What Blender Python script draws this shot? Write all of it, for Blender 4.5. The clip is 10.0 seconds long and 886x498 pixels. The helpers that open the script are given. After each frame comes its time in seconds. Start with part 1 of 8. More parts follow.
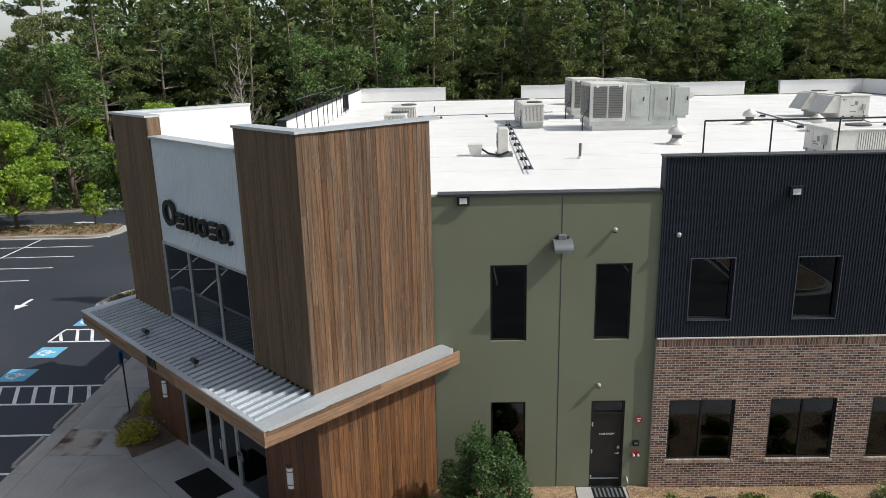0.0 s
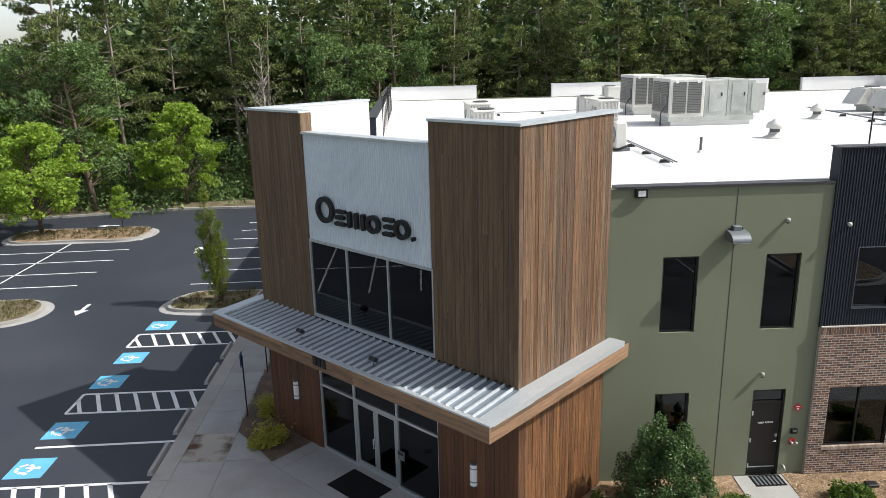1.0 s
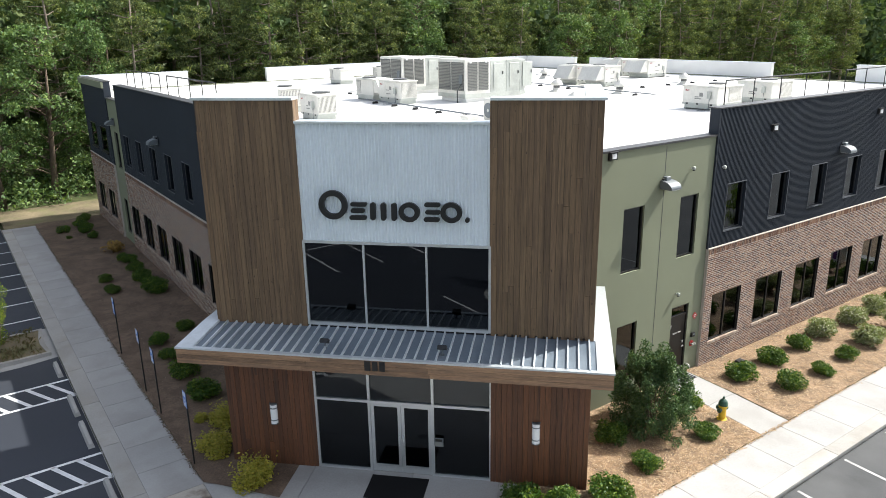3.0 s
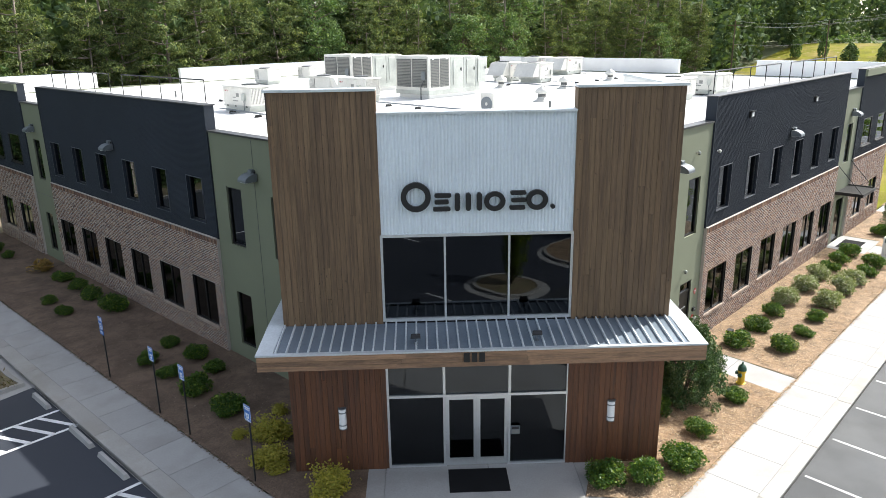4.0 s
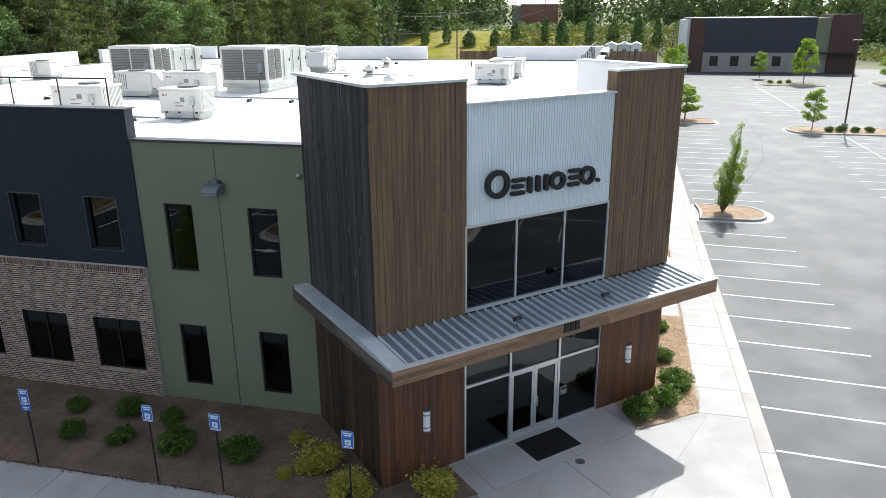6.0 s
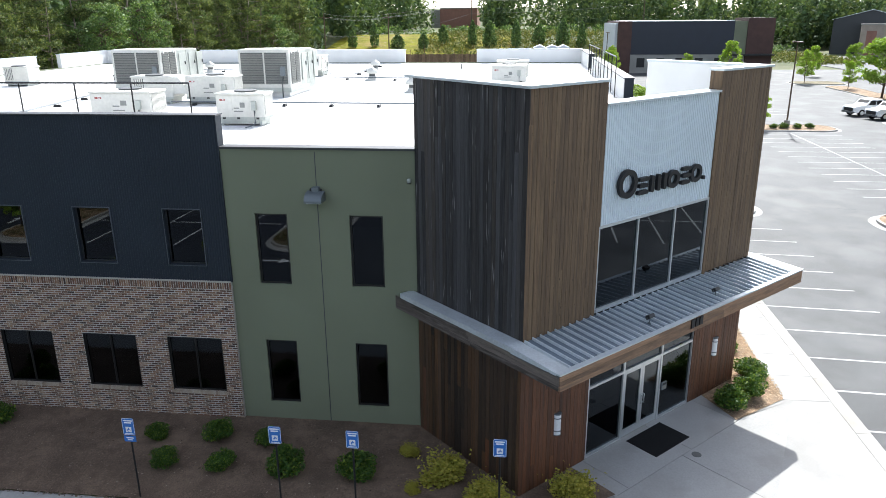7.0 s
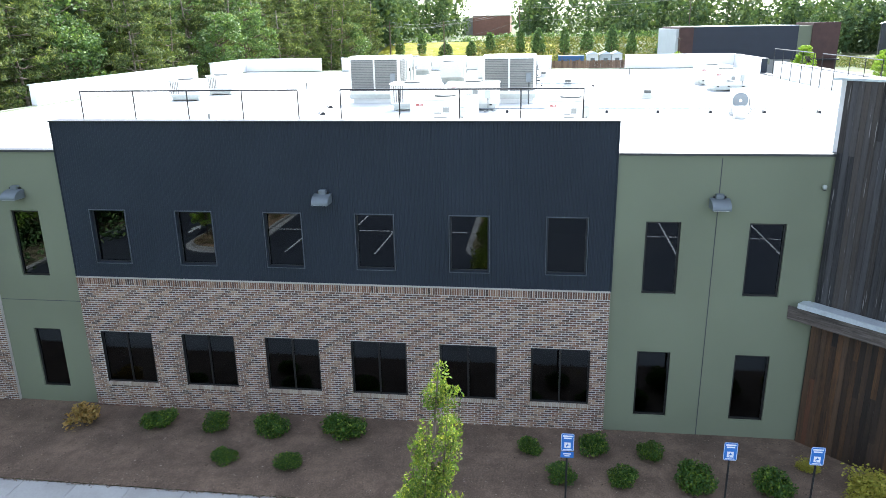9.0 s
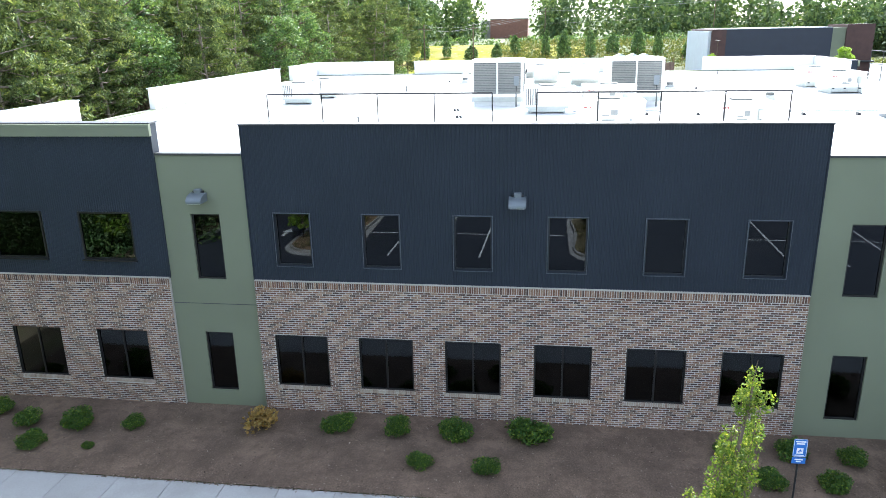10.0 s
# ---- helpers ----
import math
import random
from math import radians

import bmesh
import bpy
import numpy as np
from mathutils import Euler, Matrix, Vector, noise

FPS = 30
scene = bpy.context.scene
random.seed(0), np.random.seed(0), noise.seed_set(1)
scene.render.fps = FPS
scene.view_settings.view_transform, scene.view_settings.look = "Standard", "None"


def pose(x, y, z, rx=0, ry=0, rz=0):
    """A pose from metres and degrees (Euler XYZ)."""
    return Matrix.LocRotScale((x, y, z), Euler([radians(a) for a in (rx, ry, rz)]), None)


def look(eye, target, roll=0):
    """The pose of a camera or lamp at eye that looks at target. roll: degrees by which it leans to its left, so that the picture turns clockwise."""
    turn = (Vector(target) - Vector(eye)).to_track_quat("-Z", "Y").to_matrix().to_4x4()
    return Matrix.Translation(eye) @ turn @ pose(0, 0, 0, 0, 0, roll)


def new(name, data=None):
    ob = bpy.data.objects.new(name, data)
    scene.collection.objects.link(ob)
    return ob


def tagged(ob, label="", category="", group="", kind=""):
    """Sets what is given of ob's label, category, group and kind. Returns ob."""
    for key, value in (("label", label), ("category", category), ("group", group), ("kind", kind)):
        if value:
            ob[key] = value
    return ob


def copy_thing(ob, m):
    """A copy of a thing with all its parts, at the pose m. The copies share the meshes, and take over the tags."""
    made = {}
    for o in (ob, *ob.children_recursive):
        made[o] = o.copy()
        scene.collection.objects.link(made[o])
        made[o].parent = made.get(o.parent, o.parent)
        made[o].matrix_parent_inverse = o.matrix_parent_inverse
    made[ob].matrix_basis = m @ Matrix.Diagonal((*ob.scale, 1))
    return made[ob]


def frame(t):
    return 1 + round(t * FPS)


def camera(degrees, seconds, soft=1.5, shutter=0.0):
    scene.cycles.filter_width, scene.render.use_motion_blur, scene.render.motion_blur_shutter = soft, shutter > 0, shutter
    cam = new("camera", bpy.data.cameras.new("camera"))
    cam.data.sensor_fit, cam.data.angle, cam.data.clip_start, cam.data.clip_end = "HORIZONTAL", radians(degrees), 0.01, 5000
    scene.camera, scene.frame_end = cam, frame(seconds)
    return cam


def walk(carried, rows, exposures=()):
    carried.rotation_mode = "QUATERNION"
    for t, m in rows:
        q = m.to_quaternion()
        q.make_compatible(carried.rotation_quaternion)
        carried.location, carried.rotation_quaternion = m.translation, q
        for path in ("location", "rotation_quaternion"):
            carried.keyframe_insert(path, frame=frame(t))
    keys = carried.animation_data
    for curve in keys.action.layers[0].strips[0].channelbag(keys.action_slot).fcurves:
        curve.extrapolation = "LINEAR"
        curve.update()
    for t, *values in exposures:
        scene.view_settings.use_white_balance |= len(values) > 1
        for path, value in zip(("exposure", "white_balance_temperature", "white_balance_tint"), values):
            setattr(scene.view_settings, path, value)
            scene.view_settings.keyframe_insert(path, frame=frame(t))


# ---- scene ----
cam = camera(63.4, 10.0, 0.75)
PATH = [
    (0, (6.956, -17.048, 11.332), (6.928, -15.118, 10.809), -1.2),
    (0.5, (4.419, -17.08, 11.219), (4.422, -15.147, 10.706), -1.2),
    (1, (1.724, -16.903, 11.258), (1.8, -14.974, 10.735), -1.3),
    (1.5, (-0.828, -16.609, 11.252), (-0.568, -14.698, 10.722), -1.2),
    (2, (-3.585, -16.031, 11.325), (-3.01, -14.196, 10.777), -1.2),
    (2.5, (-5.97, -15.023, 11.394), (-5.102, -13.312, 10.827), -1.1),
    (2.7, (-6.836, -14.5, 11.41), (-5.881, -12.839, 10.835), -1.0),
    (3.8, (-11.496, -10.837, 11.132), (-10.115, -9.513, 10.548), -1.0),
    (4, (-12.248, -10.127, 11.124), (-10.856, -8.814, 10.544), -0.9),
    (4.5, (-13.93, -8.184, 11.157), (-12.493, -6.922, 10.571), -0.9),
    (5, (-15.644, -5.979, 11.211), (-13.999, -5.012, 10.611), -0.5),
    (5.2, (-16.135, -4.992, 11.222), (-14.424, -4.15, 10.619), -0.6),
    (6.3, (-17.698, 0.521, 11.301), (-15.82, 0.815, 10.68), -0.3),
    (6.5, (-17.897, 1.573, 11.29), (-16.007, 1.787, 10.672), -0.2),
    (7, (-18.016, 4.145, 11.258), (-16.126, 4.368, 10.644), -0.5),
    (7.5, (-18.167, 6.568, 11.29), (-16.277, 6.797, 10.677), -0.6),
    (8, (-18.452, 9.179, 11.29), (-16.561, 9.417, 10.683), -0.8),
    (8.5, (-18.591, 11.735, 11.262), (-16.698, 11.969, 10.66), -0.7),
    (9, (-18.723, 14.254, 11.265), (-16.831, 14.51, 10.671), -1.0),
    (9.5, (-18.975, 16.735, 11.324), (-17.083, 16.996, 10.733), -1.1),
    (10, (-19.29, 19.359, 11.335), (-17.397, 19.634, 10.749), -1.2),
]
EXPOSURE = [(0.0, 0.46, 6750, 9), (1.0, 0.84, 6750, 9), (2.0, 1.26, 6800, 9), (2.5, 1.42, 6800, 8), (4.0, 1.60, 6650, 8), (4.5, 1.72, 6600, 8), (5.2, 1.66, 6500, 8), (6.5, 1.36, 6400, 8), (7.2, 1.76, 6300, 8), (8.0, 2.20, 6150, 7), (10.0, 2.62, 6030, 6)]
walk(cam, [(t, look(eye, target, roll)) for t, eye, target, roll in PATH], EXPOSURE)
# ---------------------------------------------------------------- light
SUN_TO = Vector((0.91, -0.205, 1.0)).normalized()      # the way to the sun
sun = new("sun", bpy.data.lights.new("sun", "SUN"))
sun.data.energy, sun.data.angle, sun.data.color = 2.85, radians(0.55), (1.0, 0.985, 0.955)
sun.matrix_world = look(SUN_TO * 80, (0, 0, 0))
sky_world = bpy.data.worlds.new("sky")
scene.world = sky_world
sky_world.use_nodes = True
wn = sky_world.node_tree
wn.nodes.clear()
sky = wn.nodes.new("ShaderNodeTexSky")
sky.sky_type, sky.sun_disc = "NISHITA", False
sky.sun_elevation = math.asin(SUN_TO.z)
sky.sun_rotation = math.atan2(SUN_TO.x, SUN_TO.y)
sky.air_density, sky.dust_density, sky.ozone_density = 0.8, 1.8, 0.6
wbg = wn.nodes.new("ShaderNodeBackground")
wbg.inputs["Strength"].default_value = 0.122
wout = wn.nodes.new("ShaderNodeOutputWorld")
haze = wn.nodes.new("ShaderNodeHueSaturation")      # thin summer haze: a paler blue
haze.inputs["Saturation"].default_value = 0.54
wn.links.new(sky.outputs[0], haze.inputs["Color"])
wn.links.new(haze.outputs[0], wbg.inputs["Color"])
wn.links.new(wbg.outputs[0], wout.inputs["Surface"])


# ---------------------------------------------------------------- materials
def mat(name, col, rough=0.7, metal=0.0, var=0.18, big=0.6, fine=14.0, bump=0.15, rnd=0.0,
        stretch=(1, 1, 1), dirt=None, dirt_scale=0.5, dirt_amount=0.5, spec=0.5, speck=None, speck_long=0.3, speck_scale=26.0, speck_from=0.66, tones=None):
    """A surface with grain at two scales, an optional stain colour and a tone of its own for each object."""
    m = bpy.data.materials.new(name)
    m.use_nodes = True
    nt = m.node_tree
    n, ln = nt.nodes, nt.links
    p = n["Principled BSDF"]
    p.inputs["Metallic"].default_value = metal
    p.inputs["Specular IOR Level"].default_value = spec
    geo = n.new("ShaderNodeNewGeometry")
    mp = n.new("ShaderNodeMapping")
    mp.inputs["Scale"].default_value = stretch
    ln.new(geo.outputs["Position"], mp.inputs["Vector"])
    info = n.new("ShaderNodeObjectInfo")
    shift = n.new("ShaderNodeVectorMath")
    shift.operation = "ADD"
    sc = n.new("ShaderNodeMath")
    sc.operation = "MULTIPLY"
    sc.inputs[1].default_value = 37.0 if rnd else 0.0
    ln.new(info.outputs["Random"], sc.inputs[0])
    ln.new(mp.outputs[0], shift.inputs[0])
    ln.new(sc.outputs[0], shift.inputs[1])
    a = n.new("ShaderNodeTexNoise")
    a.inputs["Scale"].default_value, a.inputs["Detail"].default_value = big, 4.0
    b = n.new("ShaderNodeTexNoise")
    b.inputs["Scale"].default_value, b.inputs["Detail"].default_value = fine, 5.0
    ln.new(shift.outputs[0], a.inputs["Vector"])
    ln.new(shift.outputs[0], b.inputs["Vector"])
    tone = n.new("ShaderNodeMath")
    tone.operation = "ADD"
    ln.new(a.outputs[0], tone.inputs[0])
    ln.new(b.outputs[0], tone.inputs[1])
    if rnd:
        iso = n.new("ShaderNodeMath")
        iso.operation = "MULTIPLY_ADD"
        iso.inputs[1].default_value = rnd * 2
        ln.new(info.outputs["Random"], iso.inputs[0])
        iso.inputs[2].default_value = -rnd
        t2 = n.new("ShaderNodeMath")
        t2.operation = "ADD"
        ln.new(tone.outputs[0], t2.inputs[0])
        ln.new(iso.outputs[0], t2.inputs[1])
        tone = t2
    rg = n.new("ShaderNodeMapRange")
    rg.inputs["From Min"].default_value, rg.inputs["From Max"].default_value = 0.55, 1.45
    rg.inputs["To Min"].default_value, rg.inputs["To Max"].default_value = 1 - var * 1.6, 1 + var * 1.6
    ln.new(tone.outputs[0], rg.inputs["Value"])
    mul = n.new("ShaderNodeVectorMath")
    mul.operation = "SCALE"
    mul.inputs[0].default_value = col
    ln.new(rg.outputs[0], mul.inputs["Scale"])
    if tones:
        pick = n.new("ShaderNodeValToRGB")
        els = pick.color_ramp.elements
        while len(els) < len(tones):
            els.new(0.5)
        for i, c in enumerate(tones):
            els[i].position = i / (len(tones) - 1)
            els[i].color = (*c, 1)
        spin = n.new("ShaderNodeMath")
        spin.operation = "MULTIPLY"
        spin.inputs[1].default_value = 7.31
        part_of = n.new("ShaderNodeMath")
        part_of.operation = "FRACT"
        ln.new(info.outputs["Random"], spin.inputs[0])
        ln.new(spin.outputs[0], part_of.inputs[0])
        ln.new(part_of.outputs[0], pick.inputs[0])
        ln.new(pick.outputs[0], mul.inputs[0])
    colour = mul.outputs[0]
    if dirt:
        d = n.new("ShaderNodeTexNoise")
        d.inputs["Scale"].default_value, d.inputs["Detail"].default_value = dirt_scale, 6.0
        ln.new(shift.outputs[0], d.inputs["Vector"])
        dr = n.new("ShaderNodeMapRange")
        dr.inputs["From Min"].default_value, dr.inputs["From Max"].default_value = 0.48, 0.68
        dr.inputs["To Max"].default_value = dirt_amount
        ln.new(d.outputs[0], dr.inputs["Value"])
        mx = n.new("ShaderNodeMix")
        mx.data_type = "RGBA"
        ln.new(dr.outputs[0], mx.inputs[0])
        ln.new(colour, mx.inputs[6])
        mx.inputs[7].default_value = (*dirt, 1)
        colour = mx.outputs[2]
    if speck:
        k = n.new("ShaderNodeTexNoise")
        k.inputs["Scale"].default_value, k.inputs["Detail"].default_value = speck_scale, 2.0
        kv = n.new("ShaderNodeVectorMath")
        kv.operation = "MULTIPLY"
        kv.inputs[1].default_value = (1.0, 1.0, speck_long)
        ln.new(geo.outputs["Position"], kv.inputs[0])
        ln.new(kv.outputs[0], k.inputs["Vector"])
        kr = n.new("ShaderNodeMapRange")
        kr.inputs["From Min"].default_value, kr.inputs["From Max"].default_value = speck_from, speck_from + 0.05
        ln.new(k.outputs[0], kr.inputs["Value"])
        kx = n.new("ShaderNodeMix")
        kx.data_type = "RGBA"
        ln.new(kr.outputs[0], kx.inputs[0])
        ln.new(colour, kx.inputs[6])
        kx.inputs[7].default_value = (*speck, 1)
        colour = kx.outputs[2]
    ln.new(colour, p.inputs["Base Color"])
    rr = n.new("ShaderNodeMapRange")
    rr.inputs["To Min"].default_value, rr.inputs["To Max"].default_value = max(rough - 0.1, 0.03), min(rough + 0.1, 1)
    ln.new(b.outputs[0], rr.inputs["Value"])
    ln.new(rr.outputs[0], p.inputs["Roughness"])
    if bump:
        bp = n.new("ShaderNodeBump")
        bp.inputs["Strength"].default_value, bp.inputs["Distance"].default_value = bump, 0.02
        ln.new(b.outputs[0], bp.inputs["Height"])
        ln.new(bp.outputs[0], p.inputs["Normal"])
    return m


def island_mat(name, ramp, rough=0.85, var=0.25, fine=30.0, bump=0.25, translucent=0.0):
    """Colour picked for each loose piece (brick or leaf) out of a ramp."""
    m = bpy.data.materials.new(name)
    m.use_nodes = True
    nt = m.node_tree
    n, ln = nt.nodes, nt.links
    p = n["Principled BSDF"]
    p.inputs["Roughness"].default_value = rough
    p.inputs["Specular IOR Level"].default_value = 0.2
    geo = n.new("ShaderNodeNewGeometry")
    info = n.new("ShaderNodeObjectInfo")
    add = n.new("ShaderNodeMath")
    add.operation = "ADD"
    fr = n.new("ShaderNodeMath")
    fr.operation = "FRACT"
    ln.new(geo.outputs["Random Per Island"], add.inputs[0])
    ln.new(info.outputs["Random"], add.inputs[1])
    ln.new(add.outputs[0], fr.inputs[0])
    cr = n.new("ShaderNodeValToRGB")
    els = cr.color_ramp.elements
    while len(els) < len(ramp):
        els.new(0.5)
    for i, c in enumerate(ramp):
        els[i].position = i / (len(ramp) - 1)
        els[i].color = (*c, 1)
    ln.new(fr.outputs[0], cr.inputs[0])
    t = n.new("ShaderNodeTexNoise")
    t.inputs["Scale"].default_value, t.inputs["Detail"].default_value = fine, 4.0
    ln.new(geo.outputs["Position"], t.inputs["Vector"])
    rg = n.new("ShaderNodeMapRange")
    rg.inputs["From Min"].default_value, rg.inputs["From Max"].default_value = 0.3, 0.7
    rg.inputs["To Min"].default_value, rg.inputs["To Max"].default_value = 1 - var, 1 + var
    ln.new(t.outputs[0], rg.inputs["Value"])
    mul = n.new("ShaderNodeVectorMath")
    mul.operation = "SCALE"
    ln.new(cr.outputs[0], mul.inputs[0])
    ln.new(rg.outputs[0], mul.inputs["Scale"])
    ln.new(mul.outputs[0], p.inputs["Base Color"])
    if bump:
        bp = n.new("ShaderNodeBump")
        bp.inputs["Strength"].default_value, bp.inputs["Distance"].default_value = bump, 0.01
        ln.new(t.outputs[0], bp.inputs["Height"])
        ln.new(bp.outputs[0], p.inputs["Normal"])
    if translucent:
        tr = n.new("ShaderNodeBsdfTranslucent")
        warm = n.new("ShaderNodeVectorMath")
        warm.operation = "MULTIPLY"
        warm.inputs[1].default_value = (1.4, 1.35, 0.65)
        ln.new(mul.outputs[0], warm.inputs[0])
        ln.new(warm.outputs[0], tr.inputs["Color"])
        mix = n.new("ShaderNodeMixShader")
        mix.inputs[0].default_value = translucent
        ln.new(p.outputs[0], mix.inputs[1])
        ln.new(tr.outputs[0], mix.inputs[2])
        ln.new(mix.outputs[0], n["Material Output"].inputs["Surface"])
        p.inputs["Specular IOR Level"].default_value = 0.3
    return m


def glass_mat(name, tint, gloss_rough=0.01):
    """Tinted window glass: clear tint below, mirror gloss by the angle on top."""
    m = bpy.data.materials.new(name)
    m.use_nodes = True
    n, ln = m.node_tree.nodes, m.node_tree.links
    n.remove(n["Principled BSDF"])
    tr = n.new("ShaderNodeBsdfTransparent")
    tr.inputs["Color"].default_value = (*tint, 1)
    gl = n.new("ShaderNodeBsdfGlossy")
    gl.inputs["Roughness"].default_value = gloss_rough
    gl.inputs["Color"].default_value = (0.86, 0.93, 1.0, 1)
    fr = n.new("ShaderNodeFresnel")
    fr.inputs["IOR"].default_value = 1.55
    mix = n.new("ShaderNodeMixShader")
    ln.new(fr.outputs[0], mix.inputs[0])
    ln.new(tr.outputs[0], mix.inputs[1])
    ln.new(gl.outputs[0], mix.inputs[2])
    ln.new(mix.outputs[0], n["Material Output"].inputs["Surface"])
    return m


M_GREEN = mat("green_stucco", (0.170, 0.186, 0.125), 0.85, var=0.07, big=0.35, fine=60, bump=0.12, dirt=(0.125, 0.132, 0.088), dirt_scale=0.3, dirt_amount=0.3)
M_BLACK = mat("black_siding", (0.0235, 0.0300, 0.0405), 0.65, var=0.15, big=0.4, fine=20, bump=0.03, spec=0.23)
M_WHITE_SIDING = mat("pale_siding", (0.62, 0.68, 0.72), 0.45, var=0.05, big=0.5, fine=12, bump=0.03, dirt=(0.45, 0.49, 0.52), dirt_scale=0.7, dirt_amount=0.25)
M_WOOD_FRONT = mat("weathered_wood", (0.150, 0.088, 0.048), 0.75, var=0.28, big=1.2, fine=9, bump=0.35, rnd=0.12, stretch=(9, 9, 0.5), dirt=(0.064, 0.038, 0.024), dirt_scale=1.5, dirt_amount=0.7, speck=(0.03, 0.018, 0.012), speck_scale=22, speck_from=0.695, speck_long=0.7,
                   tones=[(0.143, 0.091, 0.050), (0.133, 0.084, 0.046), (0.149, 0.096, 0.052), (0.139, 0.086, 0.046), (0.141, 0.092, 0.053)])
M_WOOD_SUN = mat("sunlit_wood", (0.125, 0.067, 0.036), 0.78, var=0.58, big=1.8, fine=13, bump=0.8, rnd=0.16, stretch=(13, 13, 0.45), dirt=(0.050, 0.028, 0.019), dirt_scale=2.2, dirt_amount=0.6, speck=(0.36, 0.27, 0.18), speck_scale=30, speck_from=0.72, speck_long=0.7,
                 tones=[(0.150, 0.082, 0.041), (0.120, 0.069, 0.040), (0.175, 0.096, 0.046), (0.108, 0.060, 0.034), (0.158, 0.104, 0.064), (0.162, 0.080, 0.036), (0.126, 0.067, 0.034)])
# boards below the canopy: redder tones, darkest on the west flank
M_WOOD_SUN_LOW = mat("orange_brown_wood", (0.088, 0.043, 0.022), 0.65, var=0.58, big=1.7, fine=12, bump=0.6, rnd=0.20, stretch=(13, 13, 0.45), dirt=(0.045, 0.020, 0.012), dirt_scale=2.3, dirt_amount=0.6, speck=(0.36, 0.25, 0.16), speck_scale=30, speck_from=0.73, speck_long=0.7,
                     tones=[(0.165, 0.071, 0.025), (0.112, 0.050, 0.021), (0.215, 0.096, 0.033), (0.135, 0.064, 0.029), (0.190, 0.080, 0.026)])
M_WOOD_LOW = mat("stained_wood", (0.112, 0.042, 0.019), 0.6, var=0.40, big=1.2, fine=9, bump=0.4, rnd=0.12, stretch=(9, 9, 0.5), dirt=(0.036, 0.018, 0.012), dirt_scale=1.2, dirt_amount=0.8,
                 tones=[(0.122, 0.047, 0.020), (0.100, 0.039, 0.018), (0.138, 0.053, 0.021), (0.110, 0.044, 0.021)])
M_WOOD_DARK = mat("dark_brown_wood", (0.052, 0.024, 0.014), 0.65, var=0.5, big=1.2, fine=9, bump=0.4, rnd=0.35, stretch=(9, 9, 0.5), dirt=(0.018, 0.011, 0.009), dirt_scale=2.4, dirt_amount=0.6,
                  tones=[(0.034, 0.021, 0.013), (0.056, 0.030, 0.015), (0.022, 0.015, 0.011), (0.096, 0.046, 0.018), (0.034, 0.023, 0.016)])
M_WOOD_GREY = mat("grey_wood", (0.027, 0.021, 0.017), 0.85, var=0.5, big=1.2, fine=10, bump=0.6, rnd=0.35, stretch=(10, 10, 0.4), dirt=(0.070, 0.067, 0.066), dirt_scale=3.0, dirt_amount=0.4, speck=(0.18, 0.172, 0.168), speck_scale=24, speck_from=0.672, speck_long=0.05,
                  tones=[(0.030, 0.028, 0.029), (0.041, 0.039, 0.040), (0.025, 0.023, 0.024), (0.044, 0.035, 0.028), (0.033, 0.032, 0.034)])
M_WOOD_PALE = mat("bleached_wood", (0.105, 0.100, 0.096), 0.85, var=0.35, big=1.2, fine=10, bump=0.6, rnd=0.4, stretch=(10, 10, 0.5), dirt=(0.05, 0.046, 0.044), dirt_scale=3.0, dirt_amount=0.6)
M_FASCIA = mat("fascia_wood", (0.23, 0.135, 0.078), 0.7, var=0.35, big=1.0, fine=7, bump=0.4, rnd=0.3, stretch=(1.2, 1.2, 14), dirt=(0.12, 0.08, 0.055), dirt_scale=1.6, dirt_amount=0.55)
M_FASCIA_GREY = mat("grey_fascia_wood", (0.10, 0.08, 0.068), 0.8, var=0.4, big=1.0, fine=7, bump=0.4, rnd=0.3, stretch=(1.2, 1.2, 14), dirt=(0.20, 0.17, 0.15), dirt_scale=1.6, dirt_amount=0.5)
M_GALV = mat("galvanised_steel", (0.58, 0.62, 0.65), 0.42, 0.35, var=0.14, big=0.9, fine=18, bump=0.04, dirt=(0.42, 0.45, 0.47), dirt_scale=1.4, dirt_amount=0.4)
M_DECK = mat("dull_deck_sheet", (0.150, 0.188, 0.232), 0.42, 0.25, var=0.14, big=0.9, fine=18, bump=0.03, dirt=(0.22, 0.26, 0.30), dirt_scale=1.1, dirt_amount=0.4)
M_COPING = mat("pale_metal_coping", (0.56, 0.60, 0.63), 0.4, 0.5, var=0.08, bump=0.02)
M_DARK_COPING = mat("dark_metal_coping", (0.055, 0.055, 0.058), 0.45, 0.3, var=0.1, bump=0.02)
M_ALU = mat("aluminium_frame", (0.62, 0.64, 0.65), 0.35, 0.7, var=0.05, bump=0.0)
M_BRONZE = mat("dark_bronze_frame", (0.022, 0.021, 0.021), 0.4, 0.4, var=0.1, bump=0.0)
M_BEAD = mat("grey_bead", (0.085, 0.095, 0.11), 0.5, 0.2, var=0.08, bump=0.0)
M_TRIM = mat("charcoal_trim", (0.032, 0.034, 0.039), 0.4, 0.3, var=0.08, bump=0.0)
M_GLASS = glass_mat("tinted_glass", (0.11, 0.13, 0.13))
M_ROOF = mat("white_membrane", (0.69, 0.69, 0.68), 0.55, var=0.05, big=0.12, fine=1.3, bump=0.03, dirt=(0.60, 0.595, 0.58), dirt_scale=0.22, dirt_amount=0.5)
M_UNIT = mat("beige_unit_metal", (0.60, 0.59, 0.55), 0.5, 0.1, var=0.08, big=0.8, fine=10, bump=0.02, dirt=(0.42, 0.41, 0.38), dirt_scale=0.9, dirt_amount=0.35)
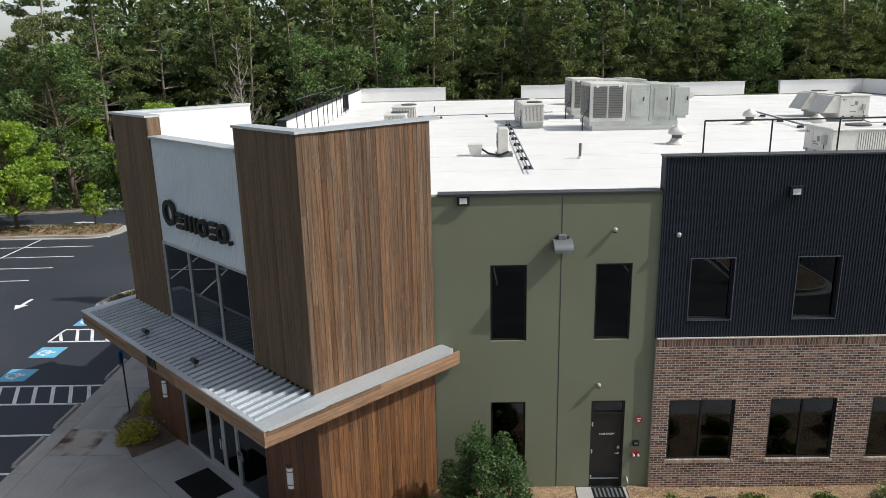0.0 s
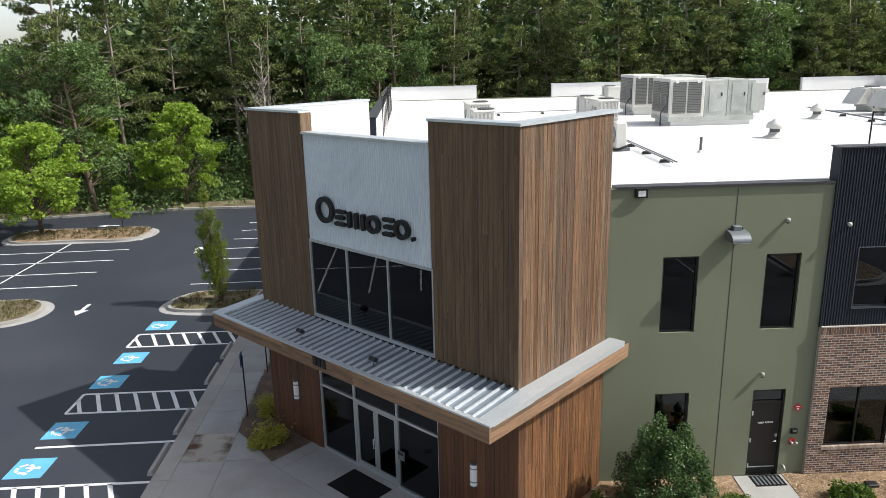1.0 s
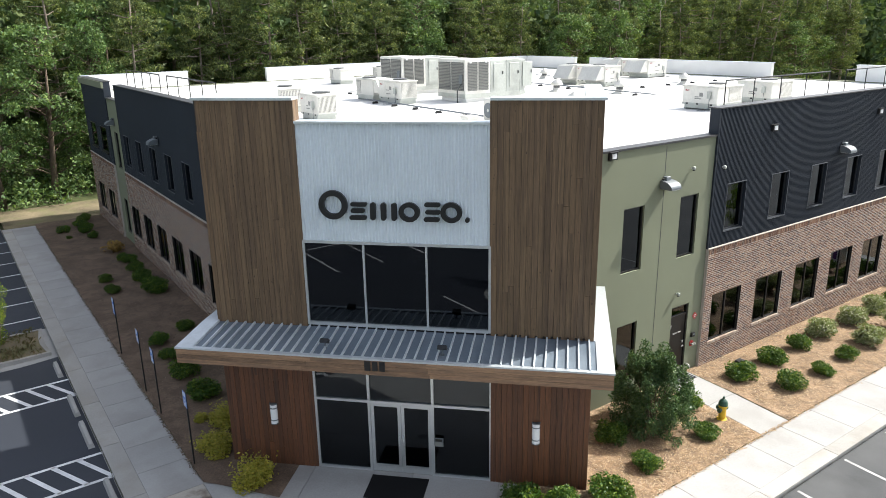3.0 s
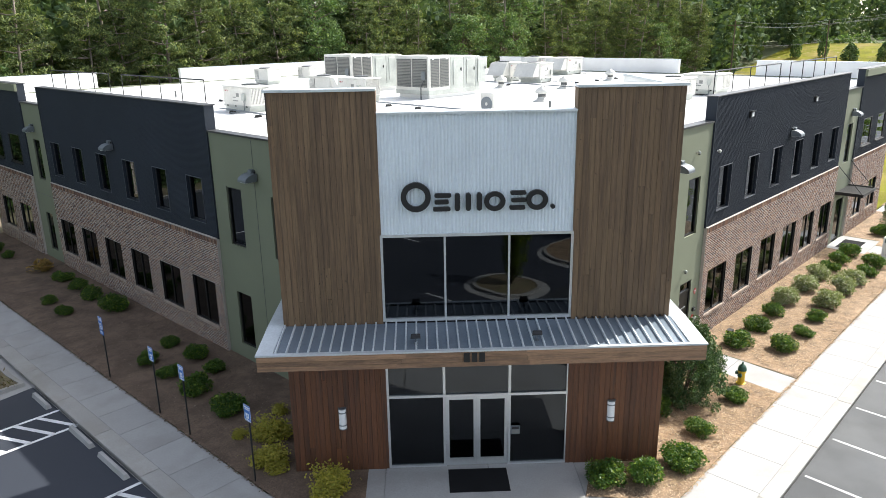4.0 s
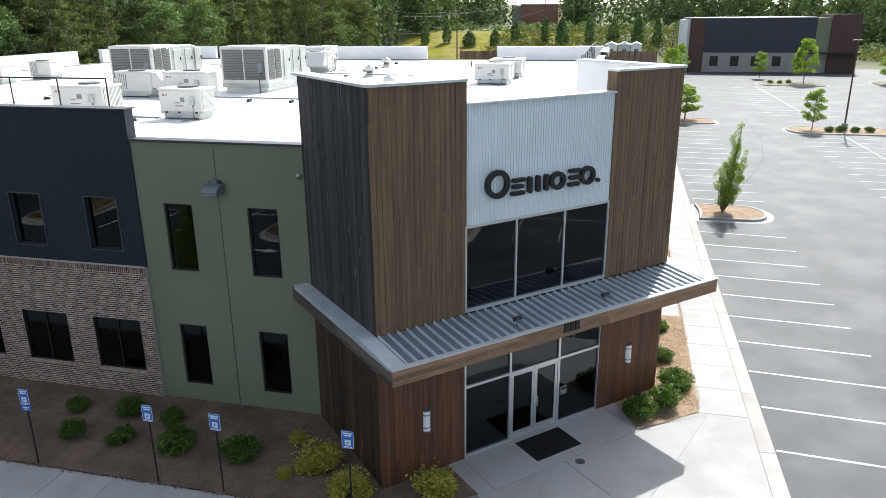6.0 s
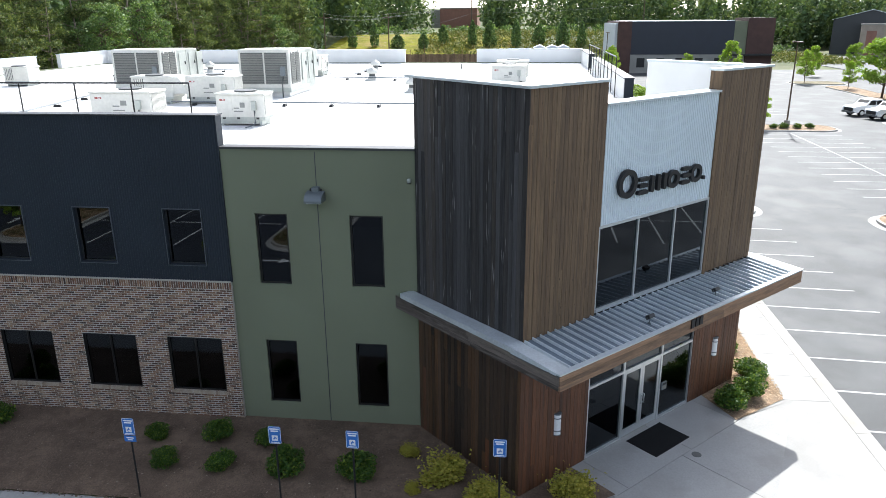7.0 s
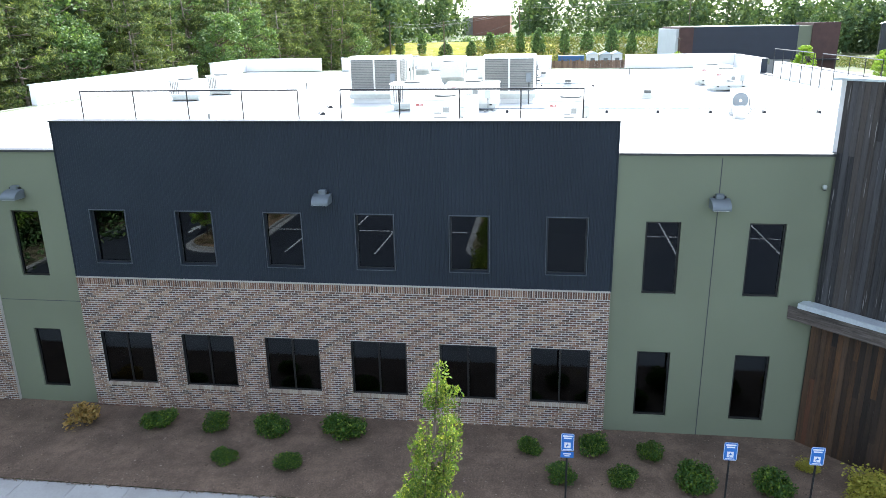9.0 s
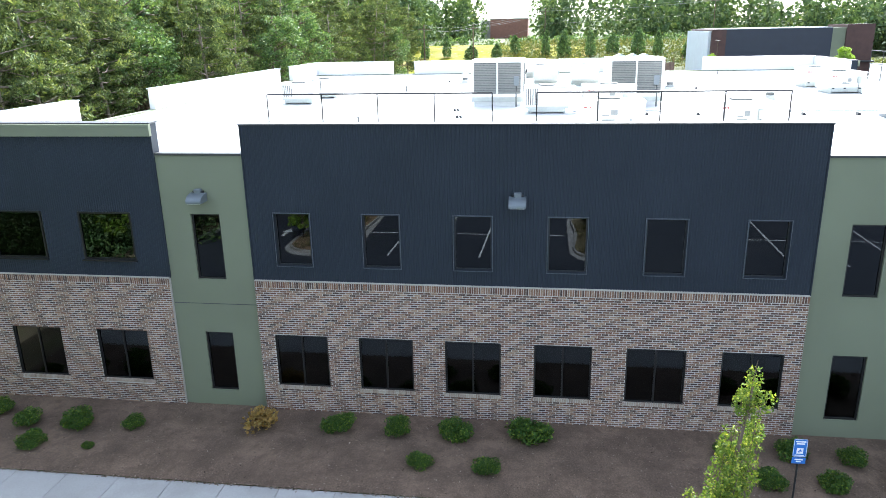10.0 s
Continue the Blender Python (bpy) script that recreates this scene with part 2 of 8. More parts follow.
M_UNIT_GREY = mat("grey_unit_metal", (0.42, 0.44, 0.41), 0.5, 0.2, var=0.1, big=0.8, fine=10, bump=0.02, dirt=(0.24, 0.25, 0.23), dirt_scale=1.1, dirt_amount=0.5)
M_SLAT = mat("louvre_metal", (0.21, 0.215, 0.205), 0.5, 0.2, var=0.12, bump=0.0)
M_GRILLE = mat("grille_metal", (0.10, 0.105, 0.105), 0.5, 0.4, var=0.2, bump=0.0)
M_BLACKMETAL = mat("black_metal", (0.018, 0.018, 0.019), 0.45, 0.3, var=0.15, bump=0.0)
M_LAMP = mat("grey_lamp_metal", (0.15, 0.17, 0.185), 0.5, 0.3, var=0.08, bump=0.0)
M_OPAL = mat("opal_lens", (0.78, 0.79, 0.80), 0.3, var=0.03, bump=0.0)
M_RED = mat("red_paint", (0.45, 0.035, 0.035), 0.45, var=0.1, bump=0.0)
M_BADGE = mat("faded_red", (0.26, 0.055, 0.05), 0.5, var=0.1, bump=0.0)
M_YELLOW = mat("yellow_paint", (0.60, 0.40, 0.03), 0.45, var=0.12, bump=0.05)
M_DKGREEN = mat("dark_green_paint", (0.02, 0.07, 0.045), 0.45, var=0.12, bump=0.05)
M_BLUE = mat("blue_sign", (0.025, 0.15, 0.50), 0.45, var=0.05, bump=0.0)
M_WHITE = mat("white_paint", (0.78, 0.79, 0.80), 0.6, var=0.05, bump=0.0)
M_ASPHALT = mat("asphalt", (0.033, 0.038, 0.050), 0.66, var=0.2, big=0.12, fine=45, bump=0.25, dirt=(0.052, 0.056, 0.066), dirt_scale=0.16, dirt_amount=0.7, spec=0.3)
M_ASPHALT_OLD = mat("worn_asphalt", (0.040, 0.043, 0.047), 0.68, var=0.38, big=0.5, fine=45, bump=0.2, dirt=(0.084, 0.087, 0.090), dirt_scale=0.3, dirt_amount=0.85, spec=0.35)
M_STRIPE = mat("road_paint", (0.72, 0.73, 0.74), 0.7, var=0.08, big=1.5, fine=25, bump=0.05, dirt=(0.40, 0.41, 0.42), dirt_scale=1.8, dirt_amount=0.45)
M_STRIPE_OLD = mat("worn_road_paint", (0.46, 0.46, 0.45), 0.75, var=0.15, big=1.5, fine=25, bump=0.05, dirt=(0.22, 0.22, 0.22), dirt_scale=1.4, dirt_amount=0.7)
M_HCBLUE = mat("blue_road_paint", (0.12, 0.43, 0.64), 0.7, var=0.1, big=1.5, fine=25, bump=0.05, dirt=(0.10, 0.30, 0.46), dirt_scale=1.8, dirt_amount=0.5)
M_CONCRETE = mat("concrete", (0.345, 0.341, 0.333), 0.9, var=0.09, big=0.7, fine=22, bump=0.08, rnd=0.12, dirt=(0.262, 0.252, 0.236), dirt_scale=0.9, dirt_amount=0.5, spec=0.35)
M_STAINED = mat("leaf_stained_concrete", (0.37, 0.34, 0.30), 0.9, var=0.14, big=0.5, fine=30, bump=0.1, dirt=(0.085, 0.05, 0.03), dirt_scale=1.6, dirt_amount=1.0, spec=0.3)
M_KERB = mat("kerb_concrete", (0.340, 0.330, 0.312), 0.9, var=0.14, big=0.6, fine=25, bump=0.15, rnd=0.12, dirt=(0.262, 0.242, 0.208), dirt_scale=0.9, dirt_amount=0.6)
M_STRAW = mat("pine_straw", (0.232, 0.156, 0.094), 0.95, var=0.6, big=2.2, fine=26, bump=1.0, dirt=(0.135, 0.086, 0.054), dirt_scale=7.0, dirt_amount=0.7, speck=(0.44, 0.34, 0.23), speck_scale=24, speck_from=0.61, speck_long=1.0)
M_MULCH = mat("old_mulch", (0.132, 0.090, 0.062), 0.95, var=0.45, big=0.9, fine=24, bump=1.0, dirt=(0.080, 0.053, 0.037), dirt_scale=3.2, dirt_amount=0.6, speck=(0.24, 0.18, 0.13), speck_scale=22, speck_from=0.70, speck_long=1.0)
M_BRUSH = island_mat("bank_brush", [(0.09, 0.125, 0.035), (0.17, 0.175, 0.045), (0.065, 0.10, 0.03), (0.24, 0.22, 0.075)], 0.7, 0.2, 2.0, 0.0, translucent=0.2)
M_GRASS = mat("lawn_grass", (0.140, 0.138, 0.006), 0.95, var=0.4, big=0.25, fine=16, bump=0.6, dirt=(0.24, 0.175, 0.07), dirt_scale=0.11, dirt_amount=0.85, spec=0.1, speck=(0.25, 0.195, 0.10), speck_scale=0.8, speck_from=0.64, speck_long=1.0)
M_FLOOR = mat("forest_floor", (0.066, 0.082, 0.024), 0.95, var=0.5, big=0.12, fine=3, bump=0.5, dirt=(0.105, 0.100, 0.036), dirt_scale=0.05, dirt_amount=0.6)
M_DRYGRASS = mat("dry_grass", (0.155, 0.125, 0.075), 0.95, var=0.45, big=0.6, fine=14, bump=0.9, dirt=(0.12, 0.13, 0.045), dirt_scale=0.9, dirt_amount=0.6)
M_BARK = mat("bark", (0.115, 0.085, 0.062), 0.95, var=0.4, big=1.5, fine=9, bump=0.8, stretch=(3, 3, 0.8))
M_PINEBARK = mat("pale_pine_bark", (0.205, 0.170, 0.140), 0.95, var=0.35, big=1.5, fine=9, bump=0.6, stretch=(3, 3, 0.8))
M_DEADWOOD = mat("dead_grey_wood", (0.36, 0.32, 0.28), 0.9, var=0.2, big=1.5, fine=9, bump=0.3)
M_RUBBER = mat("rubber_mat", (0.011, 0.011, 0.012), 0.95, var=0.2, fine=60, bump=0.4, spec=0.15)
M_INSIDE = mat("dim_room_paint", (0.30, 0.29, 0.27), 0.9, var=0.06, bump=0.0)
M_MORTAR = mat("mortar", (0.53, 0.50, 0.46), 0.95, var=0.12, fine=40, bump=0.3)
M_BRICK = island_mat("brick", [(0.056, 0.040, 0.036), (0.180, 0.094, 0.062), (0.245, 0.148, 0.100), (0.080, 0.053, 0.046), (0.320, 0.215, 0.152), (0.140, 0.070, 0.049), (0.105, 0.077, 0.067)], 0.95)
M_ROWLOCK = island_mat("pale_rowlock_brick", [(0.34, 0.27, 0.22), (0.42, 0.35, 0.29), (0.28, 0.20, 0.16), (0.46, 0.40, 0.35)], 0.95)
M_LEDGE = mat("cast_ledge", (0.42, 0.38, 0.34), 0.85, var=0.15, bump=0.1)
M_PINE = island_mat("pine_needles", [(0.040, 0.070, 0.026), (0.130, 0.168, 0.058), (0.060, 0.096, 0.036), (0.255, 0.285, 0.098)], 0.7, 0.48, 1.1, 0.0, translucent=0.24)
M_LEAF = island_mat("broad_leaves", [(0.045, 0.090, 0.034), (0.118, 0.195, 0.064), (0.065, 0.124, 0.046), (0.235, 0.325, 0.115)], 0.55, 0.42, 1.0, 0.0, translucent=0.26)
M_FARLEAF = island_mat("far_leaves", [(0.044, 0.080, 0.036), (0.085, 0.130, 0.052), (0.058, 0.098, 0.042), (0.150, 0.195, 0.075)], 0.8, 0.35, 0.25, 0.0, translucent=0.2)
M_WEED = island_mat("weed_blades", [(0.13, 0.11, 0.055), (0.085, 0.10, 0.03), (0.18, 0.14, 0.08), (0.10, 0.08, 0.045)], 0.8, 0.2, 4.0, 0.0, translucent=0.2)
M_LEAF_LIGHT = island_mat("young_leaves", [(0.19, 0.31, 0.045), (0.25, 0.37, 0.05), (0.15, 0.26, 0.04), (0.30, 0.38, 0.08)], 0.6, 0.2, 2.0, 0.0, translucent=0.38)
M_LEAF_SLIM = island_mat("hornbeam_leaves", [(0.050, 0.105, 0.018), (0.155, 0.215, 0.032), (0.080, 0.140, 0.022), (0.36, 0.38, 0.065)], 0.5, 0.3, 3.0, 0.0, translucent=0.38)
M_SHRUB = island_mat("shrub_leaves", [(0.026, 0.070, 0.013), (0.062, 0.128, 0.020), (0.036, 0.088, 0.015), (0.205, 0.275, 0.040)], 0.42, 0.2, 4.0, 0.0, translucent=0.28)
M_HOLLY = island_mat("holly_leaves", [(0.026, 0.062, 0.022), (0.060, 0.118, 0.040), (0.036, 0.080, 0.028), (0.150, 0.215, 0.075)], 0.35, 0.2, 4.0, 0.0, translucent=0.18)
M_YSHRUB = island_mat("yellow_leaves", [(0.28, 0.27, 0.04), (0.37, 0.33, 0.05), (0.22, 0.23, 0.035), (0.42, 0.35, 0.07)], 0.6, 0.2, 4.0, 0.0, translucent=0.2)
M_GSHRUB = island_mat("silvery_leaves", [(0.20, 0.25, 0.10), (0.30, 0.33, 0.19), (0.16, 0.21, 0.06), (0.46, 0.46, 0.38)], 0.6, 0.2, 4.0, 0.0, translucent=0.2)
M_DSHRUB = island_mat("dry_leaves", [(0.30, 0.18, 0.05), (0.36, 0.23, 0.07), (0.22, 0.15, 0.05), (0.40, 0.30, 0.10)], 0.7, 0.2, 4.0, 0.0, translucent=0.2)


# ---------------------------------------------------------------- builders
class Build:
    """Collects corners and faces, then becomes one mesh."""

    def __init__(self, m=None):
        self.v, self.f = [], []
        self.m = m or Matrix()
        self.flip = self.m.determinant() < 0

    def add(self, pts, faces):
        k = len(self.v)
        self.v += [tuple(self.m @ Vector(p)) for p in pts]
        for q in faces:
            q = [k + i for i in q]
            self.f.append(q[::-1] if self.flip else q)
        return self

    def box(self, x0, x1, y0, y1, z0, z1):
        x0, x1 = min(x0, x1), max(x0, x1)
        y0, y1 = min(y0, y1), max(y0, y1)
        z0, z1 = min(z0, z1), max(z0, z1)
        return self.add([(x0, y0, z0), (x1, y0, z0), (x1, y1, z0), (x0, y1, z0), (x0, y0, z1), (x1, y0, z1), (x1, y1, z1), (x0, y1, z1)],
                        [(0, 3, 2, 1), (4, 5, 6, 7), (0, 1, 5, 4), (1, 2, 6, 5), (2, 3, 7, 6), (3, 0, 4, 7)])

    def cbox(self, x0, x1, y0, y1, z0, z1, c=0.02):
        """A box with chamfered upright and top edges."""
        def ring(a, z):
            return [(x0 + a, y0, z), (x1 - a, y0, z), (x1, y0 + a, z), (x1, y1 - a, z), (x1 - a, y1, z), (x0 + a, y1, z), (x0, y1 - a, z), (x0, y0 + a, z)]
        top = [(x0 + 2 * c, y0 + c, z1), (x1 - 2 * c, y0 + c, z1), (x1 - c, y0 + 2 * c, z1), (x1 - c, y1 - 2 * c, z1), (x1 - 2 * c, y1 - c, z1), (x0 + 2 * c, y1 - c, z1), (x0 + c, y1 - 2 * c, z1), (x0 + c, y0 + 2 * c, z1)]
        pts = ring(c, z0) + ring(c, z1 - c) + top
        fs = [tuple(range(7, -1, -1)), tuple(range(16, 24))]
        for r in (0, 8):
            fs += [(r + i, r + (i + 1) % 8, r + 8 + (i + 1) % 8, r + 8 + i) for i in range(8)]
        return self.add(pts, fs)

    def tube(self, pts, r, n=8, r1=None, caps=True):
        """A round bar along points, tapering from r to r1."""
        pts = [Vector(p) for p in pts]
        r1 = r if r1 is None else r1
        ring = []
        for i, p in enumerate(pts):
            d = (pts[min(i + 1, len(pts) - 1)] - pts[max(i - 1, 0)]).normalized()
            a = d.cross(Vector((0.31, 0.17, 0.93) if abs(d.z) < 0.9 else (1, 0, 0))).normalized()
            b = d.cross(a)
            rr = r + (r1 - r) * i / max(len(pts) - 1, 1)
            ring += [p + (a * math.cos(t) + b * math.sin(t)) * rr for t in [2 * math.pi * k / n for k in range(n)]]
        fs = []
        for i in range(len(pts) - 1):
            fs += [(i * n + k, i * n + (k + 1) % n, (i + 1) * n + (k + 1) % n, (i + 1) * n + k) for k in range(n)]
        if caps:
            fs += [tuple(range(n - 1, -1, -1)), tuple(range((len(pts) - 1) * n, len(pts) * n))]
        return self.add(ring, fs)

    def turned(self, x, y, profile, n=16):
        """A turned shape about the upright through x, y: rows of radius and height."""
        ring = [(x + r * math.cos(2 * math.pi * k / n), y + r * math.sin(2 * math.pi * k / n), z) for r, z in profile for k in range(n)]
        fs = []
        for i in range(len(profile) - 1):
            fs += [(i * n + k, i * n + (k + 1) % n, (i + 1) * n + (k + 1) % n, (i + 1) * n + k) for k in range(n)]
        fs += [tuple(range(n - 1, -1, -1)), tuple(range((len(profile) - 1) * n, len(profile) * n))]
        return self.add(ring, fs)

    def prism(self, outline, z0, z1):
        n = len(outline)
        return self.add([(x, y, z0) for x, y in outline] + [(x, y, z1) for x, y in outline],
                        [tuple(range(n - 1, -1, -1)), tuple(range(n, 2 * n))] + [(i, (i + 1) % n, n + (i + 1) % n, n + i) for i in range(n)])

    def mesh(self, name, material, smooth=False):
        me = bpy.data.meshes.new(name)
        me.from_pydata(self.v, [], self.f)
        me.materials.append(material)
        if smooth:
            me.shade_smooth()
        return me


def part(name, b, material, parent=None, label="", smooth=False):
    ob = new(name, b.mesh(name, material, smooth))
    if parent:
        ob.parent = parent
    if label:
        tagged(ob, label)
    return ob


def thing(name, at, label, category, group="", turn=0.0, kind=""):
    ob = new(name)
    ob.empty_display_size = 0.2
    ob.matrix_basis = pose(*at, 0, 0, turn)
    return tagged(ob, label, category, group, kind)


def setting(name, b, material, label, category):
    return tagged(part(name, b, material), label, category, kind="structure")


# the west front runs along y and looks to -x; the south front runs along x and looks to -y.
# Both take (along, out, up).
WEST = Matrix(((0, -1, 0, 0), (1, 0, 0, 0), (0, 0, 1, 0), (0, 0, 0, 1)))
SOUTH = Matrix(((1, 0, 0, 0), (0, -1, 0, 0), (0, 0, 1, 0), (0, 0, 0, 1)))
EAST = Matrix(((0, 1, 0, 37.5), (1, 0, 0, 0), (0, 0, 1, 0), (0, 0, 0, 1)))
NORTH = Matrix(((1, 0, 0, 0), (0, 1, 0, 37.5), (0, 0, 1, 0), (0, 0, 0, 1)))
R2 = math.sqrt(0.5)
# the entrance tower stands across the corner: (along its front, out of it, up)
TOWER = Matrix(((R2, -R2, 0, 0), (-R2, -R2, 0, 0), (0, 0, 1, 0), (0, 0, 0, 1)))
FRONT = -0.80            # the tower's front, as a distance out
UL, UR = -5.0, 4.65      # the tower's two corners along its front


def tower_side(u, sign):
    """(along the side from the front corner backwards, out of the side, up) for one flank of the tower."""
    o = TOWER @ Vector((u, FRONT, 0))
    a = TOWER.to_3x3() @ Vector((0, -1, 0))
    d = TOWER.to_3x3() @ Vector((sign, 0, 0))
    return Matrix(((a.x, d.x, 0, o.x), (a.y, d.y, 0, o.y), (0, 0, 1, 0), (0, 0, 0, 1)))


EASTFLANK, WESTFLANK = tower_side(UR, 1), tower_side(UL, -1)


def pierced(b, s0, s1, z0, z1, d0, d1, holes):
    """A wall slab with rectangular openings cut through it."""
    xs = sorted({s0, s1, *[h[0] for h in holes], *[h[1] for h in holes]})
    zs = sorted({z0, z1, *[h[2] for h in holes], *[h[3] for h in holes]})
    xs = [x for x in xs if s0 <= x <= s1]
    zs = [z for z in zs if z0 <= z <= z1]
    for xa, xb in zip(xs, xs[1:]):
        run = None
        for za, zb in zip(zs, zs[1:]):
            cx, cz = (xa + xb) / 2, (za + zb) / 2
            if any(h[0] < cx < h[1] and h[2] < cz < h[3] for h in holes):
                if run:
                    b.box(xa, xb, d0, d1, *run)
                run = None
            else:
                run = (run[0], zb) if run else (za, zb)
        if run:
            b.box(xa, xb, d0, d1, *run)
    return b


def ribbed(b, s0, s1, z0, z1, d, holes, pitch=0.072, depth=0.030):
    """Corrugated sheet, ribs upright, open where the holes are."""
    n = int(round((s1 - s0) / pitch))
    w = (s1 - s0) / n
    for i in range(n):
        a = s0 + i * w
        mid = a + w / 2
        spans, z = [], z0
        for h in sorted((h for h in holes if h[0] < mid < h[1] and h[3] > z0 and h[2] < z1), key=lambda h: h[2]):
            if h[2] > z:
                spans.append((z, h[2]))
            z = h[3]
        if z < z1:
            spans.append((z, z1))
        prof = [(a, d), (a + w * 0.2, d), (a + w * 0.35, d + depth), (a + w * 0.75, d + depth), (a + w * 0.9, d), (a + w, d)]
        for za, zb in spans:
            b.add([(x, y, zz) for x, y in prof for zz in (za, zb)], [(2 * k, 2 * k + 2, 2 * k + 3, 2 * k + 1) for k in range(5)])
    return b


# ---------------------------------------------------------------- ground
def smooth(a, b, x):
    t = min(max((x - a) / (b - a), 0), 1)
    return t * t * (3 - 2 * t)


def land(x, y):
    """Height of the open ground: level round the building, rising to wooded banks far off."""
    z = -0.27
    z += (6.5 * smooth(150, 215, x) + 8.0 * smooth(315, 460, x)) * smooth(-64, -46, y)
    z += 5.0 * smooth(60, 200, y) * (1 - smooth(60, 150, x))
    z += 4.0 * smooth(60, 160, -x)
    r = math.hypot(x, y)
    return z + 14 * smooth(400, 1400, r)


gb = Build()
axis = [-2600, -1500, -900, -600, -420, -300, -220, -160, -120, -90, -70, -64, -58, -52, -46, -40, -20, 0, 20, 40, 60, 80, 100, 120, 140, 150, 160, 170, 180, 190, 200, 215, 230, 250, 275, 300, 340, 380, 420, 500, 620, 900, 1500, 2600]
gb.add([(x, y, land(x, y)) for x in axis for y in axis],
       [(i * len(axis) + j, (i + 1) * len(axis) + j, (i + 1) * len(axis) + j + 1, i * len(axis) + j + 1) for i in range(len(axis) - 1) for j in range(len(axis) - 1)])
setting("ground", gb, M_FLOOR, "rough grass and leaf litter reaching to the woods", "ground")

LOT = -0.15
KX, KY = -5.86, -5.73     # kerb lines of the west and the south walk
lb = Build().prism([(-34, -70), (KX, -70), (KX, 39.2), (-16, 39.6), (-34, 36.2)], LOT - 0.1, LOT)
lot_west = setting("road", lb, M_ASPHALT, "dark sealed asphalt parking lot with white stalls", "parking lot")
lb = Build().prism([(KX, -130), (204, -130), (204, -64), (150, -64), (150, KY), (KX, KY)], LOT - 0.1, LOT)
lot_south = setting("road", lb, M_ASPHALT_OLD, "worn grey asphalt parking lot with white stalls", "parking lot")


def stripe(p, q, w=0.10, lot=None):
    """A painted line from p to q, as a part of its lot."""
    p, q = Vector((*p, 0)), Vector((*q, 0))
    d = (q - p).normalized()
    s = Vector((-d.y, d.x, 0)) * (w / 2)
    z0, z1 = LOT - 0.01, LOT + 0.004
    c = [p - s, q - s, q + s, p + s]
    b = Build().add([(v.x, v.y, z0) for v in c] + [(v.x, v.y, z1) for v in c],
                    [(3, 2, 1, 0), (4, 5, 6, 7), (0, 1, 5, 4), (1, 2, 6, 5), (2, 3, 7, 6), (3, 0, 4, 7)])
    return part("parking_line", b, M_STRIPE_OLD if lot is lot_south else M_STRIPE, lot)


def hatch(y0, y1, x0, x1, first, short):
    """A barred zone: slanting bars between two lines; the first bar is cut short by the end line."""
    stripe((x0, y0), (x1, y0), 0.11, lot_west)
    stripe((x0, y1), (x1, y1), 0.11, lot_west)
    a = first
    while a + 0.66 < x1 + 0.05:
        stripe((a, y0), (a + 0.66, y1), 0.13, lot_west)
        a += 0.655
    if short:
        stripe((x0, y0 - 0.45), (first, y1), 0.13, lot_west)
    stripe((x0, y0), (x0, y1), 0.11, lot_west)


def access_mark(x, y):
    """Blue painted square with a white wheel mark."""
    b = Build().box(x, x + 1.08, y, y + 1.08, LOT - 0.01, LOT + 0.004)
    sq = part("access_mark", b, M_HCBLUE, lot_west, "faded blue square with white wheel mark")
    w = Build()
    cx, cy, z = x + 0.40, y + 0.50, LOT + 0.008
    for a0, a1 in ((20, 75), (90, 150), (165, 230), (245, 300), (312, 352)):      # worn ring
        ang = [math.radians(a0 + (a1 - a0) * k / 5) for k in range(6)]
        w.add([(cx + r * math.cos(t), cy + r * math.sin(t), z) for t in ang for r in (0.17, 0.27)], [(2 * k, 2 * k + 1, 2 * k + 3, 2 * k + 2) for k in range(5)])
    w.add([(cx, cy + 0.02, z), (cx + 0.30, cy - 0.02, z), (cx + 0.30, cy + 0.08, z), (cx, cy + 0.12, z)], [(0, 1, 2, 3)])
    w.add([(cx + 0.36 + 0.09 * math.cos(0.785 * k), cy + 0.04 + 0.075 * math.sin(0.785 * k), z) for k in range(8)], [tuple(range(8))])
    w.add([(cx + 0.04, cy - 0.30, z), (cx + 0.16, cy - 0.34, z), (cx + 0.20, cy - 0.24, z), (cx + 0.08, cy - 0.20, z)], [(0, 1, 2, 3)])
    part("wheel_mark", w, M_STRIPE, sq)


for y in (1.66, 3.86, 7.42, 9.60, 13.15):
    access_mark(-10.28, y)
hatch(12.68, 11.27, -10.35, -5.85, -9.80, True)
hatch(6.98, 5.55, -10.25, -5.85, -9.78, True)
hatch(1.20, -0.25, -10.1, -5.85, -9.68, True)
stripe((-10.17, 3.36), (-5.85, 3.42), 0.11, lot_west)
for k in range(7):
    stripe((-10.2, 19.75 + 2.41 * k), (-5.85, 19.85 + 2.41 * k), 0.10, lot_west)
for k in range(3):
    stripe((-10.1, -2.9 - 2.6 * k), (-5.85, -2.9 - 2.6 * k), 0.10, lot_west)
# the double row out in the west lot
stripe((-20.75, 18.2), (-20.75, 29.5), 0.10, lot_west)
for k in range(5):
    stripe((-25.2, 19.9 + 2.45 * k), (-16.3, 20.2 + 2.45 * k), 0.10, lot_west)
stripe((-20.6, 11.6), (-20.6, -34), 0.10, lot_west)
for k in range(14):
    stripe((-25.0, 9.6 - 2.6 * k), (-16.1, 9.7 - 2.6 * k), 0.10, lot_west)
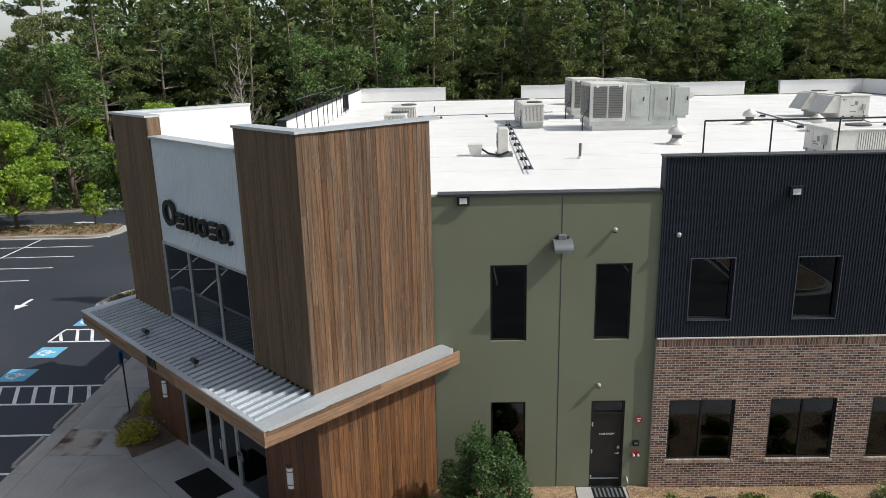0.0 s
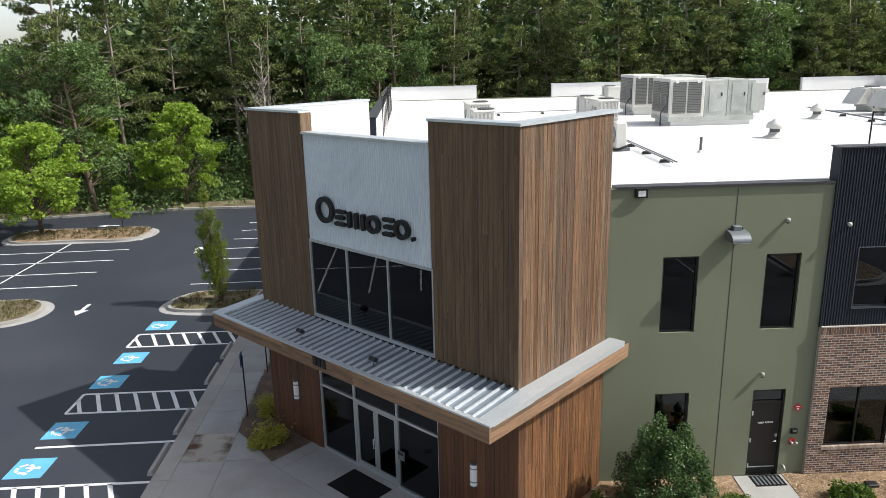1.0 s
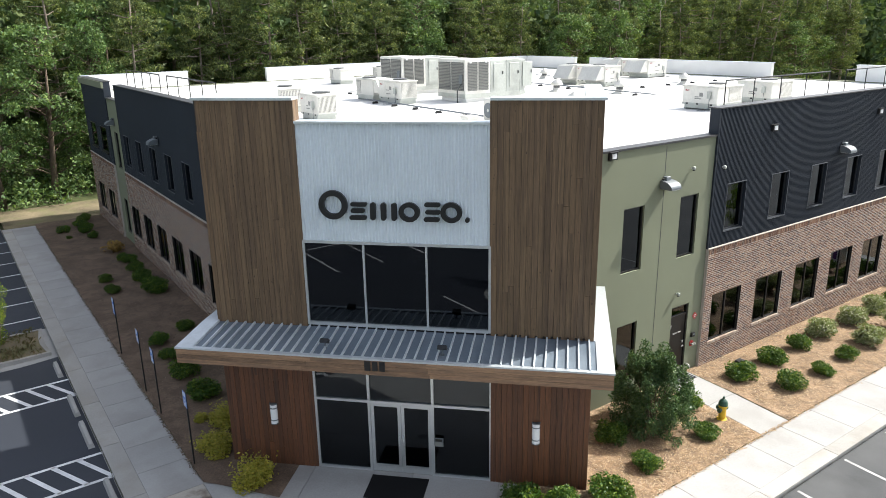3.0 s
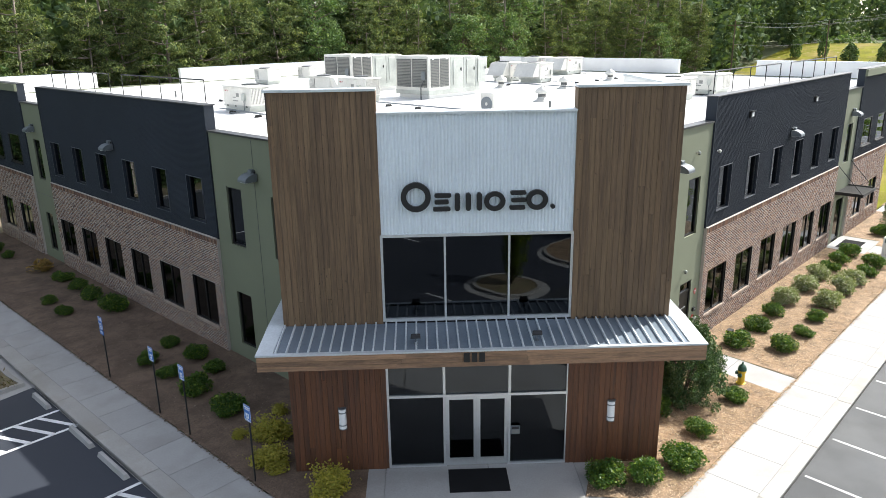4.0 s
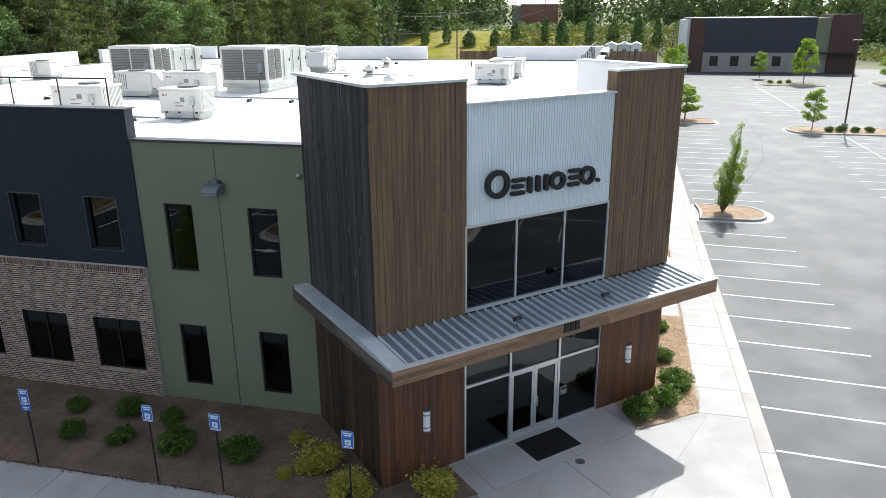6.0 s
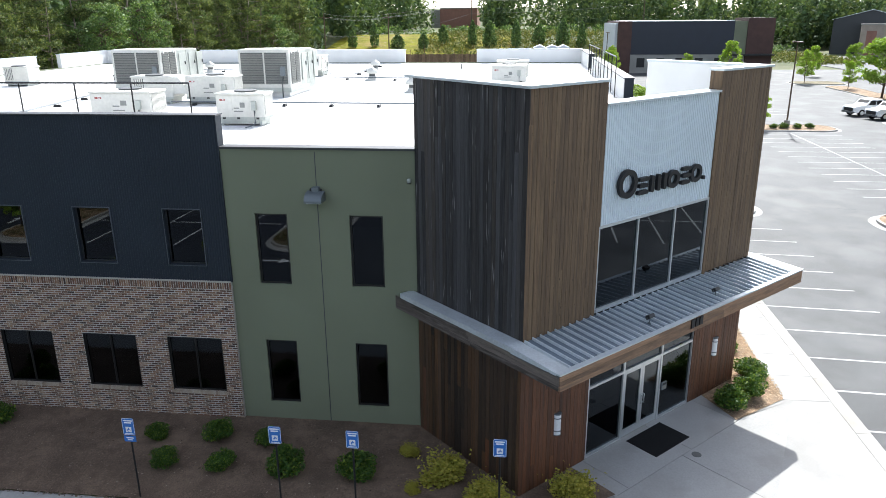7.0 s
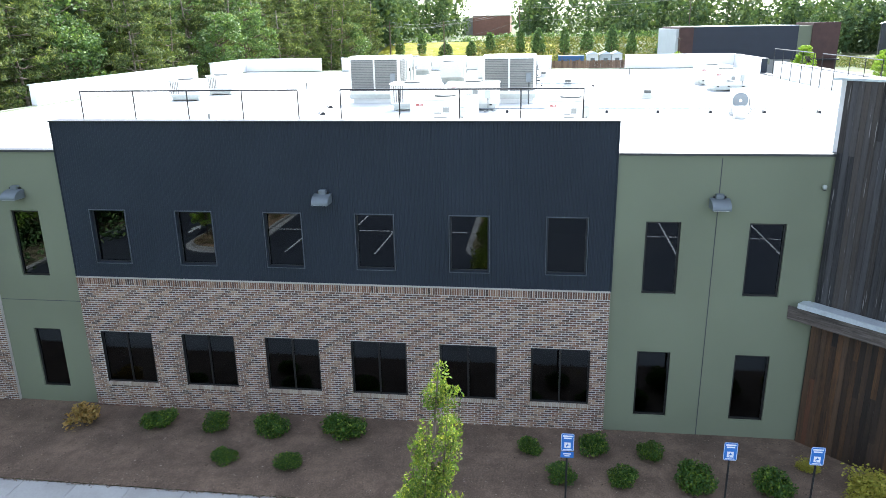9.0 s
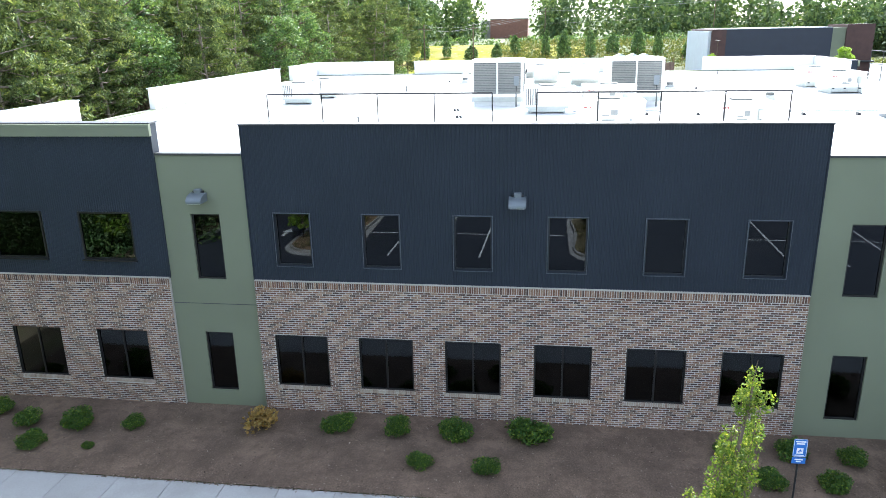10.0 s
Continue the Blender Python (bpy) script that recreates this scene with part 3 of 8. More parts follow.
# south lot
for k in range(11):
    stripe((-1.12 + 2.37 * k, KY - 0.1), (-1.42 + 2.37 * k, KY - 4.4), 0.09, lot_south)
for k in range(14):
    stripe((30.2 + 2.4 * k, KY - 0.3), (30.2 + 2.4 * k, KY - 4.7), 0.09, lot_south)
for k in range(9):
    stripe((71 + 2.6 * k, KY - 0.3), (71 + 2.6 * k, KY - 4.7), 0.09, lot_south)
stripe((28, -22.3), (59, -22.3), 0.09, lot_south)
for k in range(13):
    stripe((30.5 + 2.4 * k, -17.8), (30.5 + 2.4 * k, -26.8), 0.09, lot_south)
stripe((72, -22.3), (110, -22.3), 0.09, lot_south)
for k in range(14):
    stripe((73 + 2.6 * k, -17.8), (73 + 2.6 * k, -26.8), 0.09, lot_south)
stripe((-3.4, -22.3), (20, -22.3), 0.09, lot_south)
for k in range(10):
    stripe((-2.8 + 2.4 * k, -17.8), (-2.8 + 2.4 * k, -26.8), 0.09, lot_south)
for k in range(22):
    stripe((36 + 2.6 * k, -40.0), (36 + 2.6 * k, -44.5), 0.09, lot_south)


def crack(pts, lot):
    """A thin irregular seam of dark filler in the asphalt."""
    rng = random.Random(len(pts) * 7 + int(pts[0][0]))
    line = []
    for p, q in zip(pts, pts[1:]):
        n = max(2, int(math.hypot(q[0] - p[0], q[1] - p[1]) / 0.6))
        line += [(p[0] + (q[0] - p[0]) * k / n + rng.uniform(-0.10, 0.10), p[1] + (q[1] - p[1]) * k / n + rng.uniform(-0.10, 0.10)) for k in range(n)]
    b = Build()
    v = []
    for x, y in line:
        w = rng.uniform(0.006, 0.022)
        v += [(x - w, y - w, LOT + 0.003), (x + w, y + w, LOT + 0.003)]
    b.add(v, [(2 * k, 2 * k + 1, 2 * k + 3, 2 * k + 2) for k in range(len(line) - 1)])
    part("crack", b, M_RUBBER, lot, "dark filled crack")


crack([(31, -8.6), (37.5, -10.6), (45, -12.8), (60, -15.0)], lot_south)
crack([(56, -14.2), (75, -15.2), (104, -14.6)], lot_south)
crack([(28, -13.2), (26, -20), (31, -29)], lot_south)


def arrow(x, y, turn):
    b = Build(pose(x, y, LOT, 0, 0, turn) @ Matrix.Scale(0.8, 4))
    b.add([(-0.12, -1.0, 0.005), (0.12, -1.0, 0.005), (0.12, 0.1, 0.005), (0.42, 0.1, 0.005), (0, 0.95, 0.005), (-0.42, 0.1, 0.005), (-0.12, 0.1, 0.005)], [(0, 1, 2, 6), (6, 2, 3, 4, 5)])
    part("direction_arrow", b, M_STRIPE, lot_west)


arrow(-14.3, 16.2, 180)
arrow(-11.8, 26.9, 0)
arrow(-20.4, 34.6, 90)


def wheel_stop(x, y0, y1):
    b = Build()
    b.add([(x - 0.09, y, LOT) for y in (y0, y1)] + [(x + 0.09, y, LOT) for y in (y0, y1)] + [(x - 0.05, y, LOT + 0.13) for y in (y0 + 0.03, y1 - 0.03)] + [(x + 0.05, y, LOT + 0.13) for y in (y0 + 0.03, y1 - 0.03)],
          [(0, 1, 5, 4), (3, 2, 6, 7), (4, 5, 7, 6), (0, 4, 6, 2), (1, 3, 7, 5)])
    tagged(part("wheel_stop", b, M_CONCRETE), "weathered concrete wheel stop on the asphalt", "wheel stop", "wheel stops")


for y0, y1 in ((9.65, 11.2), (7.4, 9.1), (3.8, 5.4), (1.5, 3.2), (14.3, 13.0)):
    wheel_stop(-6.06, min(y0, y1), max(y0, y1))

# pavements: separate cast slabs with open joints
pave_base = Build()
pave_base.prism([(-5.82, 37.0), (-4.0, 37.0), (-4.0, 3.9), (-1.6, 2.5), (2.2, -1.3), (1.3, -2.2), (2.8, -3.92), (150, -3.92), (150, -5.70), (-2.4, -5.70), (-5.82, -2.2)], LOT - 0.2, -0.03)
pavement = setting("pavement", pave_base, M_KERB, "pale concrete walk cast in slabs", "pavement")


def slab(outline, top=0.0, material=None, name="slab"):
    cx = sum(p[0] for p in outline) / len(outline)
    cy = sum(p[1] for p in outline) / len(outline)
    small = []
    for x, y in outline:
        d = math.hypot(cx - x, cy - y)
        small.append((x + (cx - x) / d * 0.010, y + (cy - y) / d * 0.010))
    part(name, Build().prism(small, -0.06, top), material or M_CONCRETE, pavement)


slab([(-5.34, 37.0), (-5.34, 36.5), (-4.02, 36.5), (-4.02, 37.0)])
y = 36.5
while y > 3.6:
    slab([(-5.34, y), (-5.34, y - 1.5), (-4.02, y - 1.5), (-4.02, y)])
    y -= 1.5
y = 37.0
while y > -1.8:
    slab([(-5.86, y), (-5.86, y - 3.0), (-5.34, y - 3.0), (-5.34, y)], 0.004, M_KERB, "kerb_stone")
    y -= 3.0
x = 2.6
while x < 148:
    w = 1.62
    slab([(x, -5.31), (x + w, -5.31), (x + w, -3.92), (x, -3.92)])
    x += w
x = -2.4
while x < 140:
    slab([(x, -5.73), (x + 3.24, -5.73), (x + 3.24, -5.31), (x, -5.31)], 0.004, M_KERB, "kerb_stone")
    x += 3.24
slab([(-5.86, -2.2), (-2.4, -5.73), (-2.4, -5.31), (-5.34, -2.1)])
part("gutter", Build().box(KX - 0.02, KX, -2.0, 38, LOT - 0.02, LOT + 0.006), M_KERB, pavement)


def uv(u, v):
    p = TOWER @ Vector((u, v, 0))
    return (p.x, p.y)


# forecourt slabs before the doors, laid square to the tower's front
F0 = FRONT
for a, b_ in ((-2.62, 0.1), (0.1, 2.4)):
    slab([uv(a, F0 - 0.14), uv(b_, F0 - 0.14), uv(b_, F0 + 1.5), uv(a, F0 + 1.5)])
slab([uv(-3.15, F0 - 0.03), uv(-2.62, F0 - 0.03), uv(-2.62, F0 + 1.5), uv(-3.15, F0 + 1.5)])
slab([uv(2.4, F0 - 0.03), uv(2.95, F0 - 0.03), uv(2.95, F0 + 1.5), uv(2.4, F0 + 1.5)])
slab([uv(-3.15, F0 + 1.5), uv(-0.35, F0 + 1.5), uv(-0.35, F0 + 4.1), (-4.02, 0.3), (-4.02, 1.9)])
slab([uv(-0.35, F0 + 1.5), uv(2.95, F0 + 1.5), (1.3, -2.2), (2.6, -3.92), (2.6, -4.2), uv(-0.35, F0 + 4.1)])
slab([(-5.34, 3.5), (-5.34, 1.9), (-4.02, 1.9), (-4.02, 3.5)], 0.0, M_STAINED)
slab([(-5.34, 1.9), (-5.34, -2.0), (-4.02, -0.9), (-4.02, 1.9)])
slab([(-4.02, 0.3), uv(-0.35, F0 + 4.1), (2.6, -4.2), (2.6, -5.31), (-2.4, -5.31), (-5.2, -2.1), (-4.02, -0.9)])
slab([(-4.02, 3.5), (-4.02, 1.9), (-2.85, 2.02), (-3.75, 3.3)])
# path to the service door
slab([(10.15, -0.02), (11.5, -0.02), (11.4, -1.95), (10.05, -1.95)])
slab([(10.05, -1.95), (11.4, -1.95), (11.2, -3.92), (9.85, -3.92)])
# path to the far entrance
slab([(27.6, -0.02), (30.6, -0.02), (30.6, -1.9), (27.6, -1.9)])
slab([(28.0, -1.9), (29.6, -1.9), (29.6, -3.92), (28.0, -3.92)])
slab([(37.9, 0.0), (39.8, 0.0), (39.8, -3.92), (37.9, -3.92)])


def bed(name, outline, material, label, top=0.02, seed=1):
    """A planting bed: a gently uneven sheet of litter inside its outline."""
    b = Build()
    xs = [p[0] for p in outline]
    ys = [p[1] for p in outline]
    bm = bmesh.new()
    f = bm.faces.new([bm.verts.new((x, y, 0)) for x, y in outline])
    if f.normal.z < 0:
        f.normal_flip()
    step = 0.7
    for ax, lo, hi in ((0, min(xs), max(xs)), (1, min(ys), max(ys))):
        k = lo + step
        while k < hi:
            co = (k, 0, 0) if ax == 0 else (0, k, 0)
            no = (1, 0, 0) if ax == 0 else (0, 1, 0)
            bmesh.ops.bisect_plane(bm, geom=bm.verts[:] + bm.edges[:] + bm.faces[:], plane_co=co, plane_no=no)
            k += step
    for v in bm.verts:
        v.co.z = top + (0.05 * noise.noise(Vector((v.co.x * 0.7, v.co.y * 0.7, seed))) if not v.is_boundary else -0.005)
    me = bpy.data.meshes.new(name)
    bm.normal_update()
    if sum(f.normal.z for f in bm.faces) < 0:
        bmesh.ops.reverse_faces(bm, faces=bm.faces[:])
    bm.to_mesh(me)
    bm.free()
    me.shade_smooth()
    me.materials.append(material)
    ob = new(name, me)
    return tagged(ob, label, "planting bed", kind="structure")


bed("planting_bed", [(-4.0, 37.4), (0.1, 37.4), (0.1, 6.8), uv(UL, F0), uv(-3.08, F0), uv(-3.08, F0 + 1.45), (-2.80, 1.96), (-3.75, 3.25), (-4.0, 3.55)], M_MULCH, "dark brown mulch bed with low shrubs", seed=1)
bed("planting_bed", [uv(2.88, F0), uv(UR, F0), (6.4, 0.1), (10.12, 0.1), (10.02, -1.95), (9.82, -3.9), (2.62, -3.92), (1.22, -2.16)], M_STRAW, "sunlit tan pine straw bed with shrubs", seed=2)
bed("planting_bed", [(11.5, 0.1), (27.6, 0.1), (27.6, -1.9), (28.0, -1.92), (28.0, -3.9), (11.22, -3.9), (11.42, -1.95)], M_STRAW, "sunlit tan pine straw bed with shrub rows", seed=3)
bed("planting_bed", [(30.62, 0.1), (37.88, 0.1), (37.88, -3.9), (29.62, -3.9), (29.62, -1.92), (30.62, -1.9)], M_STRAW, "tan pine straw bed with shrubs", seed=4)
bed("planting_bed", [(39.82, 0.1), (44.5, 0.1), (46.2, -1.2), (45.5, -2.8), (41.6, -3.1), (40.6, -3.9), (39.82, -3.9)], M_STRAW, "tan pine straw bed at the end of the front", seed=7)
bed("lawn", [(37.3, 37), (37.3, 0.1), (44.5, 0.1), (46.2, -1.2), (45.5, -2.8), (41.6, -3.1), (40.6, -3.9), (148, -3.9), (148, 37)], M_GRASS, "bright mown lawn with worn patches", -0.02, seed=5)
bed("grass_verge", [(-40, 36.9), (-34, 36.5), (-16, 39.9), (-5.7, 39.5), (-5.7, 37.0), (0, 37.4), (38, 37.5), (38, 42), (0, 43), (-40, 41)], M_DRYGRASS, "strip of dry grass before the woods", -0.03, seed=6)


def kerb_ring(outline, fill, label, top=0.0):
    """A raised traffic island: kerb stones round a planted middle."""
    for _ in range(2):        # round the corners
        m_ = len(outline)
        outline = [(outline[i][0] * (1 - f) + outline[(i + 1) % m_][0] * f, outline[i][1] * (1 - f) + outline[(i + 1) % m_][1] * f) for i in range(m_) for f in (0.25, 0.75)]
    n = len(outline)
    cx = sum(p[0] for p in outline) / n
    cy = sum(p[1] for p in outline) / n

    def drawn_in(line, by):
        out = []
        for x, y in line:
            d = math.hypot(cx - x, cy - y)
            out.append((x + (cx - x) / d * by, y + (cy - y) / d * by))
        return out
    pan = outline
    outline = drawn_in(pan, 0.40)
    inner = drawn_in(outline, 0.17)
    b = Build()
    b.add([(x, y, LOT - 0.05) for x, y in outline] + [(x, y, top) for x, y in outline] + [(x, y, top + 0.005) for x, y in inner] + [(x, y, LOT) for x, y in inner],
          [(i, (i + 1) % n, n + (i + 1) % n, n + i) for i in range(n)] + [(n + i, n + (i + 1) % n, 2 * n + (i + 1) % n, 2 * n + i) for i in range(n)]
          + [(2 * n + i, 2 * n + (i + 1) % n, 3 * n + (i + 1) % n, 3 * n + i) for i in range(n)])
    ob = setting("traffic_island", b, M_KERB, label, "traffic island")
    pb = Build().add([(x, y, LOT + 0.004) for x, y in pan] + [(x, y, LOT + 0.012) for x, y in outline] + [(x, y, LOT - 0.02) for x, y in pan],
                     [(i, (i + 1) % n, n + (i + 1) % n, n + i) for i in range(n)] + [(2 * n + i, 2 * n + (i + 1) % n, (i + 1) % n, i) for i in range(n)])
    part("gutter", pb, M_CONCRETE, ob, "pale flat concrete gutter")
    f = Build()
    f.add([(x, y, top - 0.02) for x, y in inner] + [(cx, cy, top + 0.06)], [(i, (i + 1) % n, n) for i in range(n)])
    part("planting", f, fill, ob, "litter and rough grass", smooth=True)
    return ob


def rounded(x0, x1, y0, y1, r, n=6):
    pts = []
    for cx, cy, a in ((x1 - r, y1 - r, 0), (x0 + r, y1 - r, 90), (x0 + r, y0 + r, 180), (x1 - r, y0 + r, 270)):
        pts += [(cx + r * math.cos(math.radians(a + 90 * k / n)), cy + r * math.sin(math.radians(a + 90 * k / n))) for k in range(n + 1)]
    return pts


kerb_ring([(-5.73, 15.0), (-5.73, 15.0), (-5.73, 15.0), (-5.73, 18.3), (-5.73, 18.3), (-5.73, 18.3), (-9.2, 18.6), (-10.2, 17.9), (-10.7, 16.5), (-10.5, 15.5), (-9.6, 15.0), (-7.5, 14.7)], M_DRYGRASS, "kerbed island with dry grass and a columnar tree")
kerb_ring(rounded(-25.8, -15.7, 14.0, 17.95, 1.9), M_DRYGRASS, "kerbed end island with dry grass")
kerb_ring(rounded(-10.3, -4.8, -28.0, -15.2, 2.4), M_STRAW, "kerbed end island with pine straw and young trees")
kerb_ring(rounded(-9.8, -5.9, -12.8, -9.4, 1.5), M_DRYGRASS, "small kerbed island with dry grass and a columnar tree")
kerb_ring(rounded(-26.0, -15.9, 29.5, 33.7, 1.9), M_STRAW, "kerbed end island with litter and young trees")
kerb_ring([(28.8, KY), (28.8, KY), (24.7, KY), (24.7, KY), (24.7, KY), (24.7, -9.0), (25.3, -10.0), (26.7, -10.4), (28.1, -10.0), (28.8, -9.0), (28.8, KY)], M_STRAW, "kerbed island with pine straw and a young tree")
kerb_ring([(68.4, KY), (68.4, KY), (63.9, KY), (63.9, KY), (63.9, KY), (63.9, -10.8), (65, -11.8), (67.4, -11.8), (68.4, -10.8), (68.4, KY)], M_STRAW, "kerbed island with pine straw and a young tree")
kerb_ring(rounded(21.2, 26.0, -27.3, -15.5, 2.1), M_STRAW, "kerbed end island with pine straw")
kerb_ring(rounded(58.6, 63.8, -28.2, -17.3, 2.2), M_STRAW, "kerbed end island with pine straw and low shrubs")
kerb_ring(rounded(62.6, 67.6, -46.0, -34.4, 2.2), M_STRAW, "kerbed end island with a round tree")
kerb_ring(rounded(109.5, 117.0, -33.8, -23.0, 2.4), M_DRYGRASS, "far kerbed island with young trees")
kerb_ring(rounded(87.0, 110.0, -48.4, -44.0, 2.0), M_STRAW, "far kerbed island with young trees")
kerb_ring(rounded(112.0, 119.0, -50.0, -41.0, 2.2), M_DRYGRASS, "far kerbed island with a young tree")
# kerb along the north end of the west lot
fb = Build()
for p, q in (((-34, 36.2), (-16, 39.6)), ((-16, 39.6), (KX, 39.2))):
    d = (Vector(q) - Vector(p)).normalized() * 0.0
    fb.add([(p[0], p[1], LOT - 0.05), (q[0], q[1], LOT - 0.05), (q[0], q[1], 0), (p[0], p[1], 0), (p[0], p[1] + 0.3, 0.0), (q[0], q[1] + 0.3, 0.0), (q[0], q[1] + 0.3, -0.3), (p[0], p[1] + 0.3, -0.3)], [(0, 1, 2, 3), (3, 2, 5, 4), (4, 5, 6, 7)])
setting("kerb", fb, M_KERB, "pale concrete kerb along the asphalt", "kerb")


# ---------------------------------------------------------------- the building
H_GREEN, H_BLACK, H_BRICK, H_TOWER, ROOF = 8.06, 8.91, 4.28, 9.92, 8.0
END = 37.5
GREEN_WIN = [(7.87, 8.78), (10.49, 11.39)]
FAR_WIN = [(31.55, 33.26), (34.50, 36.18)]
low_w = [(a, b, 0.55, 2.54) for a, b in GREEN_WIN]
low_s = [(7.87, 8.78, 0.5, 2.54), (10.50, 11.38, -0.3, 2.54)]
up = [(a, b, 4.25, 6.27) for a, b in GREEN_WIN]
mid_w = [(12.89 + 2.625 * k, 13.97 + 2.625 * k, 4.75, 6.35) for k in range(6)]
mid_s = [(12.81 + 2.61 * k, 13.88 + 2.61 * k, 4.77, 6.37) for k in range(6)]
brick_w = [(12.67 + 2.61 * k, 14.32 + 2.61 * k, 0.84, 2.56) for k in range(6)]
brick_s = [(12.49 + 2.615 * k, 14.20 + 2.615 * k, 0.84, 2.59) for k in range(6)]
far_up = [(a, b, 4.82, 6.31) for a, b in FAR_WIN]
far_low = [(a, b, 0.80, 2.52) for a, b in FAR_WIN]
slim_w = [(28.77, 29.67, 4.25, 6.28), (28.77, 29.67, 0.53, 2.52)]
slim_s = [(28.80, 29.71, 4.25, 6.28), (28.65, 29.95, -0.3, 2.35)]
window_count = 0


def window(m, hole, d, splits, label, sill=None, bars=(), fw=0.05, frame_of=None):
    """A glazed unit set in an opening: frame, panes and, where it has one, a sill."""
    global window_count
    window_count += 1
    s0, s1, z0, z1 = hole
    b = Build(m)
    b.box(s0, s0 + fw, d - 0.07, d, z0, z1)
    b.box(s1 - fw, s1, d - 0.07, d, z0, z1)
    b.box(s0 + fw, s1 - fw, d - 0.07, d, z0, z0 + fw)
    b.box(s0 + fw, s1 - fw, d - 0.07, d, z1 - fw, z1)
    cuts = [s0 + fw] + [s0 + (s1 - s0) * k for k in splits] + [s1 - fw]
    for c in cuts[1:-1]:
        b.box(c - 0.025, c + 0.025, d - 0.07, d, z0 + fw, z1 - fw)
    for z in bars:
        b.box(s0 + fw, s1 - fw, d - 0.06, d - 0.005, z - 0.02, z + 0.02)
    ob = tagged(part(f"window_{window_count}", b, frame_of or M_BRONZE), label, "window", kind="structure")
    for a, c in zip(cuts, cuts[1:]):
        g = Build(m).box(a - 0.01, c + 0.01, d - 0.045, d - 0.035, z0 + 0.03, z1 - 0.03)
        part("pane", g, M_GLASS, ob, "dark tinted glass pane")
    if sill == "metal":
        part("window_sill", Build(m).box(s0 - 0.03, s1 + 0.03, d - 0.06, d + 0.10, z0 - 0.04, z0), M_BRONZE, ob)
    return ob


def brickwork(m, s0, s1, z0, z1, d, holes, wall, near):
    """Mortar slab and every brick before it; those in the near stretch are objects of their own."""
    part("mortar", pierced(Build(m), s0, s1, z0, z1, 0.0, d - 0.0012, holes), M_MORTAR, wall, "pale grey mortar")
    rest, sills = Build(m), Build(m)
    rng = random.Random(int(s0 * 10) + 3)
    singles = 0
    h, mod = 0.0677, 0.203

    def lay(a, b, za, zb, out=0.0, single=False, back=None):
        nonlocal singles
        f = d + rng.uniform(0.0008, 0.0022) + out
        g = f + rng.uniform(-0.0017, 0.0020)      # laid by hand, a little out of line
        k0 = d - 0.03 if back is None else back
        pts = [(a, f, za), (b, g, za), (b, g, zb), (a, f, zb), (a, k0, za), (b, k0, za), (b, k0, zb), (a, k0, zb)]
        fs = [(3, 2, 1, 0), (0, 1, 5, 4), (1, 2, 6, 5), (2, 3, 7, 6), (3, 0, 4, 7)]
        if single and singles < 300:
            singles += 1
            part("brick", Build(m).add(pts, fs), M_BRICK, wall)
        else:
            rest.add(pts, fs)

    top = z1 - 0.215
    rows = int((top - z0) / h)
    for r in range(rows):
        za = top - (r + 1) * h + 0.005
        zb = za + h - 0.0165
        zc = (za + zb) / 2
        cuts = sorted((hh[0], hh[1]) for hh in holes if hh[2] - 0.09 < zc < hh[3])
        spans, s = [], s0
        for a, b in cuts:
            spans.append((s, a))
            s = b
        spans.append((s, s1))
        for a, b in spans:
            k = math.floor(a / mod) * mod + (mod / 2 if r % 2 else 0) - mod
            while k < b:
                p, q = max(k, a), min(k + mod - 0.0165, b)
                if q - p > 0.02:
                    lay(p, q, za, zb, 0, near[0] < p < near[1])
                k += mod
    k = s0
    while k < s1 - 0.03:      # soldier course under the siding
        lay(k, k + 0.054, top + 0.007, z1 - 0.006, 0.004)
        k += h
    for a, b, za, zb in holes:
        if za > 0:
            k = a - 0.05
            while k < b + 0.04:
                sills.add([(p, o, z) for z, o in ((za - 0.085, d + 0.03), (za + 0.012, d + 0.03), (za + 0.012, 0.021), (za - 0.085, 0.021)) for p in (k, k + 0.054)],
                          [(0, 1, 3, 2), (2, 3, 5, 4), (6, 7, 1, 0), (0, 2, 4, 6), (1, 7, 5, 3)])
                k += h
    for e0, e1 in ((s0 - 0.004, s0 + 0.001), (s1 - 0.001, s1 + 0.004)):
        if e1 < END:
            part("brick_return", Build(m).box(e0, e1, 0.001, d - 0.002, z0, z1 - 0.01), M_LEDGE, wall)
    tagged(part("window_sills", sills, M_ROWLOCK, wall, "pale rowlock brick sills"), kind="stuff")
    ob = part("brick_courses", rest, M_BRICK, wall, "mottled grey, brown and tan bricks")
    tagged(ob, kind="stuff")


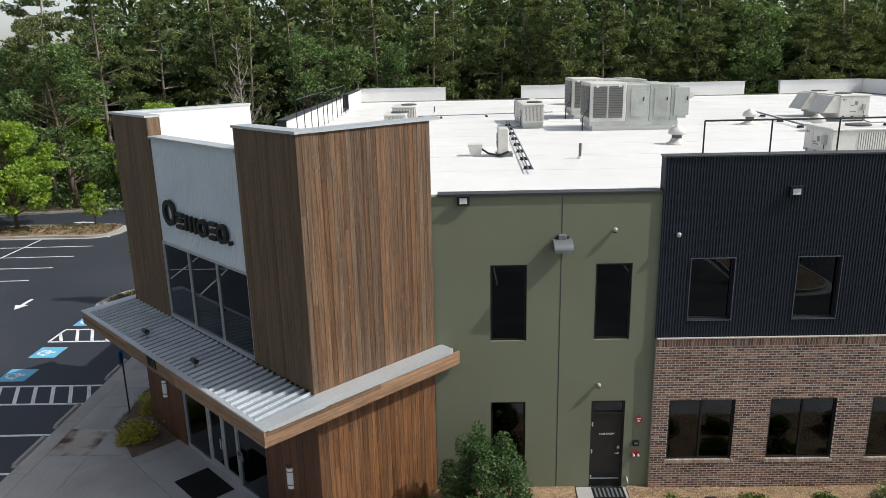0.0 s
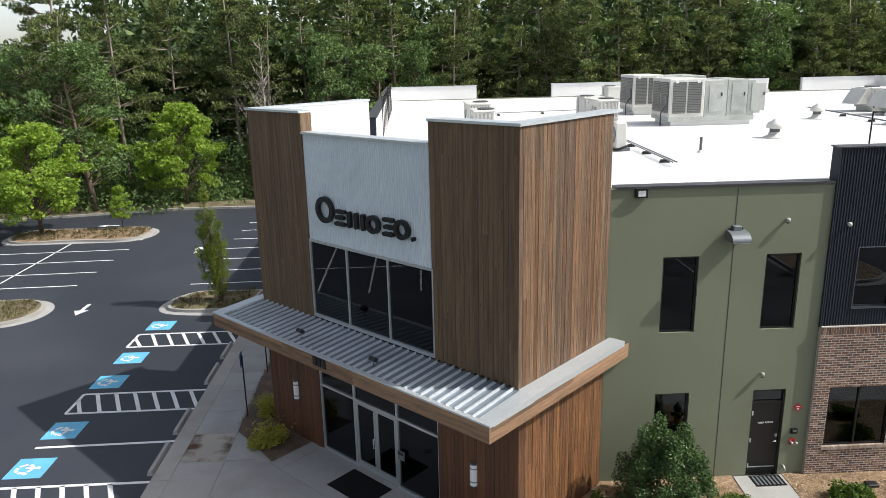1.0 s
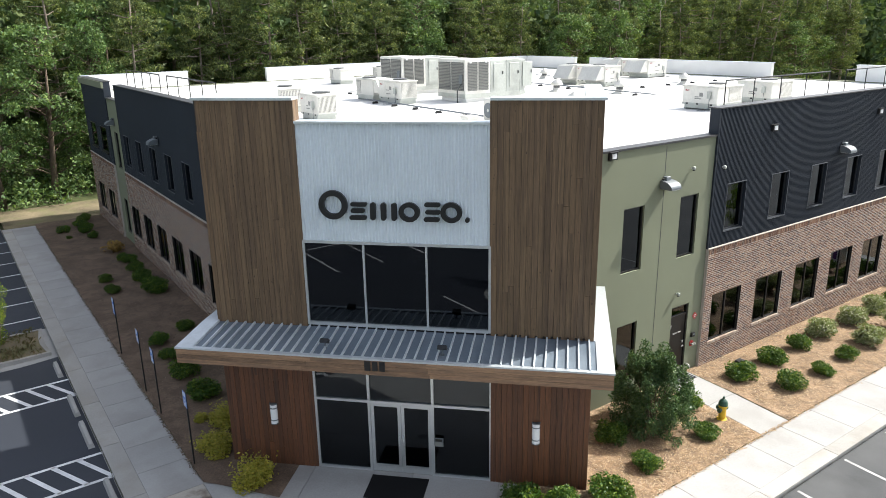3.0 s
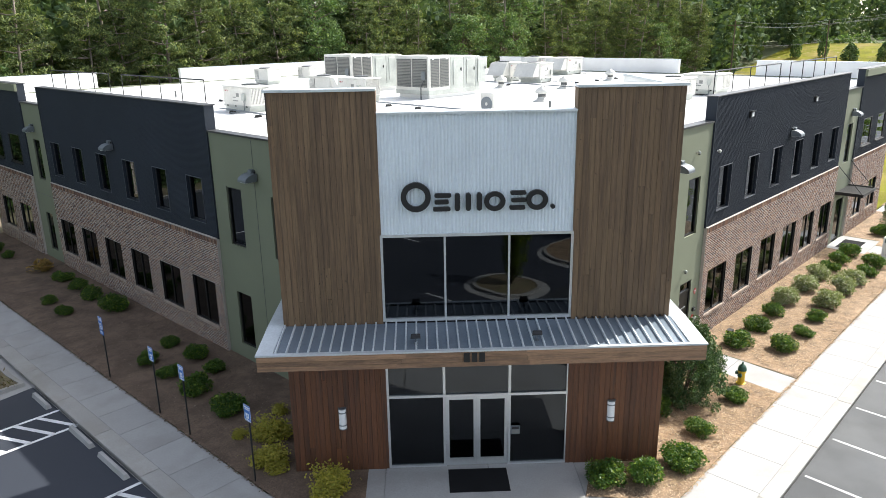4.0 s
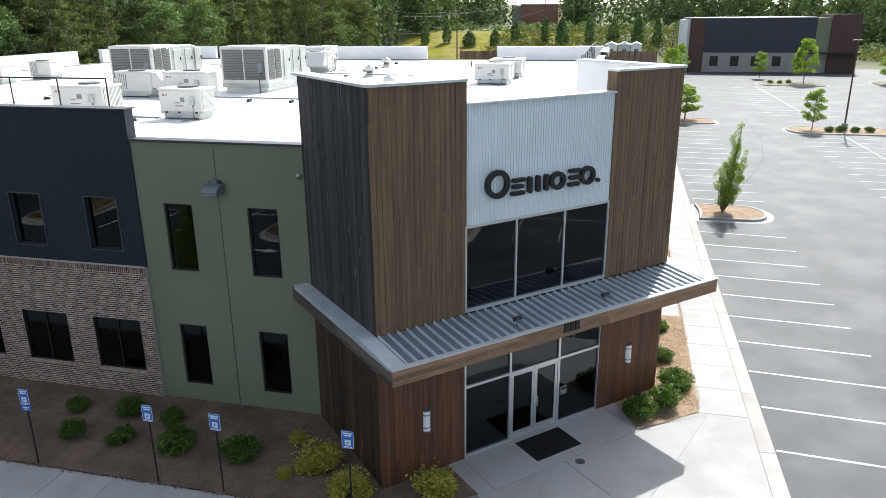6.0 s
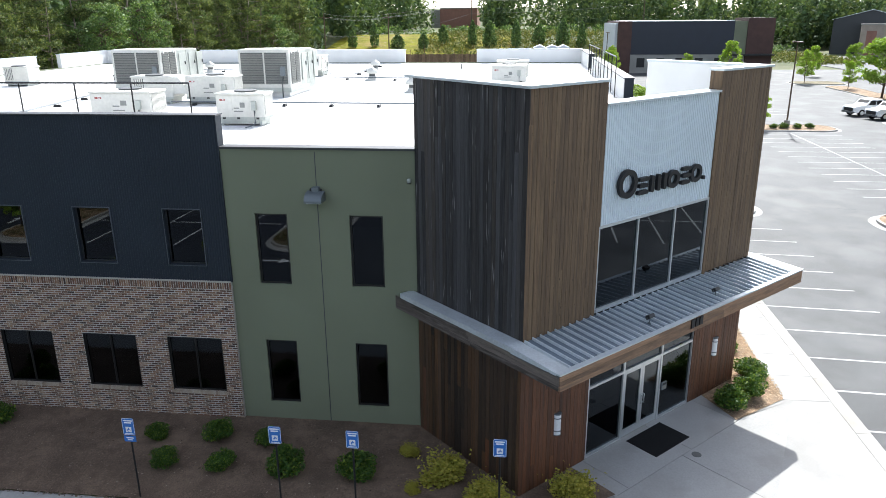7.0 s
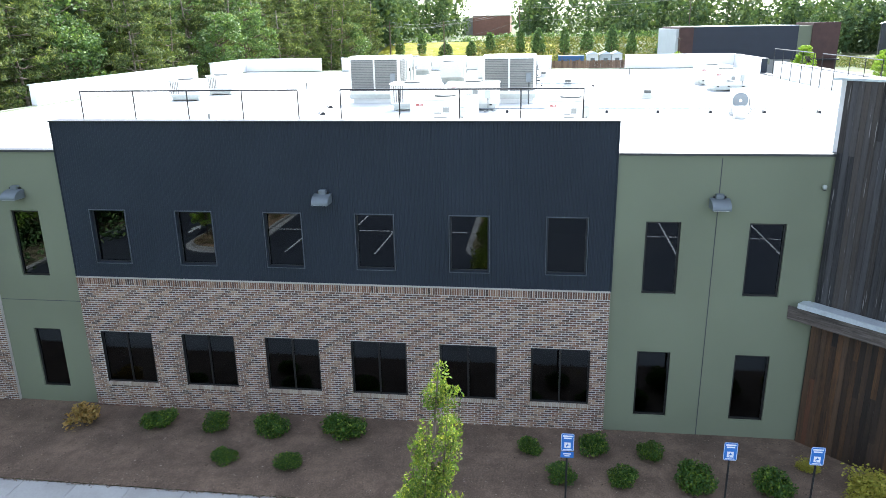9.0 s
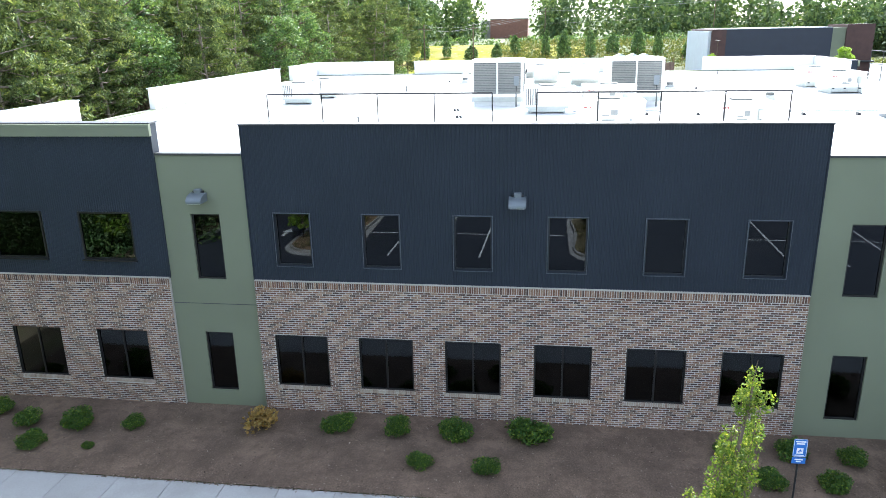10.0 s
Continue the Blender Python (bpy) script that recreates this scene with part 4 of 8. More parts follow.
def front(name, m, low, slim, mid, brick, s0, s1, s2, label, near):
    """One long front. s0 to s1: the main dark bay; from s2 on: the far one."""
    holes = low + up + mid + brick + far_up + far_low + slim
    wall = setting(name, pierced(Build(m), 6.4, END, -0.3, H_GREEN - 0.04, -0.30, 0.0, [h for h in holes]), M_GREEN, label, "wall")
    # cast joints in the stucco
    for s in (9.62,):
        part("joint", Build(m).box(s - 0.012, s + 0.012, -0.004, 0.003, 0.0, H_GREEN - 0.1), M_DARK_COPING, wall)
    part("joint", Build(m).box(s1, s2 - 0.03, -0.004, 0.003, 3.45, 3.47), M_DARK_COPING, wall)
    # raised parapets behind the dark siding
    for a, b, h in ((s0, s1, H_BLACK), (s2, END, H_BLACK + 0.05)):
        part("parapet", Build(m).box(a, b, -0.30, 0.0, H_GREEN - 0.04, h - 0.03), M_BLACK, wall)
        part("parapet_membrane", Build(m).box(a - 0.0, b - (0.3 if b == END else 0), -0.325, -0.302, ROOF, h - 0.03), M_ROOF, wall, "white roof membrane turned up the parapet")
        sid = ribbed(Build(m), a, b, H_BRICK, h - 0.04, 0.035, mid + far_up, 0.072, 0.024 if m is SOUTH else 0.012)
        part("metal_siding", sid, M_BLACK, wall, "black ribbed metal siding")
        trim = Build(m)
        trim.box(a - 0.03, a, -0.30, 0.065, H_BRICK, h - 0.03)
        if b < END:
            trim.box(b, b + 0.03, -0.30, 0.065, H_BRICK, h - 0.03)
        part("siding_trim", trim, M_BLACK, wall)
        part("coping", Build(m).box(a - 0.05, b + 0.05, -0.36, 0.09, h - 0.035, h), M_DARK_COPING, wall)
        part("ledge", Build(m).box(a, b, 0.0, 0.125, H_BRICK - 0.005, H_BRICK + 0.02), M_LEDGE, wall)
    part("cornice", Build(m).box(s2 - 0.05, END + 0.12, 0.05, 0.17, 8.58, 8.925), M_GREEN, wall, "plain projecting cornice band")
    for a, b in ((6.6, s0 - 0.05), (s1 + 0.05, s2 - 0.05)):
        part("coping", Build(m).box(a, b, -0.34, 0.05, H_GREEN - 0.04, H_GREEN + 0.02), M_DARK_COPING, wall)
    brickwork(m, s0, s1, -0.05, H_BRICK, 0.11, brick, wall, near)
    brickwork(m, s2, END, -0.05, H_BRICK, 0.11, far_low, wall, (-1, -1))
    for h in up + [h for h in low if h[2] > 0] + [s for s in slim if s[2] > 0]:
        window(m, h, -0.06, (), "tall slim window with dark glass")
    for h in mid:
        w = window(m, h, -0.04, (), "square window with dark glass set into black siding", fw=0.045, frame_of=M_TRIM)
        a, b, z0, z1 = h
        for name_, q, r, mm, inn, out in (("lining", -0.010, 0.0, M_BLACK, -0.039, 0.074), ("bead", 0.0, 0.018, M_BEAD, 0.03, 0.078)):
            t = Build(m)
            t.box(a - r, a - q, inn, out, z0 - r, z1 + r)
            t.box(b + q, b + r, inn, out, z0 - r, z1 + r)
            t.box(a - q, b + q, inn, out, z1 + q, z1 + r)
            t.box(a - q, b + q, inn, out + 0.008, z0 - r, z0 - q)
            part(name_, t, mm, w)
    for h in brick + far_low:
        w = window(m, h, 0.06, (0.5,), "wide two-light window with dark glass in brickwork")
        lb_ = Build(m).box(h[0], h[0] + 0.012, 0.061, 0.098, h[2], h[3]).box(h[1] - 0.012, h[1], 0.061, 0.098, h[2], h[3]).box(h[0] + 0.012, h[1] - 0.012, 0.061, 0.098, h[3] - 0.014, h[3])
        part("lining", lb_, M_BRONZE, w)
    for h in far_up:
        window(m, h, 0.06, (), "wide window with dark glass in black siding", "metal")
    return wall


front("wall_west", WEST, low_w, slim_w, mid_w, brick_w, 12.22, 27.85, 30.57, "grey-green stucco, brick and black siding in shade", (12.2, 13.3))
front("wall_south", SOUTH, low_s, slim_s, mid_s, brick_s, 12.07, 27.75, 30.5, "olive-green stucco, brick and black siding in sun", (12.2, 13.3))

for name, m, runs in (("wall_east", EAST, ((0.3, 8.0), (13.4, 29.5), (31.2, 37.2))), ("wall_north", NORTH, ((0.0, 6.6), (12.2, 28.6), (31.2, 37.2)))):
    w = setting(name, Build(m).box(0.3 if name == "wall_east" else 0, 37.2 if name == "wall_east" else END, -0.3, 0.0, -0.3, H_GREEN), M_GREEN, "plain stucco rear wall with white parapets", "wall")
    for a, b in runs:
        part("parapet", Build(m).box(a, b, -0.30, 0.0, H_GREEN, H_BLACK + 0.06), M_ROOF, w)
        part("coping", Build(m).box(a - 0.04, b + 0.04, -0.35, 0.06, H_BLACK + 0.06, H_BLACK + 0.1), M_COPING, w)

# roof
pts = [(37.2, 0.3), (37.2, 37.2), (0.3, 37.2), (0.3, 7.1), uv(UL + 0.3, F0 - 0.3), uv(UR - 0.3, F0 - 0.3), (6.7, 0.3)]
roof = setting("roof", Build().prism(pts, ROOF - 0.25, ROOF), M_ROOF, "bright white membrane flat roof", "roof")
for k in range(1, 12):
    part("membrane_seam", Build().box(0.4, 37.1, 3.05 * k + 0.9, 3.05 * k + 1.0, ROOF, ROOF + 0.006), M_ROOF, roof)

# rooms behind the glass
ib = Build().prism(pts, -0.3, -0.02)
setting("floor", ib, M_INSIDE, "dim office floor", "floor")
setting("floor", Build().prism(pts, 3.40, 3.75), M_INSIDE, "dim upper office floor", "floor")
setting("wall_inside", Build().prism([(7.5, 7.5), (37.1, 7.5), (37.1, 37.1), (7.5, 37.1)], -0.01, 7.7), M_INSIDE, "plain inner wall", "wall")

# ---------------------------------------------------------------- entrance tower
UP_WIN, SHOP = (-2.50, 2.15, 4.26, 6.42), (-2.50, 2.18, -0.3, 3.25)
shell = pierced(Build(TOWER), UL + 0.04, UR - 0.04, -0.3, H_TOWER - 0.06, F0 - 0.36, F0 - 0.06, [UP_WIN, SHOP, (-2.53, 2.17, 9.32, 20)])
tower = setting("wall_tower", shell, M_BLACKMETAL, "tower across the corner clad in brown vertical boards", "wall")
for m, length in ((EASTFLANK, 3.70), (WESTFLANK, 4.08)):
    part("flank", Build(m).box(0.37, length, -0.34, -0.04, -0.3, H_TOWER - 0.06), M_BLACKMETAL, tower)
    part("membrane", Build(m).box(0.37, length + 0.25, -0.37, -0.342, ROOF, H_TOWER - 0.06), M_ROOF, tower, "white membrane inside the parapet")
    part("coping", Build(m).box(-0.05, length + 0.28, -0.40, 0.05, H_TOWER - 0.06, H_TOWER), M_COPING, tower)
part("membrane", Build(TOWER).box(UL + 0.36, -2.54, F0 - 0.39, F0 - 0.362, ROOF, H_TOWER - 0.06), M_ROOF, tower)
part("membrane", Build(TOWER).box(-2.54, 2.18, F0 - 0.39, F0 - 0.362, ROOF, 9.31), M_ROOF, tower)
part("membrane", Build(TOWER).box(2.18, UR - 0.36, F0 - 0.39, F0 - 0.362, ROOF, H_TOWER - 0.06), M_ROOF, tower)
part("coping", Build(TOWER).box(UL + 0.36, -2.50, F0 - 0.41, F0 + 0.05, H_TOWER - 0.061, H_TOWER - 0.003), M_COPING, tower)
part("coping", Build(TOWER).box(2.14, UR - 0.36, F0 - 0.41, F0 + 0.05, H_TOWER - 0.061, H_TOWER - 0.003), M_COPING, tower)
part("coping", Build(TOWER).box(-2.50, 2.14, F0 - 0.41, F0 + 0.03, 9.32, 9.375), M_COPING, tower)
part("metal_siding", ribbed(Build(TOWER), -2.53, 2.17, 6.46, 9.32, F0 - 0.058, [], 0.082, 0.0165), M_WHITE_SIDING, tower, "pale blue-grey ribbed metal siding")

plank_rng = random.Random(7)


def planks(m, s0, s1, z0, z1, d, material, wall, odd=(), joints=(0, 0, 1)):
    """Upright boards with butt joints, each one an object."""
    n = int(round((s1 - s0) / 0.138))
    w = (s1 - s0) / n
    for i in range(n):
        z = z0
        cuts = sorted(plank_rng.uniform(z0 + 0.5, z1 - 0.5) for _ in range(plank_rng.choice(joints))) if z1 - z0 > 2 else []
        for c in cuts + [z1]:
            if c - z > 0.25:
                f = d + plank_rng.uniform(-0.004, 0.004)
                a, b = s0 + i * w + 0.002, s0 + (i + 1) * w - 0.002
                q = Build(m)
                e = 0.0035
                q.add([(a, d - 0.03, z), (b, d - 0.03, z), (b, f - e, z), (b - e, f, z), (a + e, f, z), (a, f - e, z),
                       (a, d - 0.03, c - 0.003), (b, d - 0.03, c - 0.003), (b, f - e, c - 0.003), (b - e, f, c - 0.003), (a + e, f, c - 0.003), (a, f - e, c - 0.003)],
                      [(5, 4, 3, 2, 1, 0), (6, 7, 8, 9, 10, 11)] + [(k, (k + 1) % 6, 6 + (k + 1) % 6, 6 + k) for k in range(6)])
                part("plank", q, plank_rng.choice(odd) if odd and c - z < 3.2 and plank_rng.random() < 0.07 else material, wall)
                z = c


ZC = 4.12       # where the canopy meets the tower
for a, b in ((UL, -2.53), (2.17, UR)):
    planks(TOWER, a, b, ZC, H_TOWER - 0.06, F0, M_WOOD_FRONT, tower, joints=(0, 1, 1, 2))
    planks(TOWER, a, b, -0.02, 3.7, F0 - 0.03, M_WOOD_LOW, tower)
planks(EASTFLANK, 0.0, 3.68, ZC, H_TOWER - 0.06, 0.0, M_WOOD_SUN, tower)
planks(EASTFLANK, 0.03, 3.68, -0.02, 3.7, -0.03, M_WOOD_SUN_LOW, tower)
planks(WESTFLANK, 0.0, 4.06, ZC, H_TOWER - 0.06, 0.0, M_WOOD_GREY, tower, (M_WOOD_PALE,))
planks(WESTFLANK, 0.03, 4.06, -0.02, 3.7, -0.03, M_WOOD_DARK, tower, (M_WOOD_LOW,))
# inner returns of the two board-clad wings above the pale siding
for a, b in ((-2.53, -2.50), (2.14, 2.17)):
    part("return_board", Build(TOWER).box(a, b, F0 - 0.36, F0 - 0.001, 6.46, H_TOWER - 0.06), M_WOOD_FRONT, tower)

# upper window of the tower: three lights in pale aluminium
window_count += 1
b = Build(TOWER)
u0, u1, z0, z1 = -2.53, 2.17, 4.22, 6.46
DF = F0 - 0.02
b.box(u0, u0 + 0.06, DF - 0.09, DF, z0, z1)
b.box(u1 - 0.06, u1, DF - 0.09, DF, z0, z1)
b.box(u0 + 0.06, u1 - 0.06, DF - 0.09, DF, z1 - 0.07, z1)
b.box(u0 + 0.06, u1 - 0.06, DF - 0.09, DF + 0.02, z0, z0 + 0.08)
for c in (-0.97, 0.60):
    b.box(c - 0.025, c + 0.025, DF - 0.09, DF, z0 + 0.08, z1 - 0.07)
win = tagged(part(f"window_{window_count}", b, M_ALU), "wide three-light window in a pale aluminium frame", "window", kind="structure")
for a, c in ((u0 + 0.05, -0.99), (-0.95, 0.58), (0.62, u1 - 0.05)):
    part("pane", Build(TOWER).box(a, c, DF - 0.055, DF - 0.045, z0 + 0.05, z1 - 0.05), M_GLASS, win, "dark tinted glass pane")

# entrance glazing
b = Build(TOWER)
DS = F0 - 0.05
for c, hw in ((-2.50, 0.03), (2.17, 0.03), (-1.04, 0.035), (0.66, 0.035)):
    b.box(c - hw, c + hw, DS - 0.11, DS, 0.0, 3.25)
for a, c in ((-2.47, -1.075), (-1.005, 0.625), (0.695, 2.14)):
    b.box(a, c, DS - 0.11, DS, 2.05, 2.12)
    b.box(a, c, DS - 0.11, DS, 3.15, 3.25)
b.box(-2.47, -1.075, DS - 0.11, DS, 0.0, 0.06)
b.box(0.695, 2.14, DS - 0.11, DS, 0.0, 0.06)
window_count += 1
shop = tagged(part(f"window_{window_count}", b, M_ALU), "entrance glazing in pale aluminium framing", "window", kind="structure")
for a, c, lo, hi in ((-2.48, -1.06, 0.05, 2.06), (0.68, 2.15, 0.05, 2.06), (-2.48, -1.06, 2.11, 3.17), (-1.02, 0.64, 2.11, 3.17), (0.68, 2.15, 2.11, 3.17)):
    part("pane", Build(TOWER).box(a, c, DS - 0.06, DS - 0.05, lo, hi), M_GLASS, shop, "dark tinted glass pane")


def leaf_door(n, a, c, handle_at):
    b = Build(TOWER)
    st = 0.085
    b.box(a, a + st, DS - 0.08, DS - 0.02, 0.02, 2.05)
    b.box(c - st, c, DS - 0.08, DS - 0.02, 0.02, 2.05)
    b.box(a + st, c - st, DS - 0.08, DS - 0.02, 0.02, 0.22)
    b.box(a + st, c - st, DS - 0.08, DS - 0.02, 1.96, 2.05)
    ob = tagged(part(f"door_{n}", b, M_ALU), "glazed aluminium entrance door, closed", "door", kind="structure")
    part("pane", Build(TOWER).box(a + st - 0.01, c - st + 0.01, DS - 0.055, DS - 0.045, 0.2, 1.97), M_GLASS, ob, "dark tinted glass pane")
    part("push_bar", Build(TOWER).box(a + st, c - st, DS - 0.10, DS - 0.06, 0.93, 0.97), M_BLACKMETAL, ob)
    h = Build(TOWER)
    h.tube([(handle_at, DS - 0.02, 0.86), (handle_at, DS + 0.05, 0.86), (handle_at, DS + 0.05, 1.14), (handle_at, DS - 0.02, 1.14)], 0.014, 8)
    part("door_handle", h, M_ALU, ob, "bright metal pull handle", smooth=True)


leaf_door(1, -1.0, -0.195, -0.25)
leaf_door(2, -0.185, 0.62, -0.13)

pq = thing("card_reader", tuple(TOWER @ Vector((0.82, DS + 0.001, 1.06))), "small grey access panel on the glass beside the doors", "access panel", turn=-45)
part("case", Build().cbox(-0.12, 0.12, -0.05, 0.0, -0.12, 0.12, 0.012), M_LAMP, pq)
part("cover", Build().box(-0.10, 0.10, -0.054, -0.05, -0.10, 0.01), M_SLAT, pq, "paler lower cover")
part("screen", Build().box(-0.09, 0.09, -0.054, -0.05, 0.03, 0.10), M_BLACKMETAL, pq)

# service door in the south front
b = Build(SOUTH)
s0, s1 = 10.50, 11.38
b.box(s0, s0 + 0.05, -0.14, -0.03, 0.0, 2.54)
b.box(s1 - 0.05, s1, -0.14, -0.03, 0.0, 2.54)
b.box(s0 + 0.05, s1 - 0.05, -0.14, -0.03, 2.49, 2.54)
b.box(s0 + 0.05, s1 - 0.05, -0.14, -0.03, 2.13, 2.19)
door = tagged(part("door_3", b, M_BRONZE), "dark bronze service door with a glazed transom", "door", kind="structure")
part("door_leaf", Build(SOUTH).box(s0 + 0.055, s1 - 0.055, -0.11, -0.06, 0.012, 2.125), M_BRONZE, door)
part("kick_plate", Build(SOUTH).box(s0 + 0.08, s1 - 0.08, -0.062, -0.054, 0.20, 0.23), M_ALU, door)
part("pane", Build(SOUTH).box(s0 + 0.045, s1 - 0.045, -0.09, -0.08, 2.18, 2.5), M_GLASS, door, "dark glass transom")
for z in (0.28, 1.05, 1.85):
    part("hinge", Build(SOUTH).box(s0 + 0.035, s0 + 0.07, -0.03, -0.018, z - 0.06, z + 0.06), M_ALU, door)
part("door_handle", Build(SOUTH).tube([(s1 - 0.12, -0.06, 1.0), (s1 - 0.12, 0.0, 1.0), (s1 - 0.22, 0.0, 1.0)], 0.012, 8), M_ALU, door, "chrome lever handle", smooth=True)
part("lock", Build(SOUTH).box(s1 - 0.15, s1 - 0.09, -0.06, -0.035, 1.12, 1.2), M_ALU, door)
fc = bpy.data.curves.new("door_lettering", "FONT")
fc.body, fc.size, fc.align_x, fc.extrude = "RISER ROOM", 0.072, "CENTER", 0.001
fc.materials.append(M_WHITE)
let = new("door_lettering", fc)
let.matrix_basis = pose(10.94, 0.057, 1.52, 90, 0, 0)
let.parent = door

# far entrance door and its awning
b = Build(SOUTH)
for a, c in ((28.65, 28.72), (29.88, 29.95)):
    b.box(a, c, -0.12, -0.04, 0, 2.35)
b.box(28.72, 29.88, -0.12, -0.04, 2.28, 2.35)
b.box(28.72, 29.88, -0.12, -0.04, 0.0, 0.12)
d4 = tagged(part("door_4", b, M_BRONZE), "glazed side entrance door under an awning", "door", kind="structure")
part("pane", Build(SOUTH).box(28.70, 29.90, -0.085, -0.075, 0.1, 2.3), M_GLASS, d4, "dark tinted glass pane")
aw = thing("awning", (29.3, 0, 2.75), "flat black metal awning hung on two rods", "awning")
ab = Build()
ab.box(-1.25, 1.25, -1.35, -1.29, 0.0, 0.16)
ab.box(-1.25, -1.19, -1.29, -0.01, 0.0, 0.16)
ab.box(1.19, 1.25, -1.29, -0.01, 0.0, 0.16)
part("frame", ab, M_BLACKMETAL, aw)
for k in range(13):
    part("slat", Build().box(-1.19, 1.19, -1.28 + 0.1 * k, -1.22 + 0.1 * k, 0.05, 0.1), M_BLACKMETAL, aw)
for x in (-1.1, 1.1):
    part("rod", Build().tube([(x, -1.25, 0.12), (x, -0.01, 1.45)], 0.018, 6), M_BLACKMETAL, aw)

# ---------------------------------------------------------------- canopy
CU0, CU1, COUT = -5.38, 5.06, 0.68
can = thing("canopy", (0, 0, 0), "wood-edged canopy with standing-seam metal roof", "canopy")
ZF, ZB = 4.05, 4.17
deck = Build(TOWER)
deck.add([(CU0, COUT, ZF), (CU1, COUT, ZF), (CU1, F0 - 0.02, ZB), (CU0, F0 - 0.02, ZB), (CU0, COUT, ZF - 0.05), (CU1, COUT, ZF - 0.05), (CU1, F0 - 0.02, ZF - 0.05), (CU0, F0 - 0.02, ZF - 0.05)],
         [(0, 1, 2, 3), (7, 6, 5, 4), (4, 5, 1, 0), (5, 6, 2, 1), (6, 7, 3, 2), (7, 4, 0, 3)])
part("metal_deck", deck, M_DECK, can, "bluish galvanised sheet")
k = CU0 + 0.42
while k < CU1 - 0.38:
    sb = Build(TOWER)
    sb.add([(k - 0.022, COUT - 0.08, ZF + 0.006), (k + 0.022, COUT - 0.08, ZF + 0.006), (k + 0.022, F0 + 0.02, ZB), (k - 0.022, F0 + 0.02, ZB),
            (k - 0.016, COUT - 0.06, ZF + 0.065), (k + 0.016, COUT - 0.06, ZF + 0.065), (k + 0.016, F0 + 0.02, ZB + 0.06), (k - 0.016, F0 + 0.02, ZB + 0.06)],
           [(3, 2, 1, 0), (4, 5, 6, 7), (0, 1, 5, 4), (1, 2, 6, 5), (2, 3, 7, 6), (3, 0, 4, 7)])
    part("seam", sb, M_GALV, can)
    k += 0.25
part("edge_trim", Build(TOWER).box(CU0 - 0.02, CU1 + 0.02, COUT - 0.08, COUT + 0.045, ZF + 0.005, ZF + 0.045), M_COPING, can, "pale metal drip edge")
for a, c, mm in ((CU0 - 0.02, CU0 + 0.37, M_GALV), (CU1 - 0.37, CU1 + 0.02, M_COPING)):
    eb = Build(TOWER).add([(a, F0, ZF - 0.02), (c, F0, ZF - 0.02), (c, COUT - 0.08, ZF - 0.02), (a, COUT - 0.08, ZF - 0.02), (a, F0, ZB + 0.012), (c, F0, ZB + 0.012), (c, COUT - 0.08, ZF + 0.044), (a, COUT - 0.08, ZF + 0.044)],
                          [(0, 1, 2, 3), (7, 6, 5, 4), (4, 5, 1, 0), (5, 6, 2, 1), (6, 7, 3, 2), (7, 4, 0, 3)])
    part("edge_trim", eb, mm, can)
for z0, z1 in ((3.68, 3.795), (3.80, 3.915), (3.92, 4.045)):
    cuts = [CU0, CU0 + 3.1 + z0 * 0.9 - 3.2, CU0 + 7.4 - z0 * 0.3, CU1]
    for a, c in zip(cuts, cuts[1:]):
        part("fascia_board", Build(TOWER).box(a + 0.002, c - 0.002, COUT - 0.01, COUT + 0.03, z0, z1), M_FASCIA, can, "brown horizontal board")
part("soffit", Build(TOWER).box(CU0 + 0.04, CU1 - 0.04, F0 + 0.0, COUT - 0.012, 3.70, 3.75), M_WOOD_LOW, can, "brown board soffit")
for m, over, length, mm, lab in ((EASTFLANK, CU1 - UR, 4.15, M_FASCIA, "brown horizontal board"), (WESTFLANK, UL - CU0, 4.55, M_FASCIA_GREY, "grey weathered horizontal board")):
    st = -(COUT - F0)
    for z0, z1 in ((3.68, 3.795), (3.80, 3.915), (3.92, 4.045)):
        part("fascia_board", Build(m).box(st + 0.012, 1.2 + z0 * 0.6 - 2, over - 0.03, over + 0.0, z0, z1), mm, can, lab)
        part("fascia_board", Build(m).box(1.204 + z0 * 0.6 - 2, length, over - 0.03, over + 0.0, z0, z1), mm, can, lab)
    part("side_cap", Build(m).box(0.0, length - 0.25, 0.001, over + 0.02, 4.05, ZB + 0.012), M_COPING if m is EASTFLANK else M_GALV, can, "smooth metal cap along the flank")
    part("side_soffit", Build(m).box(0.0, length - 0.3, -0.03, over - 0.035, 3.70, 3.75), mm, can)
    # flashing clips along the tower's foot
for k in range(12):
    u = 2.3 + 0.19 * k
    part("clip", Build(TOWER).box(u, u + 0.05, F0 + 0.0, F0 + 0.07, ZB + 0.03, ZB + 0.06), M_BLACKMETAL, can)
# numeral plates on the fascia, as plain bars
for u, w in ((-0.62, 0.14), (-0.43, 0.12), (-0.26, 0.13)):
    part("number_plate", Build(TOWER).box(u, u + w, COUT + 0.03, COUT + 0.06, 3.80, 4.03), M_BLACKMETAL, can, "black raised bar")


